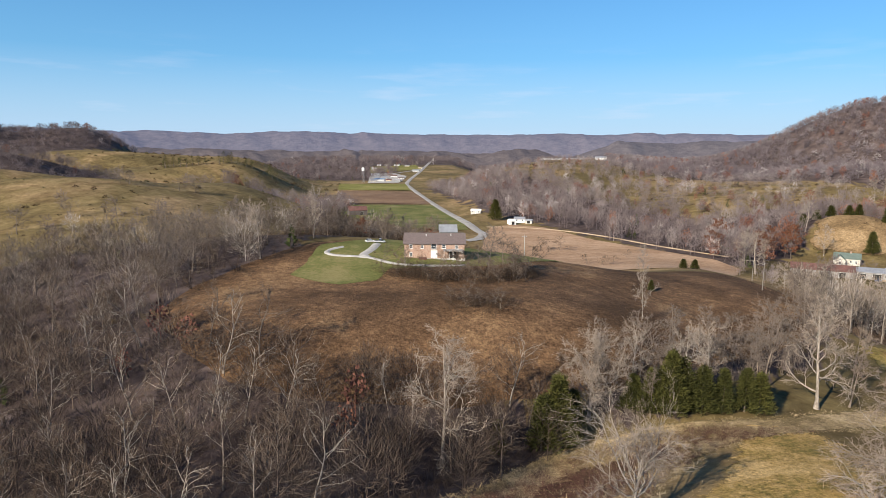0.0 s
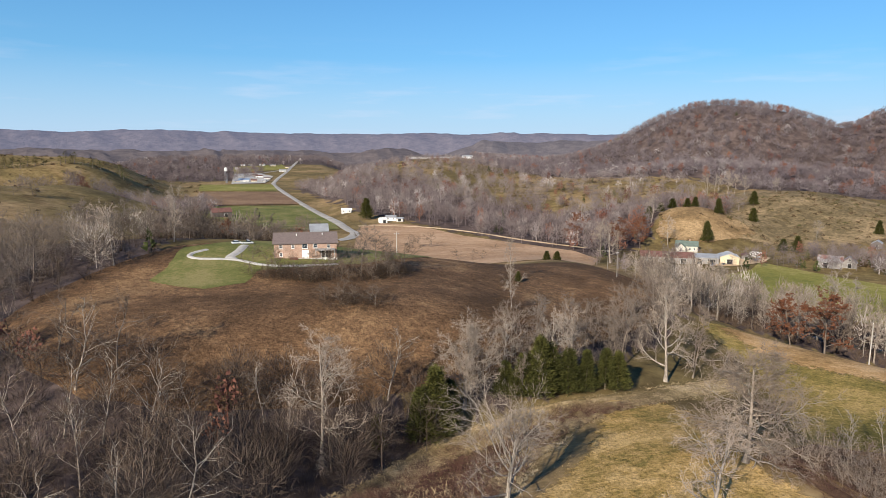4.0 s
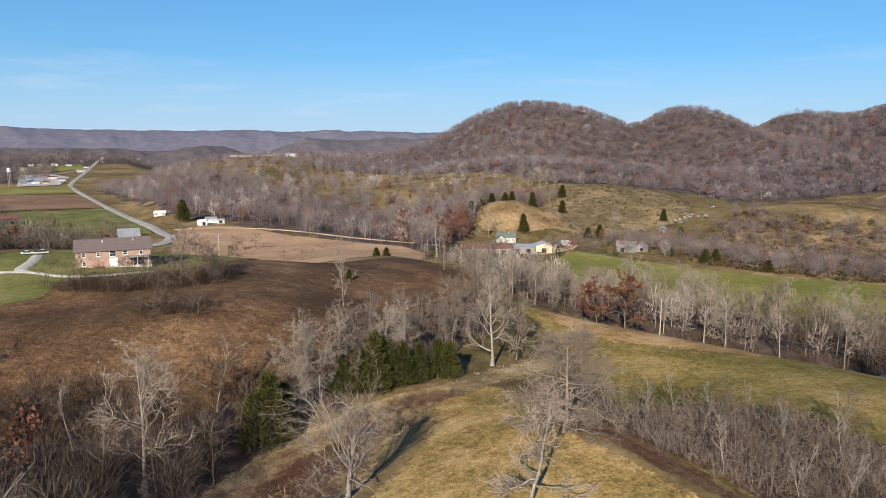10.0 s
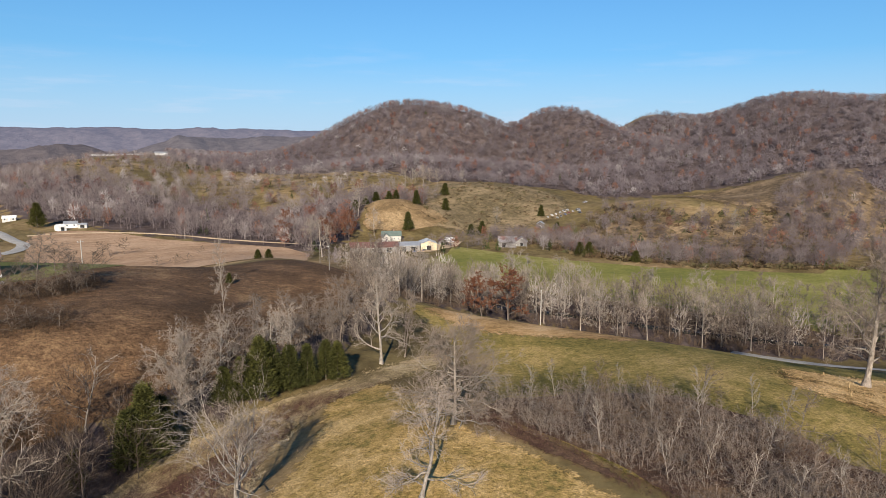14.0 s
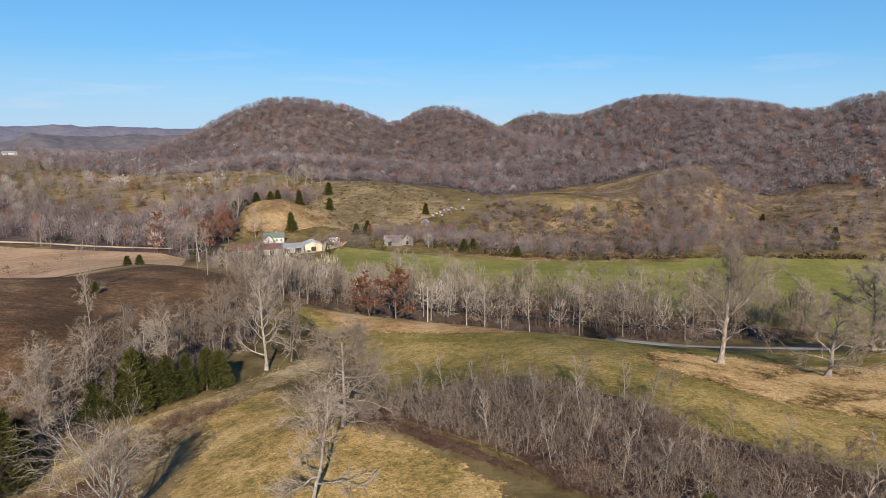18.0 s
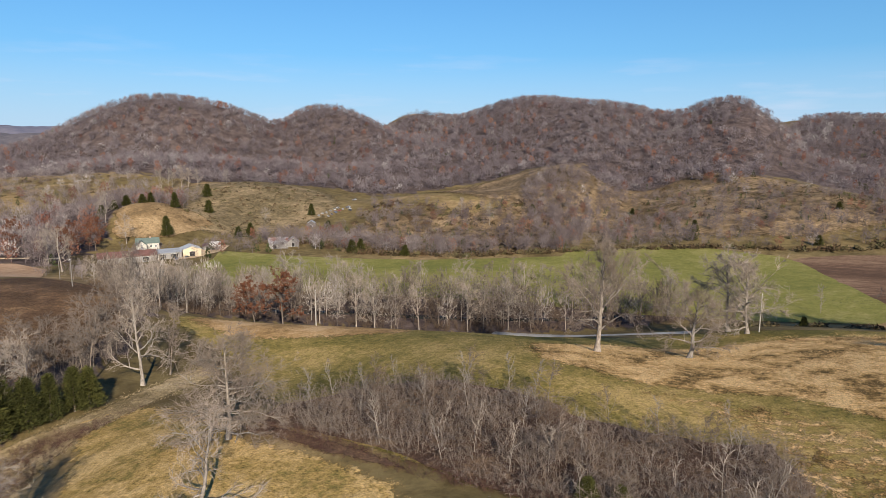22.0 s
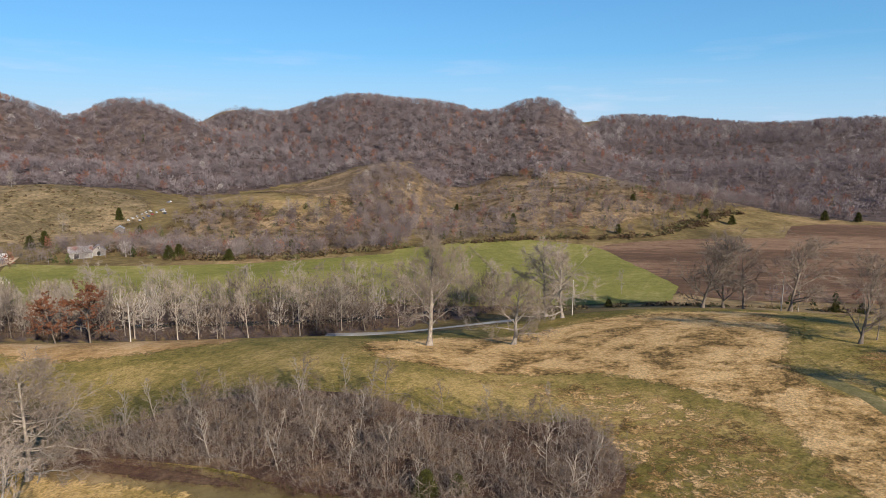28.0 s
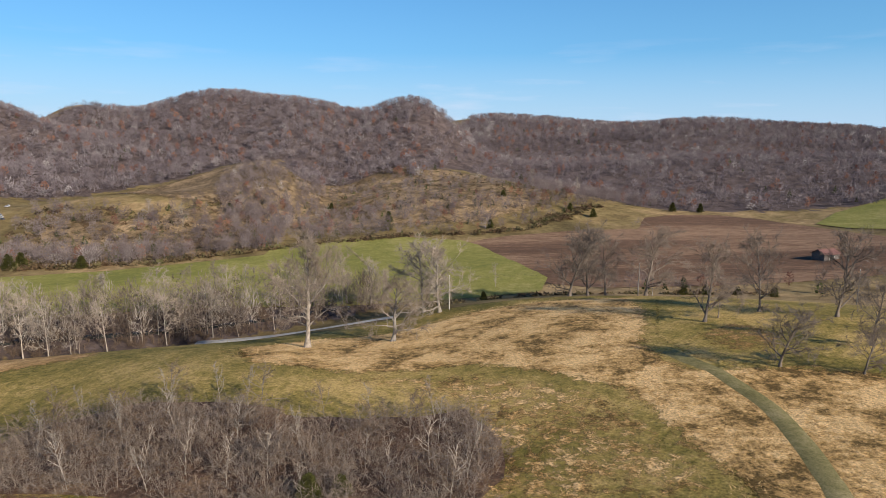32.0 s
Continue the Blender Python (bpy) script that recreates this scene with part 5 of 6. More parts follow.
for x, y, s, w in ((245, 376, 1.0, 1.2), (253, 363, 1.5, 1.0), (311, 406, 1.5, 1.1), (280, 365, 1.35, 1.2), (227, 335, 1.85, 0.85), (260, 312, 1.1, 1.2), (266, 308, 1.4, 1.0), (335, 323, 1.3, 1.0), (239, 376, 0.9, 1.4), (312, 286, 0.9, 1.3), (272, 195, 0.9, 1.3),
                   (264, 225, 1.1, 1.2), (268, 222, 1.1, 1.2), (415, 187, 1.0, 1.3), (304, 178, 1.0, 1.2), (418, 78, 1.2, 1.0), (399, 75, 1.0, 1.2), (474, 133, 0.8, 1.3), (479, -120, 1.0, 1.2), (484, -141, 1.0, 1.2), (451, -44, 0.8, 1.2), (436, -58, 0.9, 1.2), (474, 3, 0.8, 1.3),
                   (232, 382, 1.0, 1.5), (225, 384, 0.9, 1.5), (218, 386, 0.9, 1.5), (214, 380, 0.8, 1.5), (642, -18, 0.8, 1.5), (660, -12, 0.9, 1.5), (675, -8, 0.8, 1.5), (405, 10, 0.9, 1.2), (100, 262, 0.60, 1.5), (104, 260, 0.60, 1.5),
                   (205, 20, 0.40, 1.4), (212, 6, 0.45, 1.5), (220, -62, 0.50, 1.5), (222, -70, 0.50, 1.5), (221, -80, 0.45, 1.5), (216, -90, 0.50, 1.5)):
    CEDAR[trng.randrange(3)].plant(x, y, s * 0.74, w * 1.45, trng.uniform(0, 360), "dark green cedar on the open pasture", "cedars on the pasture")
row_rng = random.Random(8)
CEDAR_ROW = [(-286 + 4.3 * i + row_rng.uniform(-2, 2), 658 + 2.2 * i + row_rng.uniform(-6, 6), row_rng.uniform(0.9, 1.5), row_rng.uniform(1.2, 1.7)) for i in range(25) if i not in (9, 10, 16, 20, 21)]
WEST_TREES = [(-161, 274, 0.55, 1.2, "spreading bare tree on the western pasture"), (-144, 281, 0.55, 1.3, "spreading bare tree on the western pasture"), (-149, 362, 0.5, 1.3, "small bare tree on the pasture crest"), (-143, 370, 0.5, 1.3, "small bare tree on the pasture crest"),
              (-172, 352, 0.5, 1.1, "bare tree in a fold of the western pasture"), (-176, 350, 0.6, 1.1, "bare tree in a fold of the western pasture"), (-181, 354, 0.5, 1.2, "bare tree in a fold of the western pasture"), (-166, 247, 0.7, 1.2, "bare tree at the foot of the western pasture")]
for x, y, s in ((319, 474, 0.95), (319, 464, 1.0), (326, 470, 0.85), (332, 466, 1.1), (335, 461, 0.9), (333, 446, 0.9), (294, 326, 0.75), (354, 437, 0.7), (374, 221, 0.8), (368, 196, 0.9), (205, 340, 1.0), (212, 372, 1.25)):
    pick(trng, SYCAMORE).plant(x, y, s, trng.uniform(0.8, 1.1), trng.uniform(0, 360), "white-barked tree on the hillside behind the farm", "white trees of the hillside")
for x, y, s, w in CEDAR_ROW:
    CEDAR_FAR[trng.randrange(2)].plant(x, y, s, w, trng.uniform(0, 360), "dark green cedar in a hedgerow across the far pasture", "cedars of the hedgerow")
for x, y, s, w, lab in WEST_TREES:
    pick(trng, BROAD).plant(x, y, s, w, trng.uniform(0, 360), lab, "bare trees of the western pasture")
# woods near enough to tell the trees apart
for ring, n, gap, kinds, lo, hi, lab, grp in (
        (HOLLOW_WOODS, 70, 4.8, HOLLOW_TREE, 0.6, 1.0, "bare tree in the wooded hollow", "trees of the hollow"),
        (GULLY_WOODS, 34, 4.5, TALL + BROAD[:1], 0.45, 0.75, "bare tree in the gully below the field", "trees of the gully"),
        (CREEK_WOODS, 110, 4.2, TALL + WHITE_TALL + WHITE_TALL + SYCAMORE[:2], 0.85, 1.2, "slim bare tree along the creek", "creekside trees"),
        (WEST_WOODS, 45, 7.0, TALL + BROAD + SYCAMORE[:1], 0.6, 0.95, "bare tree in the west woods", "trees of the west woods"),
        (BACK_WOODS, 30, 8.0, TALL + BROAD, 0.55, 0.9, "bare tree behind the farmhouse", "trees behind the farmhouse")):
    for x, y in scatter(trng, ring, n, gap):
        low = (0.58 if y > 185 else 0.92) if ring is CREEK_WOODS else 1.0
        pick(trng, kinds).plant(x, y, low * trng.uniform(lo, hi), trng.uniform(0.8, 1.2), trng.uniform(0, 360), lab, grp)
RUSTY[0].plant(139, 147, 1.35, 1.15, 0, "rust-leaved oak beside the road", "rust-leaved oaks")
RUSTY[1].plant(133, 153, 1.05, 1.1, 90, "rust-leaved oak beside the road", "rust-leaved oaks")
RUSTY[0].plant(-27, 212, 0.5, 0.8, 50, "small rust-leaved tree behind the driveway", "rust-leaved oaks")
for x, y, s in ((168, 330, 1.1), (175, 345, 1.2), (186, 338, 1.0), (150, 352, 1.0), (196, 352, 1.1), (160, 372, 1.2)):
    RUSTY[trng.randrange(2)].plant(x, y, s, 1.1, trng.uniform(0, 360), "rust-leaved oak beside the tan field", "rust-leaved oaks")

woods("west_woods", WEST_WOODS, 42, 10.5, "fuzzy grey crowns of the west woods", 0.0, 0.03, 0.34, 21.0, fat=1.35, shapes=FINE_T, twigs=M_NEAR_WOODS)
woods("back_woods", BACK_WOODS, 60, 10, "fuzzy grey crowns behind the farmhouse", 0.02, 0.04, 0.42, 22.0, fat=1.3, shapes=MID_T, twigs=M_NEAR_WOODS)
woods("creek_trees", CREEK_WOODS, 30, 13, "fuzzy pale grey crowns along the creek", 0.0, 0.0, 0.5, 24.0, fat=0.8, shapes=MID_T, twigs=M_NEAR_WOODS)
woods("hollow_trees", HOLLOW_WOODS, 24, 9, "fuzzy brown crowns of the wooded hollow", 0.05, 0.02, 0.04, 23.0, fat=1.3, shapes=FINE_T, twigs=M_NEAR_WOODS)
bushes("plateau_bushes", bearing((-36, 650), (-24, 660), (-9, 680), (-9, 980), (-22, 1000), (-36, 960)), 260, 1.0, 3.0, "dark hedge bushes dotted over the far pastures")
# ---- thickets and undergrowth ----
BRUSH_BANK = bearing((41, 90), (43, 99), (50, 104), (58, 102), (66, 94), (73, 86), (80, 86), (88, 88), (91, 79), (92, 71), (89, 60), (84, 58), (74, 60), (62, 65), (54, 73), (47, 81))
for x, y in scatter(trng, BRUSH_BANK, 50, 3.4):
    pick(trng, SAPLING).plant(x, y, trng.uniform(0.35, 0.9), trng.uniform(0.9, 1.4), trng.uniform(0, 360), "thin bare sapling in the brushy bank", "saplings of the bank")
for x, y in scatter(trng, BRUSH_BANK, 30, 4.2):
    pick(trng, PALE_SAPLING).plant(x, y, trng.uniform(0.6, 1.0), trng.uniform(0.8, 1.1), trng.uniform(0, 360), "slim pale sapling standing in the brushy bank", "pale saplings of the bank")
HOUSE_THICKET = [(-17, 163), (-14, 157), (-7, 156), (-3, 149), (4, 151), (9, 146), (14, 152), (22, 157), (26, 168), (20, 172), (12, 166), (4, 167), (-6, 164.5)]
for x, y in scatter(trng, HOUSE_THICKET, 36, 2.6):
    pick(trng, SAPLING).plant(x, y, trng.uniform(0.35, 1.05), trng.uniform(0.9, 1.7), trng.uniform(0, 360), "bare bush in the thicket below the house", "bushes below the house")
for x, y, k in ((54, 350, 1.0), (58, 352, 0.8), (65, 353, 1.1), (70, 306, 0.7), (76, 302, 0.7), (82, 304, 0.6), (96, 330, 0.6)):
    pick(trng, SAPLING).plant(x, y, k, 1.4, trng.uniform(0, 360), "bare bush in the harvested field", "bushes in the harvested field")
for x, y in ((5, 128), (8, 130), (2, 131), (6, 133), (11, 131), (12, 128)):
    pick(trng, SAPLING).plant(x, y, 0.5, 1.8, trng.uniform(0, 360), "bare bush on the brown slope", "bushes on the slope")


def thicket(name, ring, per, lo, hi, material, label, fat=1.0, cap=6000, shapes=None):
    p = spread(nrng, ring, per, cap)
    n = len(p)
    mass(name, p, (lo + (hi - lo) * nrng.random(n)) * (0.45 + 1.1 * patchy(p, 0.11, 3.3)), nrng.random(n), shapes or SHRUB_T, material, label, "undergrowth", nrng, fat)


thicket("hollow_brush", HOLLOW_WOODS, 3.0, 0.8, 2.5, M_BRUSH, "brown undergrowth beneath the bare trees", 1.2, shapes=NEAR_SHRUB_T)
thicket("gully_brush", GULLY_WOODS, 4.0, 1.5, 4.0, M_TWIG, "grey undergrowth in the gully")
thicket("creek_brush", CREEK_WOODS, 3.2, 1.0, 3.2, M_TWIG_BROWN, "brown undergrowth along the creek", 1.3)
thicket("west_brush", WEST_WOODS, 20.0, 2.0, 5.0, M_BRUSH, "grey undergrowth in the west woods")
thicket("back_brush", BACK_WOODS, 20.0, 2.0, 5.0, M_BRUSH, "grey undergrowth behind the farmhouse")
thicket("bank_brush", BRUSH_BANK, 2.1, 1.0, 3.4, M_TWIG, "dense brown brush on the bank", 1.8, shapes=NEAR_SHRUB_T)
thicket("house_brush", HOUSE_THICKET, 1.5, 0.7, 3.8, M_BRUSH, "dense brown brush below the house", 1.6, shapes=NEAR_SHRUB_T)
BRAMBLE_BAND = [(0, 70), (8, 82), (15, 89), (23.5, 93.5), (33, 96.6), (41, 97.6), (51.5, 98), (60, 97), (55, 94), (46, 91.6), (38, 87.6), (32, 82.5), (27, 76), (23, 68), (16, 60), (4, 58)]
TALL_GRASS = [(0, 76), (8, 88), (15, 93.5), (24, 97.5), (33, 100), (42, 101.5), (52, 102), (62, 106), (76, 112), (86, 112), (84, 104), (70, 100), (62, 97), (56, 94), (46, 91), (38, 86), (30, 78), (22, 64), (10, 56), (0, 60)]
BRAMBLE_BAND_EAST = [(54.5, 66), (59, 66), (58.5, 55), (58.5, 47), (58, 40), (59, 30), (60, 20), (58, 19), (56.2, 30), (55, 41), (54.5, 48), (54.5, 55)]
sheet("field_crest", [(96, 138), (98, 150), (110, 153), (124, 142), (136, 122), (138, 100), (132, 84), (119, 82), (107, 96), (99, 108), (93, 122)], M_ORANGE, "bare orange-tan grass on the hill crest", "pasture", 3, 0.13, 1.0, 12.0)
sheet("field_tall_grass", TALL_GRASS, M_TALLGRASS, "tall beige grass along the rim of the hollow", "pasture", 2, 0.1, 1.0, 2.5)
sheet("field_brambles", BRAMBLE_BAND, M_BRAMBLE_FLOOR, "dark bramble strip along the hollow", "brambles", 2, 0.15, 1.0, 5.0, 0.58)
sheet("field_brambles_east", BRAMBLE_BAND_EAST, M_BRAMBLE_FLOOR, "dark bramble strip below the bank", "brambles", 2, 0.13, 1.0, 1.5)
sheet("field_bank_floor", BRUSH_BANK, M_BRAMBLE_FLOOR, "leaf litter and brambles under the brushy bank", "brambles", 3, 0.15, 1.5)
thicket("bramble_patch", BRAMBLE_BAND, 0.36, 0.5, 1.3, M_BRAMBLE, "dark purple-brown bramble canes", 1.6, shapes=NEAR_SHRUB_T)
thicket("bramble_patch_east", BRAMBLE_BAND_EAST, 0.3, 0.5, 1.2, M_BRAMBLE, "dark purple-brown bramble canes", 1.5, shapes=NEAR_SHRUB_T)
bushes("field_edge_bushes", [(200, 24), (206, 26), (216, 4), (224, -40), (228, -95), (222, -96), (218, -40), (210, 0)], 9, 0.8, 2.2, "low dark bushes along the far edge of the straw field")
thicket("slope_brush", [(0, 126), (13, 125), (15, 134), (2, 135)], 1.6, 1.0, 2.6, M_BRUSH, "dark bushes on the brown slope", 1.5, shapes=NEAR_SHRUB_T)

# ---- tufts of grass on the near hill ----
def tuft(rng):
    """A clump of lying grass of unit height."""
    tri = []
    lie = rng.random() * 6.28
    for _ in range(9):
        a, t = lie + rng.normal() * 0.9, rng.uniform(0.9, 1.45)
        p = rng.normal(size=3) * np.array((0.35, 0.35, 0))
        d = np.array((math.sin(t) * math.cos(a), math.sin(t) * math.sin(a), math.cos(t)))
        s = np.array((-math.sin(a), math.cos(a), 0)) * 0.09
        tri.append((p - s, p + s, p + d * rng.uniform(0.5, 0.95)))
    return np.array(tri)


TUFT_T = [tuft(nrng) for _ in range(5)]
M_TUFT = tinted("dead_grass_tufts", ((0.0, (0.24, 0.16, 0.07)), (0.5, (0.44, 0.29, 0.13)), (1.0, (0.62, 0.44, 0.23))))
M_TUFT_BEIGE = tinted("beige_grass_tufts", ((0.0, (0.22, 0.16, 0.085)), (0.5, (0.36, 0.27, 0.15)), (1.0, (0.50, 0.385, 0.225))))
M_TUFT_GREEN = tinted("green_grass_tufts", ((0.0, (0.12, 0.108, 0.028)), (0.5, (0.22, 0.175, 0.052)), (1.0, (0.37, 0.265, 0.105))))
M_TUFT_BROWN = tinted("broomsedge_tufts", ((0.0, (0.12, 0.064, 0.033)), (0.5, (0.195, 0.108, 0.056)), (1.0, (0.32, 0.20, 0.10))))


def tufts(name, ring, per, lo, hi, material, label, clump=0.0, cap=14000):
    p = spread(nrng, ring, per, cap)
    t = patchy(p, 0.12, 2.2)
    if clump:
        keep = t + nrng.normal(size=len(p)) * 0.12 > clump
        p, t = p[keep], t[keep]
    n = len(p)
    mass(name, p, lo + (hi - lo) * nrng.random(n), np.clip(t * 0.7 + nrng.random(n) * 0.4, 0, 1), TUFT_T, material, label, "grass", nrng, 1.6)


tufts("straw_tufts", [(148, 45), (150, 27), (168, 9), (175, -12), (171, -36), (140, -35), (117, -31), (104, -31), (91, -33), (80, -34), (68, -33), (57, -31), (58, -27), (72, -25), (91, -23), (100, -15), (106, -6), (109, 3), (106, 24), (109, 46), (126, 54)], 0.36, 0.3, 0.8, M_TUFT, "tufts of lying dead grass", 0.3)
tufts("straw_tufts_south", [(101, -41), (95, -42), (87, -43), (78, -42.5), (68, -41), (56, -39), (54, -52), (62, -62), (90, -62), (98, -54)], 0.4, 0.3, 0.8, M_TUFT, "tufts of lying dead grass", 0.3)
tufts("hill_tufts", [(98, 150), (108, 150), (122, 140), (140, 118), (150, 96), (156, 70), (148, 47), (138, 30), (126, 20), (110, 0), (95, -18), (70, -26), (56, -26), (56, 0), (62, 24), (58, 40), (64, 70), (86, 108), (92, 130)], 0.8, 0.15, 0.4, M_TUFT_GREEN, "short tufted hill grass", 0.4)
tufts("straw_edge_tufts", [(57, -28), (56, -6), (60, 5), (72, 5), (87, 9), (99, 30), (112, 58), (128, 62), (120, 40), (107, 22), (109, 2), (105, -8), (99, -17), (90, -24), (72, -28)], 0.7, 0.25, 0.6, M_TUFT, "tufts of dead grass thinning out over the hill", 0.54)
tufts("near_tufts", [(46, 102), (60, 101), (62, 90), (58, 74), (54, 60), (55, 50), (54, 40), (40, 36), (20, 50), (24, 66), (34, 79), (42, 92)], 0.3, 0.15, 0.35, M_TUFT, "dry tufted grass on the near hilltop", 0.45)
tufts("hollow_edge_tufts", TALL_GRASS, 0.2, 0.3, 0.75, M_TUFT_BEIGE, "tall dry beige grass along the hollow", 0.2)
tufts("brown_field_tufts", [(-58, 133), (-50, 151), (-43, 168), (-13, 160), (10, 150), (28, 172), (45, 203), (70, 220), (110, 222), (116, 190), (96, 161), (72, 143), (48, 126), (28, 115), (0, 109), (-33, 108), (-42, 114)], 1.0, 0.25, 0.6, M_TUFT_BROWN, "rust-brown broomsedge tufts", 0.35)

# ---- buildings ----
def part(name, bm, material, parent, label=""):
    """Links a bmesh as one mesh under a thing or a part."""
    me = bpy.data.meshes.new(name)
    bmesh.ops.recalc_face_normals(bm, faces=bm.faces)
    bm.to_mesh(me)
    bm.free()
    me.materials.append(material)
    ob = new(name, me)
    ob.parent = parent
    return tagged(ob, label)


def box(cx, cy, cz, sx, sy, sz, bm=None, bev=0.0):
    bm = bm or bmesh.new()
    r = bmesh.ops.create_cube(bm, size=1.0, matrix=Matrix.Translation((cx, cy, cz)) @ Matrix.Diagonal((sx, sy, sz, 1)))
    if bev:
        es = list({e for v in r["verts"] for e in v.link_edges})
        bmesh.ops.bevel(bm, geom=es, offset=bev, segments=2, affect="EDGES")
    return bm


def prism(points, depth, axis="x", off=0.0):
    """An outline in the upright plane, drawn out along x or y."""
    bm = bmesh.new()
    rows = []
    for s in (-0.5, 0.5):
        rows.append([bm.verts.new((off + s * depth, a, b) if axis == "x" else (a, off + s * depth, b)) for a, b in points])
    n = len(points)
    bm.faces.new(rows[0])
    bm.faces.new(rows[1][::-1])
    for i in range(n):
        bm.faces.new((rows[0][i], rows[0][(i + 1) % n], rows[1][(i + 1) % n], rows[1][i]))
    return bm


M_GLASS, _gt, _gb = mat("window_glass", 0.08, 0, 0.5)
_gb.inputs["Base Color"].default_value = (0.03, 0.04, 0.05, 1)
M_WHITE = plain("white_paint", (0.78, 0.77, 0.74), 0.6, 0, 0.8, 0.15)
M_CREAM = plain("cream_paint", (0.62, 0.51, 0.34), 0.7, 0, 0.6, 0.2)
M_YELLOWISH = plain("weathered_white_siding", (0.52, 0.49, 0.42), 0.75, 0, 0.6, 0.3)
M_GREYWOOD = plain("weathered_boards", (0.30, 0.28, 0.26), 0.9, 0, 0.9, 0.45)
M_DARKWOOD = plain("dark_boards", (0.13, 0.11, 0.10), 0.9, 0, 0.9, 0.4)
M_TIN = plain("grey_tin_roof", (0.42, 0.43, 0.44), 0.45, 0.4, 0.5, 0.3)
M_RUSTTIN = plain("rusty_tin_roof", (0.34, 0.32, 0.31), 0.6, 0.2, 0.5, 0.3, rust=(0.20, 0.085, 0.06))
M_REDROOF = plain("rust_red_roof", (0.17, 0.085, 0.07), 0.75, 0, 0.4, 0.45)
M_GREENROOF = plain("green_roof", (0.13, 0.165, 0.14), 0.75, 0, 0.6, 0.3)
M_SHINGLE = plain("brown_grey_shingles", (0.165, 0.128, 0.118), 0.9, 0, 1.8, 0.3)
M_CONC = plain("pale_concrete", (0.55, 0.53, 0.49), 0.85, 0, 1.0, 0.2)
M_BLUE = plain("blue_tarp", (0.20, 0.30, 0.45), 0.6, 0, 0.8, 0.3)
M_DARK = plain("dark_opening", (0.03, 0.028, 0.026), 0.9, 0, 1.0, 0.3)
M_POLE = plain("pale_pole_wood", (0.40, 0.365, 0.32), 0.85, 0, 2.0, 0.25)
M_POLE_GREY = plain("grey_pole_wood", (0.20, 0.18, 0.16), 0.9, 0, 2.0, 0.25)
M_STEEL = plain("galvanised_steel", (0.45, 0.46, 0.47), 0.4, 0.7, 2.0, 0.2)
M_BRUSH_PILE = plain("rust_brown_scrap", (0.16, 0.07, 0.05), 0.9, 0, 1.5, 0.4)


def brick_wall():
    m, nt, b = mat("old_brick", 0.9, 0, 0.15)
    v = nt.nodes.new("ShaderNodeTexCoord")
    mp = nt.nodes.new("ShaderNodeMapping")
    mp.inputs["Rotation"].default_value = (radians(90), 0, 0)
    nt.links.new(v.outputs["Object"], mp.inputs["Vector"])
    k = nt.nodes.new("ShaderNodeTexBrick")
    k.inputs["Scale"].default_value = 1.0
    k.inputs["Brick Width"].default_value, k.inputs["Row Height"].default_value, k.inputs["Mortar Size"].default_value = 0.42, 0.14, 0.015
    k.inputs["Color1"].default_value, k.inputs["Color2"].default_value, k.inputs["Mortar"].default_value = (0.27, 0.165, 0.125, 1), (0.40, 0.27, 0.21, 1), (0.44, 0.38, 0.32, 1)
    nt.links.new(mp.outputs["Vector"], k.inputs["Vector"])
    g = place(nt)
    stain = ramp(nt, fuzz(nt, g, 0.6, 5, 0.7), ((0.3, (0.7, 0.66, 0.62)), (0.65, (1.15, 1.1, 1.05))))
    nt.links.new(blend(nt, 1.0, k.outputs["Color"], stain, "MULTIPLY"), b.inputs["Base Color"])
    bump(nt, b, k.outputs["Fac"], 0.4, 0.02)
    return m


M_BRICK = brick_wall()


def opening(side, w, d, u, z, ow, oh, kind, parent, frame_m=None):
    """A window or door on one side of a building; u runs along that side from its middle."""
    ax = {"s": (u, -d / 2, 0), "n": (-u, d / 2, 180), "e": (w / 2, u, 90), "w": (-w / 2, -u, -90)}[side]
    root = new(kind)
    root.parent = parent
    root.matrix_basis = pose(ax[0], ax[1], z, 0, 0, ax[2])
    f = frame_m or M_WHITE
    if kind == "window":
        t = 0.09
        bm = box(0, -0.03, t / 2, ow, 0.1, t)
        box(0, -0.03, oh - t / 2, ow, 0.1, t, bm)
        box(-ow / 2 + t / 2, -0.03, oh / 2, t, 0.1, oh - 2 * t, bm)
        box(ow / 2 - t / 2, -0.03, oh / 2, t, 0.1, oh - 2 * t, bm)
        box(0, -0.02, oh / 2, ow - 2 * t, 0.06, 0.05, bm)
        part("frame", bm, f, root)
        part("pane", box(0, -0.006, oh / 2, ow - 2 * t, 0.012, oh - 2 * t), M_GLASS, root)
        part("sill", box(0, -0.08, -0.05, ow + 0.16, 0.2, 0.08), f, root)
    else:
        part("frame", box(0, -0.03, oh / 2, ow + 0.16, 0.08, oh + 0.12), f, root)
        part("leaf", box(0, -0.08, oh / 2, ow, 0.05, oh), M_DARK if kind == "barn_door" else frame_m or M_WHITE, root)
        if kind == "door":
            part("handle", box(ow / 2 - 0.12, -0.13, oh * 0.48, 0.05, 0.06, 0.12), M_STEEL, root)


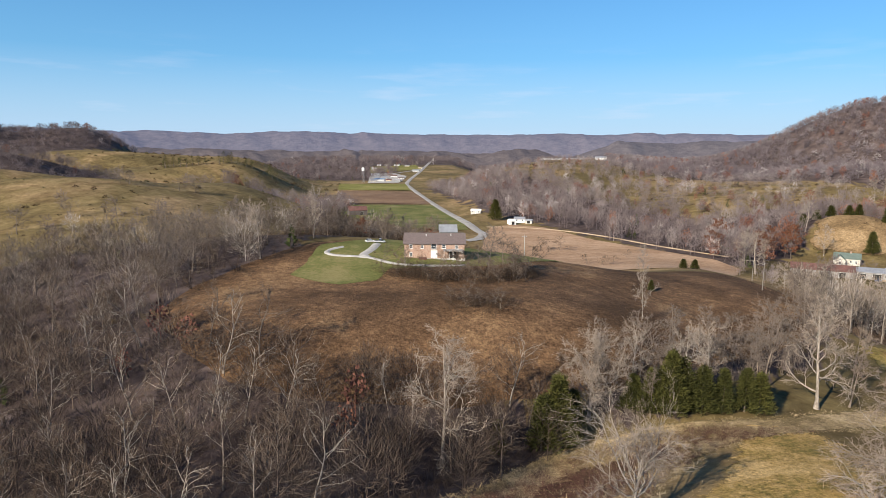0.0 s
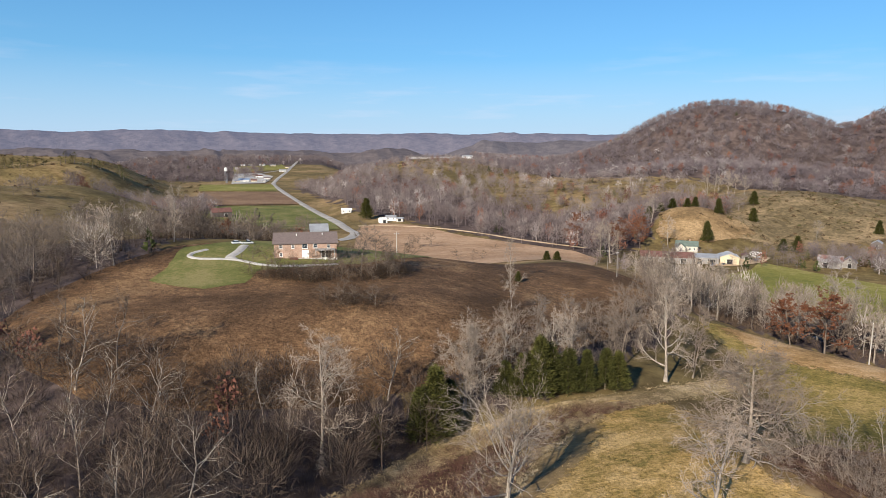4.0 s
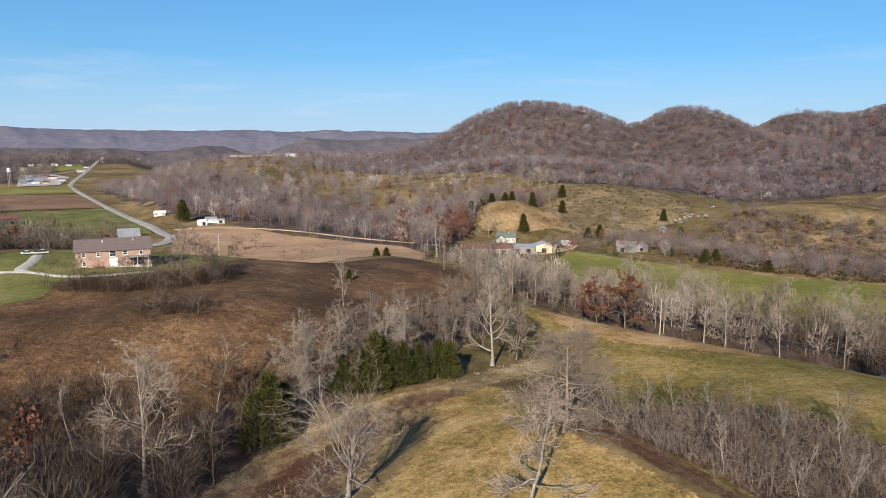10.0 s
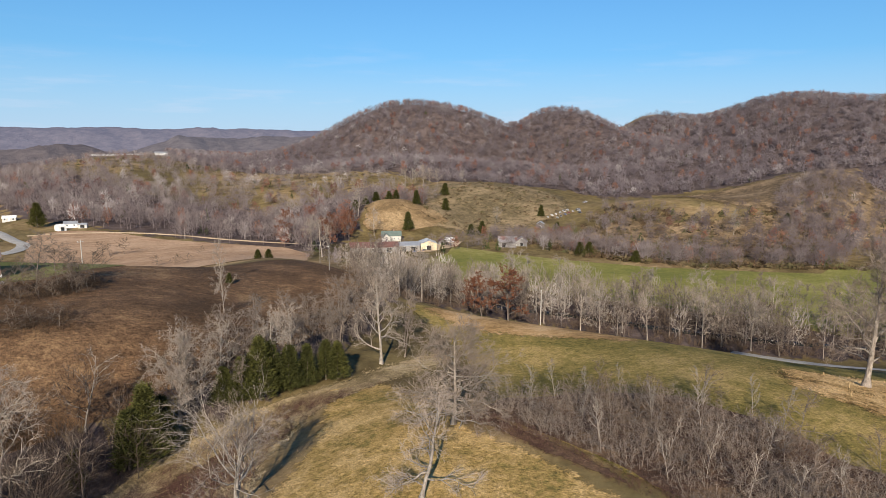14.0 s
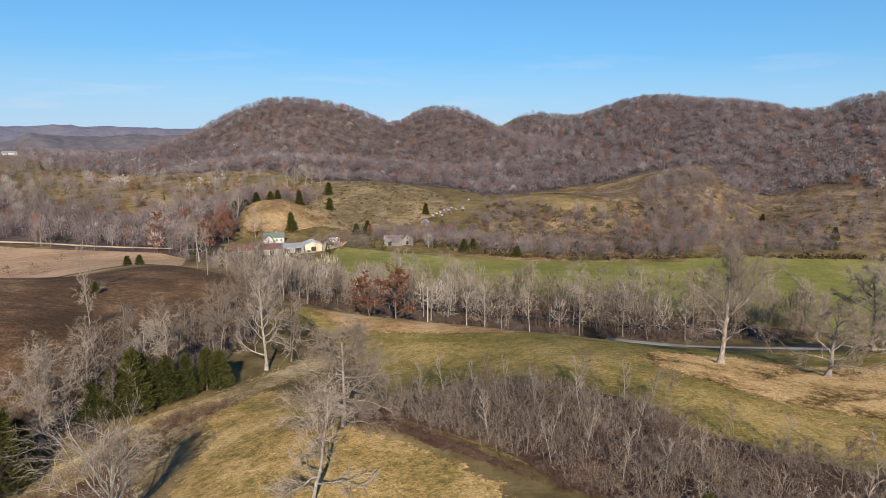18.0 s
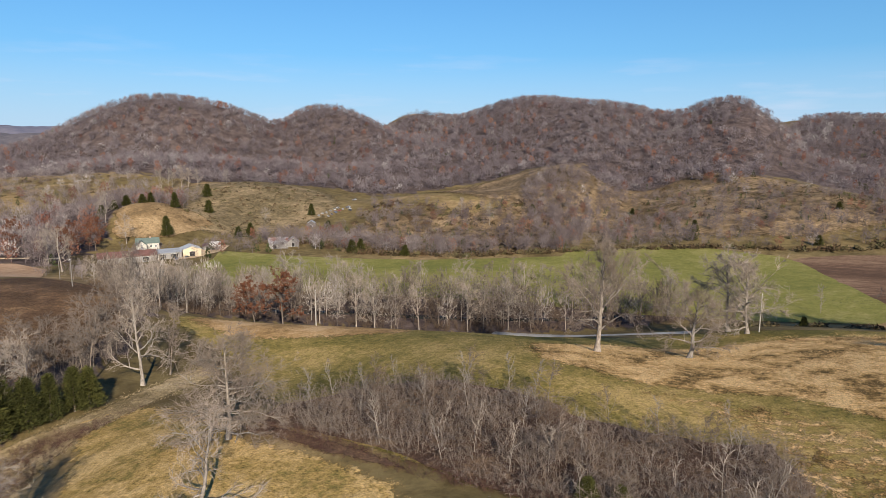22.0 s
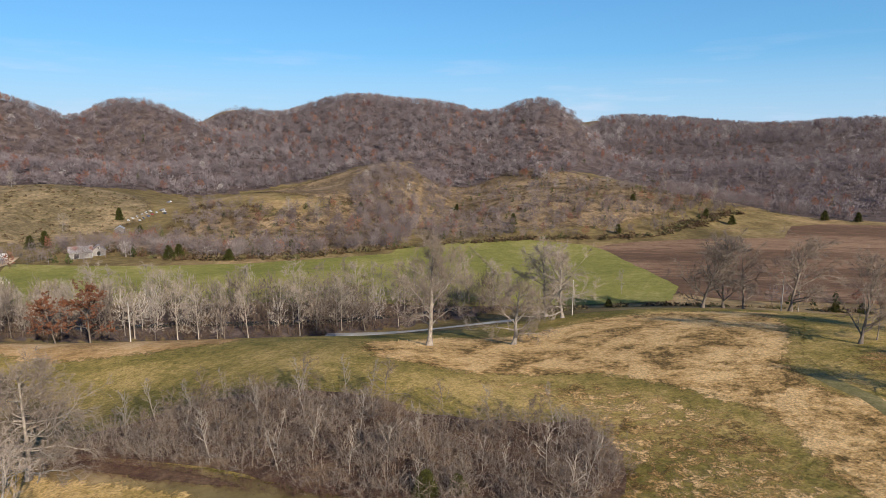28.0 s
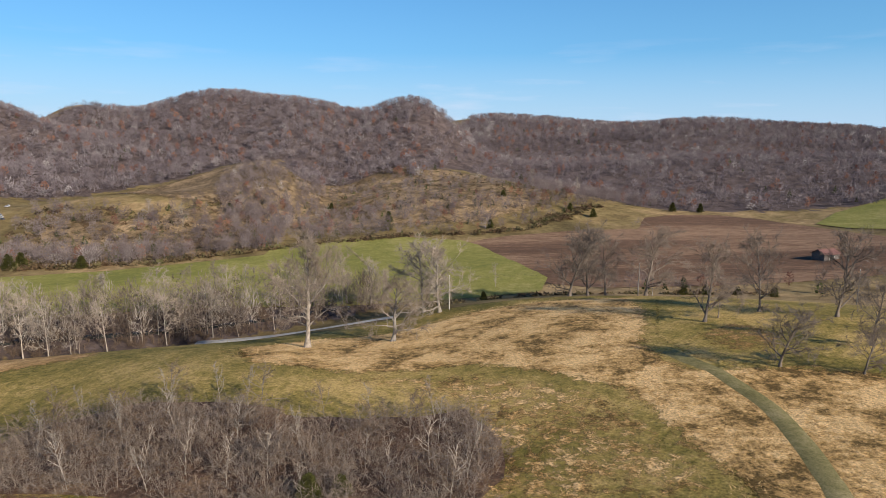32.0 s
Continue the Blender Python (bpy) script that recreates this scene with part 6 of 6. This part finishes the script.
def building(name, x, y, w, d, h, rise, turn, wall_m, roof_m, label, category, openings=(), over=0.35, chimney=None, lift=0.0, group="", ribs=0):
    """A gabled building: walls, two roof slopes with eaves, doors and windows. The ridge runs along w."""
    root = tagged(new(name), label, category, group)
    root.matrix_basis = pose(x, y, float(land(x, y)) + lift, 0, 0, turn)
    outline = [(-d / 2, -0.6), (d / 2, -0.6), (d / 2, h), (0, h + rise), (-d / 2, h)]
    part("wall", prism(outline, w), wall_m, root)
    sl = math.hypot(d / 2, rise)
    ca, sa = d / 2 / sl, rise / sl
    for s in (-1, 1):
        o = over
        p = [(0, h + rise + 0.03), (s * (d / 2 + o * ca), h - o * sa + 0.03), (s * (d / 2 + o * ca), h - o * sa + 0.17), (0, h + rise + 0.19)]
        rf = part("roof", prism(p, w + 2 * over), roof_m, root)
        for k in range(ribs):
            px = (k + 0.5) / ribs * (w + 2 * over) - w / 2 - over
            part("seam", prism([(0, h + rise + 0.19), (s * (d / 2 + o * ca), h - o * sa + 0.17), (s * (d / 2 + o * ca), h - o * sa + 0.22), (0, h + rise + 0.24)], 0.06, "x", px), roof_m, rf)
    for side, u, z, ow, oh, kind in openings:
        opening(side, w, d, u, z, ow, oh, kind, root)
    if chimney:
        part("chimney", box(chimney[0], chimney[1], h + rise + 0.2, 0.6, 0.6, 1.6, None, 0.03), M_BRICK, root)
    return root


# the brick farmhouse on the knoll
house = building("farmhouse", -2.4, 181.2, 16.8, 8.4, 4.3, 2.3, 0, M_BRICK, M_SHINGLE, "long old brick farmhouse with a grey-brown shingle roof", "house",
                 [("s", -6.6, 2.9, 0.9, 1.1, "window"), ("s", -6.6, 0.7, 0.8, 1.1, "window"), ("s", -0.2, 2.75, 1.5, 1.5, "window"), ("s", -0.1, 0.3, 1.7, 2.0, "door"), ("s", 2.6, 2.9, 1.1, 1.2, "window"),
                  ("s", -3.4, 2.9, 0.8, 1.0, "window"), ("s", 5.6, 0.2, 2.6, 1.9, "barn_door"), ("s", 6.2, 2.8, 0.9, 1.1, "window"), ("e", 0, 2.8, 1.0, 1.2, "window")], 0.4)
part("vent_pipe", box(-2.4, -1.4, 6.2, 0.16, 0.16, 0.7), M_WHITE, house)
part("vent_pipe", box(4.6, -1.2, 6.3, 0.16, 0.16, 0.7), M_WHITE, house)
part("porch_roof", prism([(-5.9, 2.35), (-4.2, 2.6), (-4.2, 2.75), (-5.9, 2.5)], 5.4, "x", 5.2), M_GREYWOOD, house, "weathered lean-to porch roof")
for px in (2.7, 5.2, 7.7):
    part("porch_post", box(px, -5.7, 1.0, 0.14, 0.14, 2.8), M_WHITE, house)
part("foundation", box(0, 0, -0.35, 17.0, 8.6, 0.9), M_CONC, house)
tagged(part("scrap_box", box(0, 0, 0.35, 2.2, 0.9, 0.8, None, 0.12), M_BRUSH_PILE, None), "rust-red oil tank beside the farmhouse wall", "tank").matrix_basis = pose(-5.6, 175.8, float(land(-5.6, 175.8)))
building("shed", 1.6, 214, 5.6, 5.0, 5.2, 2.0, 4, M_GREYWOOD, M_TIN, "weathered grey board shed with a tin roof behind the house", "shed", [("s", -1.2, 0.2, 1.4, 1.9, "barn_door")], 0.3, ribs=6)
building("lean_to", 5.6, 213.6, 2.6, 4.6, 4.2, 0.8, 4, M_DARKWOOD, M_DARKWOOD, "dark open lean-to beside the shed", "shed", [("s", 0, 0.1, 1.8, 1.7, "barn_door")], 0.15)
# the farm at the foot of the knob
building("farm_cottage", 208, 325, 11.5, 7, 3.2, 2.4, -30, M_YELLOWISH, M_GREENROOF, "weathered white cottage with a green roof and porch", "house",
         [("s", -3.8, 0.8, 1.0, 1.4, "window"), ("s", -1.2, 0.2, 1.0, 2.0, "door"), ("s", 1.6, 0.8, 1.0, 1.4, "window"), ("s", 4.0, 0.8, 1.0, 1.4, "window"), ("w", 0, 0.8, 1.0, 1.4, "window")], 0.4, (1.5, 0))
building("cottage_wing", 202.5, 322, 5, 5, 3.0, 2.2, 60, M_YELLOWISH, M_GREENROOF, "pale gabled front wing of the cottage", "house", [("w", 0, 0.8, 1.0, 1.4, "window"), ("w", 0, 2.9, 0.7, 0.8, "window")], 0.35)
building("long_barn", 180, 299, 26, 9, 3.0, 2.2, -26, M_GREYWOOD, M_REDROOF, "long low barn with a rusty red roof", "barn", [("s", -8, 0, 2.6, 2.4, "barn_door"), ("s", 0, 0, 2.6, 2.4, "barn_door"), ("s", 8, 0, 2.6, 2.4, "barn_door")], 0.4)
building("machine_shed", 198, 293, 13, 9, 3.2, 1.5, -26, M_GREYWOOD, M_TIN, "grey machine shed with a pale metal roof", "barn", [("s", -3, 0, 3.4, 2.6, "barn_door"), ("s", 3, 0, 3.4, 2.6, "barn_door")], 0.3, ribs=8)
building("cream_barn", 210, 290, 10, 9, 3.8, 1.6, 62, M_CREAM, M_TIN, "cream-painted metal barn with a grey roof", "barn", [("w", 0, 0.1, 2.6, 2.6, "barn_door")], 0.3, ribs=7)
building("small_shed", 226, 298, 6, 4, 2.2, 1.0, 60, M_GREYWOOD, M_REDROOF, "small shed with a rusty roof", "shed", [("w", 0, 0.1, 1.4, 1.7, "barn_door")], 0.25)
building("white_trailer", 235, 302, 3.0, 5.4, 2.1, 0.3, 20, M_WHITE, M_WHITE, "white box trailer parked by the farm", "trailer", (), 0.05, lift=0.5)
building("grey_barn", 253, 270, 10.5, 7.5, 3.2, 2.6, -44, M_GREYWOOD, M_RUSTTIN, "weathered grey barn with a rust-stained roof", "barn", [("s", -2, 0.1, 2.2, 2.4, "barn_door"), ("e", 0, 0.1, 2.2, 2.6, "barn_door")], 0.4, ribs=8)
building("grey_barn_wing", 261.5, 267, 5.5, 6.5, 2.8, 2.6, 46, M_GREYWOOD, M_RUSTTIN, "weathered grey gabled barn wing", "barn", [("w", 0, 0.1, 1.6, 2.2, "barn_door"), ("w", 0, 3.6, 0.9, 0.9, "barn_door")], 0.4)
building("old_shed", 313, 302, 6, 5, 2.6, 1.6, 40, M_DARKWOOD, M_TIN, "small old shed with a tin roof", "shed", [("w", 0, 0.1, 1.4, 1.8, "barn_door")], 0.25)
building("field_barn", 297, -143, 9, 6.5, 3.0, 1.7, 115, M_DARKWOOD, M_REDROOF, "weathered barn with a rusty tin roof in the ploughed field", "barn", [("n", 0, 0.1, 2.6, 2.6, "barn_door"), ("w", 0, 0.1, 2.4, 2.6, "barn_door")], 0.5, ribs=8)
# white sheds by the road
building("white_barn", 49, 456, 4.5, 6, 2.6, 1.2, 15, M_WHITE, M_WHITE, "white metal barn beside the road", "barn", [("s", 0, 0.1, 2.0, 2.2, "barn_door")], 0.2)
building("white_house", 56, 466, 7.5, 5.5, 2.4, 1.4, -10, M_WHITE, M_TIN, "white house with a pale roof beside the road", "house", [("s", -2, 0.9, 1.0, 1.2, "window"), ("s", 2, 0.9, 1.0, 1.2, "window"), ("s", 0, 0.1, 0.9, 2.0, "door")], 0.3)
building("white_garage", 62, 460, 5, 4, 2.0, 0.9, -20, M_CONC, M_TIN, "low pale garage beside the white house", "shed", [("s", 0, 0.1, 2.4, 2.0, "barn_door")], 0.2)
building("roadside_house", 27, 525, 8, 5, 2.2, 1.4, -12, M_CONC, M_WHITE, "pale roadside house with a grey roof", "house", [("s", -2.5, 0.9, 1.2, 1.2, "window"), ("s", 2.5, 0.9, 1.2, 1.2, "window"), ("s", 0, 0.1, 0.9, 2.0, "door")], 0.3)
building("tobacco_barn", -72, 534, 15, 9, 4.4, 3.0, 20, M_DARKWOOD, M_REDROOF, "dark board barn with a rusty roof below the pasture", "barn", [("s", 3, 0.1, 2.6, 3.0, "barn_door")], 0.4)
# the village
vrng = random.Random(11)
for i, (x, y, w, d, h, wm, rm) in enumerate(((-105, 1059, 26, 14, 6, M_CONC, M_BLUE), (-122, 1151, 24, 13, 7, M_TIN, M_TIN), (-115, 1048, 14, 9, 4, M_CREAM, M_TIN), (-101, 1103, 18, 10, 5, M_GREYWOOD, M_TIN), (-90, 1059, 14, 9, 4, M_CREAM, M_REDROOF), (-88, 1140, 18, 10, 5, M_WHITE, M_REDROOF), (-72, 1104, 16, 9, 4, M_CONC, M_SHINGLE), (-144, 1340, 16, 9, 4, M_WHITE, M_TIN), (-145, 1451, 14, 9, 4, M_WHITE, M_TIN), (-131, 1472, 16, 10, 4, M_GREYWOOD, M_SHINGLE), (-105, 1452, 18, 11, 5, M_WHITE, M_TIN), (-81, 1434, 16, 9, 4, M_CREAM, M_TIN), (-74, 1059, 12, 8, 4, M_GREYWOOD, M_TIN), (-98, 1177, 14, 9, 4, M_CREAM, M_SHINGLE), (-55, 1278, 20, 10, 5, M_CONC, M_TIN), (-49, 1378, 14, 9, 4, M_CREAM, M_SHINGLE))):
    building("village_house", x, y, w * 0.62, d * 0.62, h * 0.62, 1.5, vrng.uniform(-20, 20), wm, rm, "small village building beside the valley road", "building", [("s", -w / 6, 0.7, 1.0, 1.0, "window"), ("s", w / 6, 0.7, 1.0, 1.0, "window"), ("s", 0, 0, 0.8, 1.4, "door")], 0.5, group="village buildings")
building("poultry_house", 180, 985, 70, 7, 1.4, 0.7, -6, M_CONC, M_TIN, "long white poultry house on the far hill", "barn", [], 0.4)
building("far_white_barn", 238, 978, 16, 9, 3, 2.0, -6, M_WHITE, M_TIN, "white barn on the far hill", "barn", [], 0.4)
tower = tagged(new("water_tower"), "slim white water tower in the village", "tower")
tower.matrix_basis = pose(-129, 1033, float(land(-129, 1033))) @ Matrix.Diagonal((0.7, 0.7, 0.8, 1))
bm = bmesh.new()
bmesh.ops.create_cone(bm, cap_ends=True, segments=14, radius1=3.2, radius2=3.2, depth=5.5, matrix=Matrix.Translation((0, 0, 26)))
bmesh.ops.create_cone(bm, cap_ends=True, segments=14, radius1=3.2, radius2=0.4, depth=1.8, matrix=Matrix.Translation((0, 0, 29.6)))
part("tank", bm, M_WHITE, tower)
for a in range(4):
    bm = bmesh.new()
    bmesh.ops.create_cone(bm, cap_ends=True, segments=8, radius1=0.35, radius2=0.3, depth=24, matrix=Matrix.Translation((2.4 * math.cos(a * 1.57), 2.4 * math.sin(a * 1.57), 11.8)))
    part("leg", bm, M_STEEL, tower)


# ---- poles ----
def pole(x, y, high, label, arm=True, turn=0):
    root = tagged(new("utility_pole"), label, "pole", "utility poles")
    root.matrix_basis = pose(x, y, float(land(x, y)), 0, 0, turn)
    bm = bmesh.new()
    bmesh.ops.create_cone(bm, cap_ends=True, segments=10, radius1=0.16, radius2=0.11, depth=high + 0.5, matrix=Matrix.Translation((0, 0, high / 2 - 0.25)))
    part("post", bm, M_POLE_GREY if "grey" in label else M_POLE, root)
    if arm:
        part("crossarm", box(0, 0.16, high - 0.7, 1.8, 0.12, 0.14), M_POLE_GREY if "grey" in label else M_POLE, root)
    for u in ((-0.75, 0, 0.75) if arm else (0,)):
        bm = bmesh.new()
        bmesh.ops.create_cone(bm, cap_ends=True, segments=8, radius1=0.07, radius2=0.05, depth=0.2, matrix=Matrix.Translation((u, 0.16 if arm else 0, high - 0.53 if arm else high + 0.08)))
        part("insulator", bm, M_WHITE, root)


pole(123.6, 117.8, 9.8, "tall pale utility pole on the hill crest", False)
pole(26.5, 206, 7.2, "pale utility pole beside the farmhouse lawn", True, 20)
pole(178, 14.5, 10, "pale utility pole at the edge of the straw field", False)
pole(100, 196, 9, "grey utility pole on the brown hill", True, 40)
pole(132, 268, 9, "grey utility pole in the tan field", True, 40)


# ---- vehicles ----
def paint(name, col):
    return plain(name, col, 0.3, 0.1, 1.0, 0.06, 0.5)


PAINTS = [paint("white_car_paint", (0.75, 0.75, 0.74)), paint("silver_car_paint", (0.45, 0.46, 0.47)), paint("dark_car_paint", (0.06, 0.065, 0.075)), paint("red_car_paint", (0.30, 0.04, 0.035)), paint("blue_car_paint", (0.08, 0.13, 0.26))]
M_TYRE = plain("tyre_rubber", (0.02, 0.02, 0.02), 0.9, 0, 3, 0.2)


def car(name, x, y, turn, col, label, truck=False, group=""):
    root = tagged(new(name), label, "truck" if truck else "car", group)
    e = 1.2
    hx, hy = land(x + e, y) - land(x - e, y), land(x, y + e) - land(x, y - e)
    n = Vector((-float(hx) / (2 * e), -float(hy) / (2 * e), 1)).normalized()
    q = Vector((0, 0, 1)).rotation_difference(n)
    root.matrix_basis = Matrix.Translation(spot(x, y, 0.18)) @ q.to_matrix().to_4x4() @ pose(0, 0, 0, 0, 0, turn) @ Matrix.Scale(1 / PLAN, 4)
    L, W = (5.4, 1.9) if truck else (4.5, 1.8)
    side = [(-L / 2, 0.35), (L / 2, 0.35), (L / 2, 0.75), (L / 2 - 0.15, 0.9), (-L / 2 + 0.1, 0.95), (-L / 2, 0.8)]
    bm = prism([(a, b) for a, b in side], W, "y")
    bmesh.ops.bevel(bm, geom=list(bm.edges), offset=0.06, segments=2, affect="EDGES")
    body = part("body", bm, PAINTS[col], root)
    cab = [(-0.2, 0.93), (1.75, 0.93), (1.15, 1.65), (0.1, 1.7)] if truck else [(-1.75, 0.93), (1.15, 0.92), (0.55, 1.42), (-1.2, 1.45)]
    part("window_band", prism(cab, W * 0.86, "y"), M_GLASS, root)
    top = [(0.08, 1.68), (1.15, 1.63), (1.1, 1.72), (0.15, 1.76)] if truck else [(-1.22, 1.43), (0.57, 1.4), (0.5, 1.47), (-1.15, 1.5)]
    part("roof_panel", prism(top, W * 0.84, "y"), PAINTS[col], root)
    if truck:
        part("bed", box(-1.5, 0, 0.97, 2.1, W * 0.8, 0.06), M_DARK, root)
    for sx in (-1, 1):
        part("bumper", box(sx * L / 2, 0, 0.45, 0.12, W * 0.96, 0.18, None, 0.03), M_STEEL, root)
        for sy in (-1, 1):
            part("headlight" if sx > 0 else "tail_light", box(sx * (L / 2 - 0.01), sy * W * 0.36, 0.7, 0.08, 0.3, 0.14), M_GLASS if sx > 0 else PAINTS[3], root)
            bm = bmesh.new()
            bmesh.ops.create_cone(bm, cap_ends=True, segments=14, radius1=0.34, radius2=0.34, depth=0.22, matrix=Matrix.Translation((sx * L * 0.31, sy * (W / 2 - 0.08), 0.12)) @ Matrix.Rotation(radians(90), 4, "X"))
            wheel = part("wheel", bm, M_TYRE, root)
            bm = bmesh.new()
            bmesh.ops.create_cone(bm, cap_ends=True, segments=12, radius1=0.19, radius2=0.19, depth=0.25, matrix=Matrix.Translation((sx * L * 0.31, sy * (W / 2 - 0.08), 0.12)) @ Matrix.Rotation(radians(90), 4, "X"))
            part("rim", bm, M_STEEL, wheel)
    return root


car("parked_car", -22.4, 194.5, 25, 0, "white car parked at the end of the gravel drive")
car("pickup_truck", -19.6, 195, 20, 0, "white pickup truck parked at the end of the gravel drive", True)
crng = random.Random(4)
k = 0
for i in range(6):
    for j in range(2):
        car("parked_car", 338 + i * 5.0 + j * 4.0 + crng.uniform(-0.6, 0.6), 319 + i * 0.9 - j * 5.5 + crng.uniform(-0.6, 0.6), 60 + crng.uniform(-15, 15), (0, 1, 0, 2, 0, 4, 1, 3)[k % 8], "old car parked on the hillside among others", k % 5 == 3, "cars parked on the hillside")
        k += 1
for x, y, c in ((366, 314, 0), (370, 318, 1), (362, 310, 2), (404, 341, 0), (408, 344, 0), (399, 338, 1)):
    car("parked_car", x, y, 70 + crng.uniform(-20, 20), c, "old car parked on the hillside among others", False, "cars parked on the hillside")
car("parked_car", 204, 285, 20, 2, "dark car parked before the machine shed", False)
car("pickup_truck", 197, 284, 30, 4, "blue pickup truck parked before the machine shed", True)
sheet("field_farmyard", [(196, 284), (206, 280), (228, 287), (242, 298), (234, 304), (214, 296), (200, 292)], M_TANTRACK, "pale sandy farmyard before the barns", "yard", 4, 0.3, 0.6)


# ---- power lines ----
def wires(stops, label, sag=0.8):
    root = tagged(new("power_line"), label, "power line")
    for off in (-0.35, 0.0, 0.35):
        chain = []
        for (x0, y0, h0), (x1, y1, h1) in zip(stops, stops[1:]):
            a, b = spot(x0, y0, h0), spot(x1, y1, h1)
            for k in range(9):
                u = k / 8
                p = a.lerp(b, u) - Vector((0, 0, sag * 4 * u * (1 - u)))
                chain.append((p + Vector((off * 0.6, off * 0.6, off)), 0.012))
        part_of(root, "wire", tubes([chain], 3), M_DARK)


wires(((178, 14.5, 9.6), (186, -40, 9.5), (176, -95, 9.5), (150, -150, 9.5)), "thin power lines strung along the pasture edge")
pole(186, -40, 9.6, "grey utility pole beyond the straw field", False)
pole(176, -95, 9.6, "grey utility pole on the green rise", False)


# ---- the plan is drawn small: bring it to its true size ----
for ob in list(scene.objects):
    if ob.parent is None and ob.type in {"MESH", "EMPTY"}:
        ob.matrix_basis = Matrix.Scale(PLAN, 4) @ ob.matrix_basis
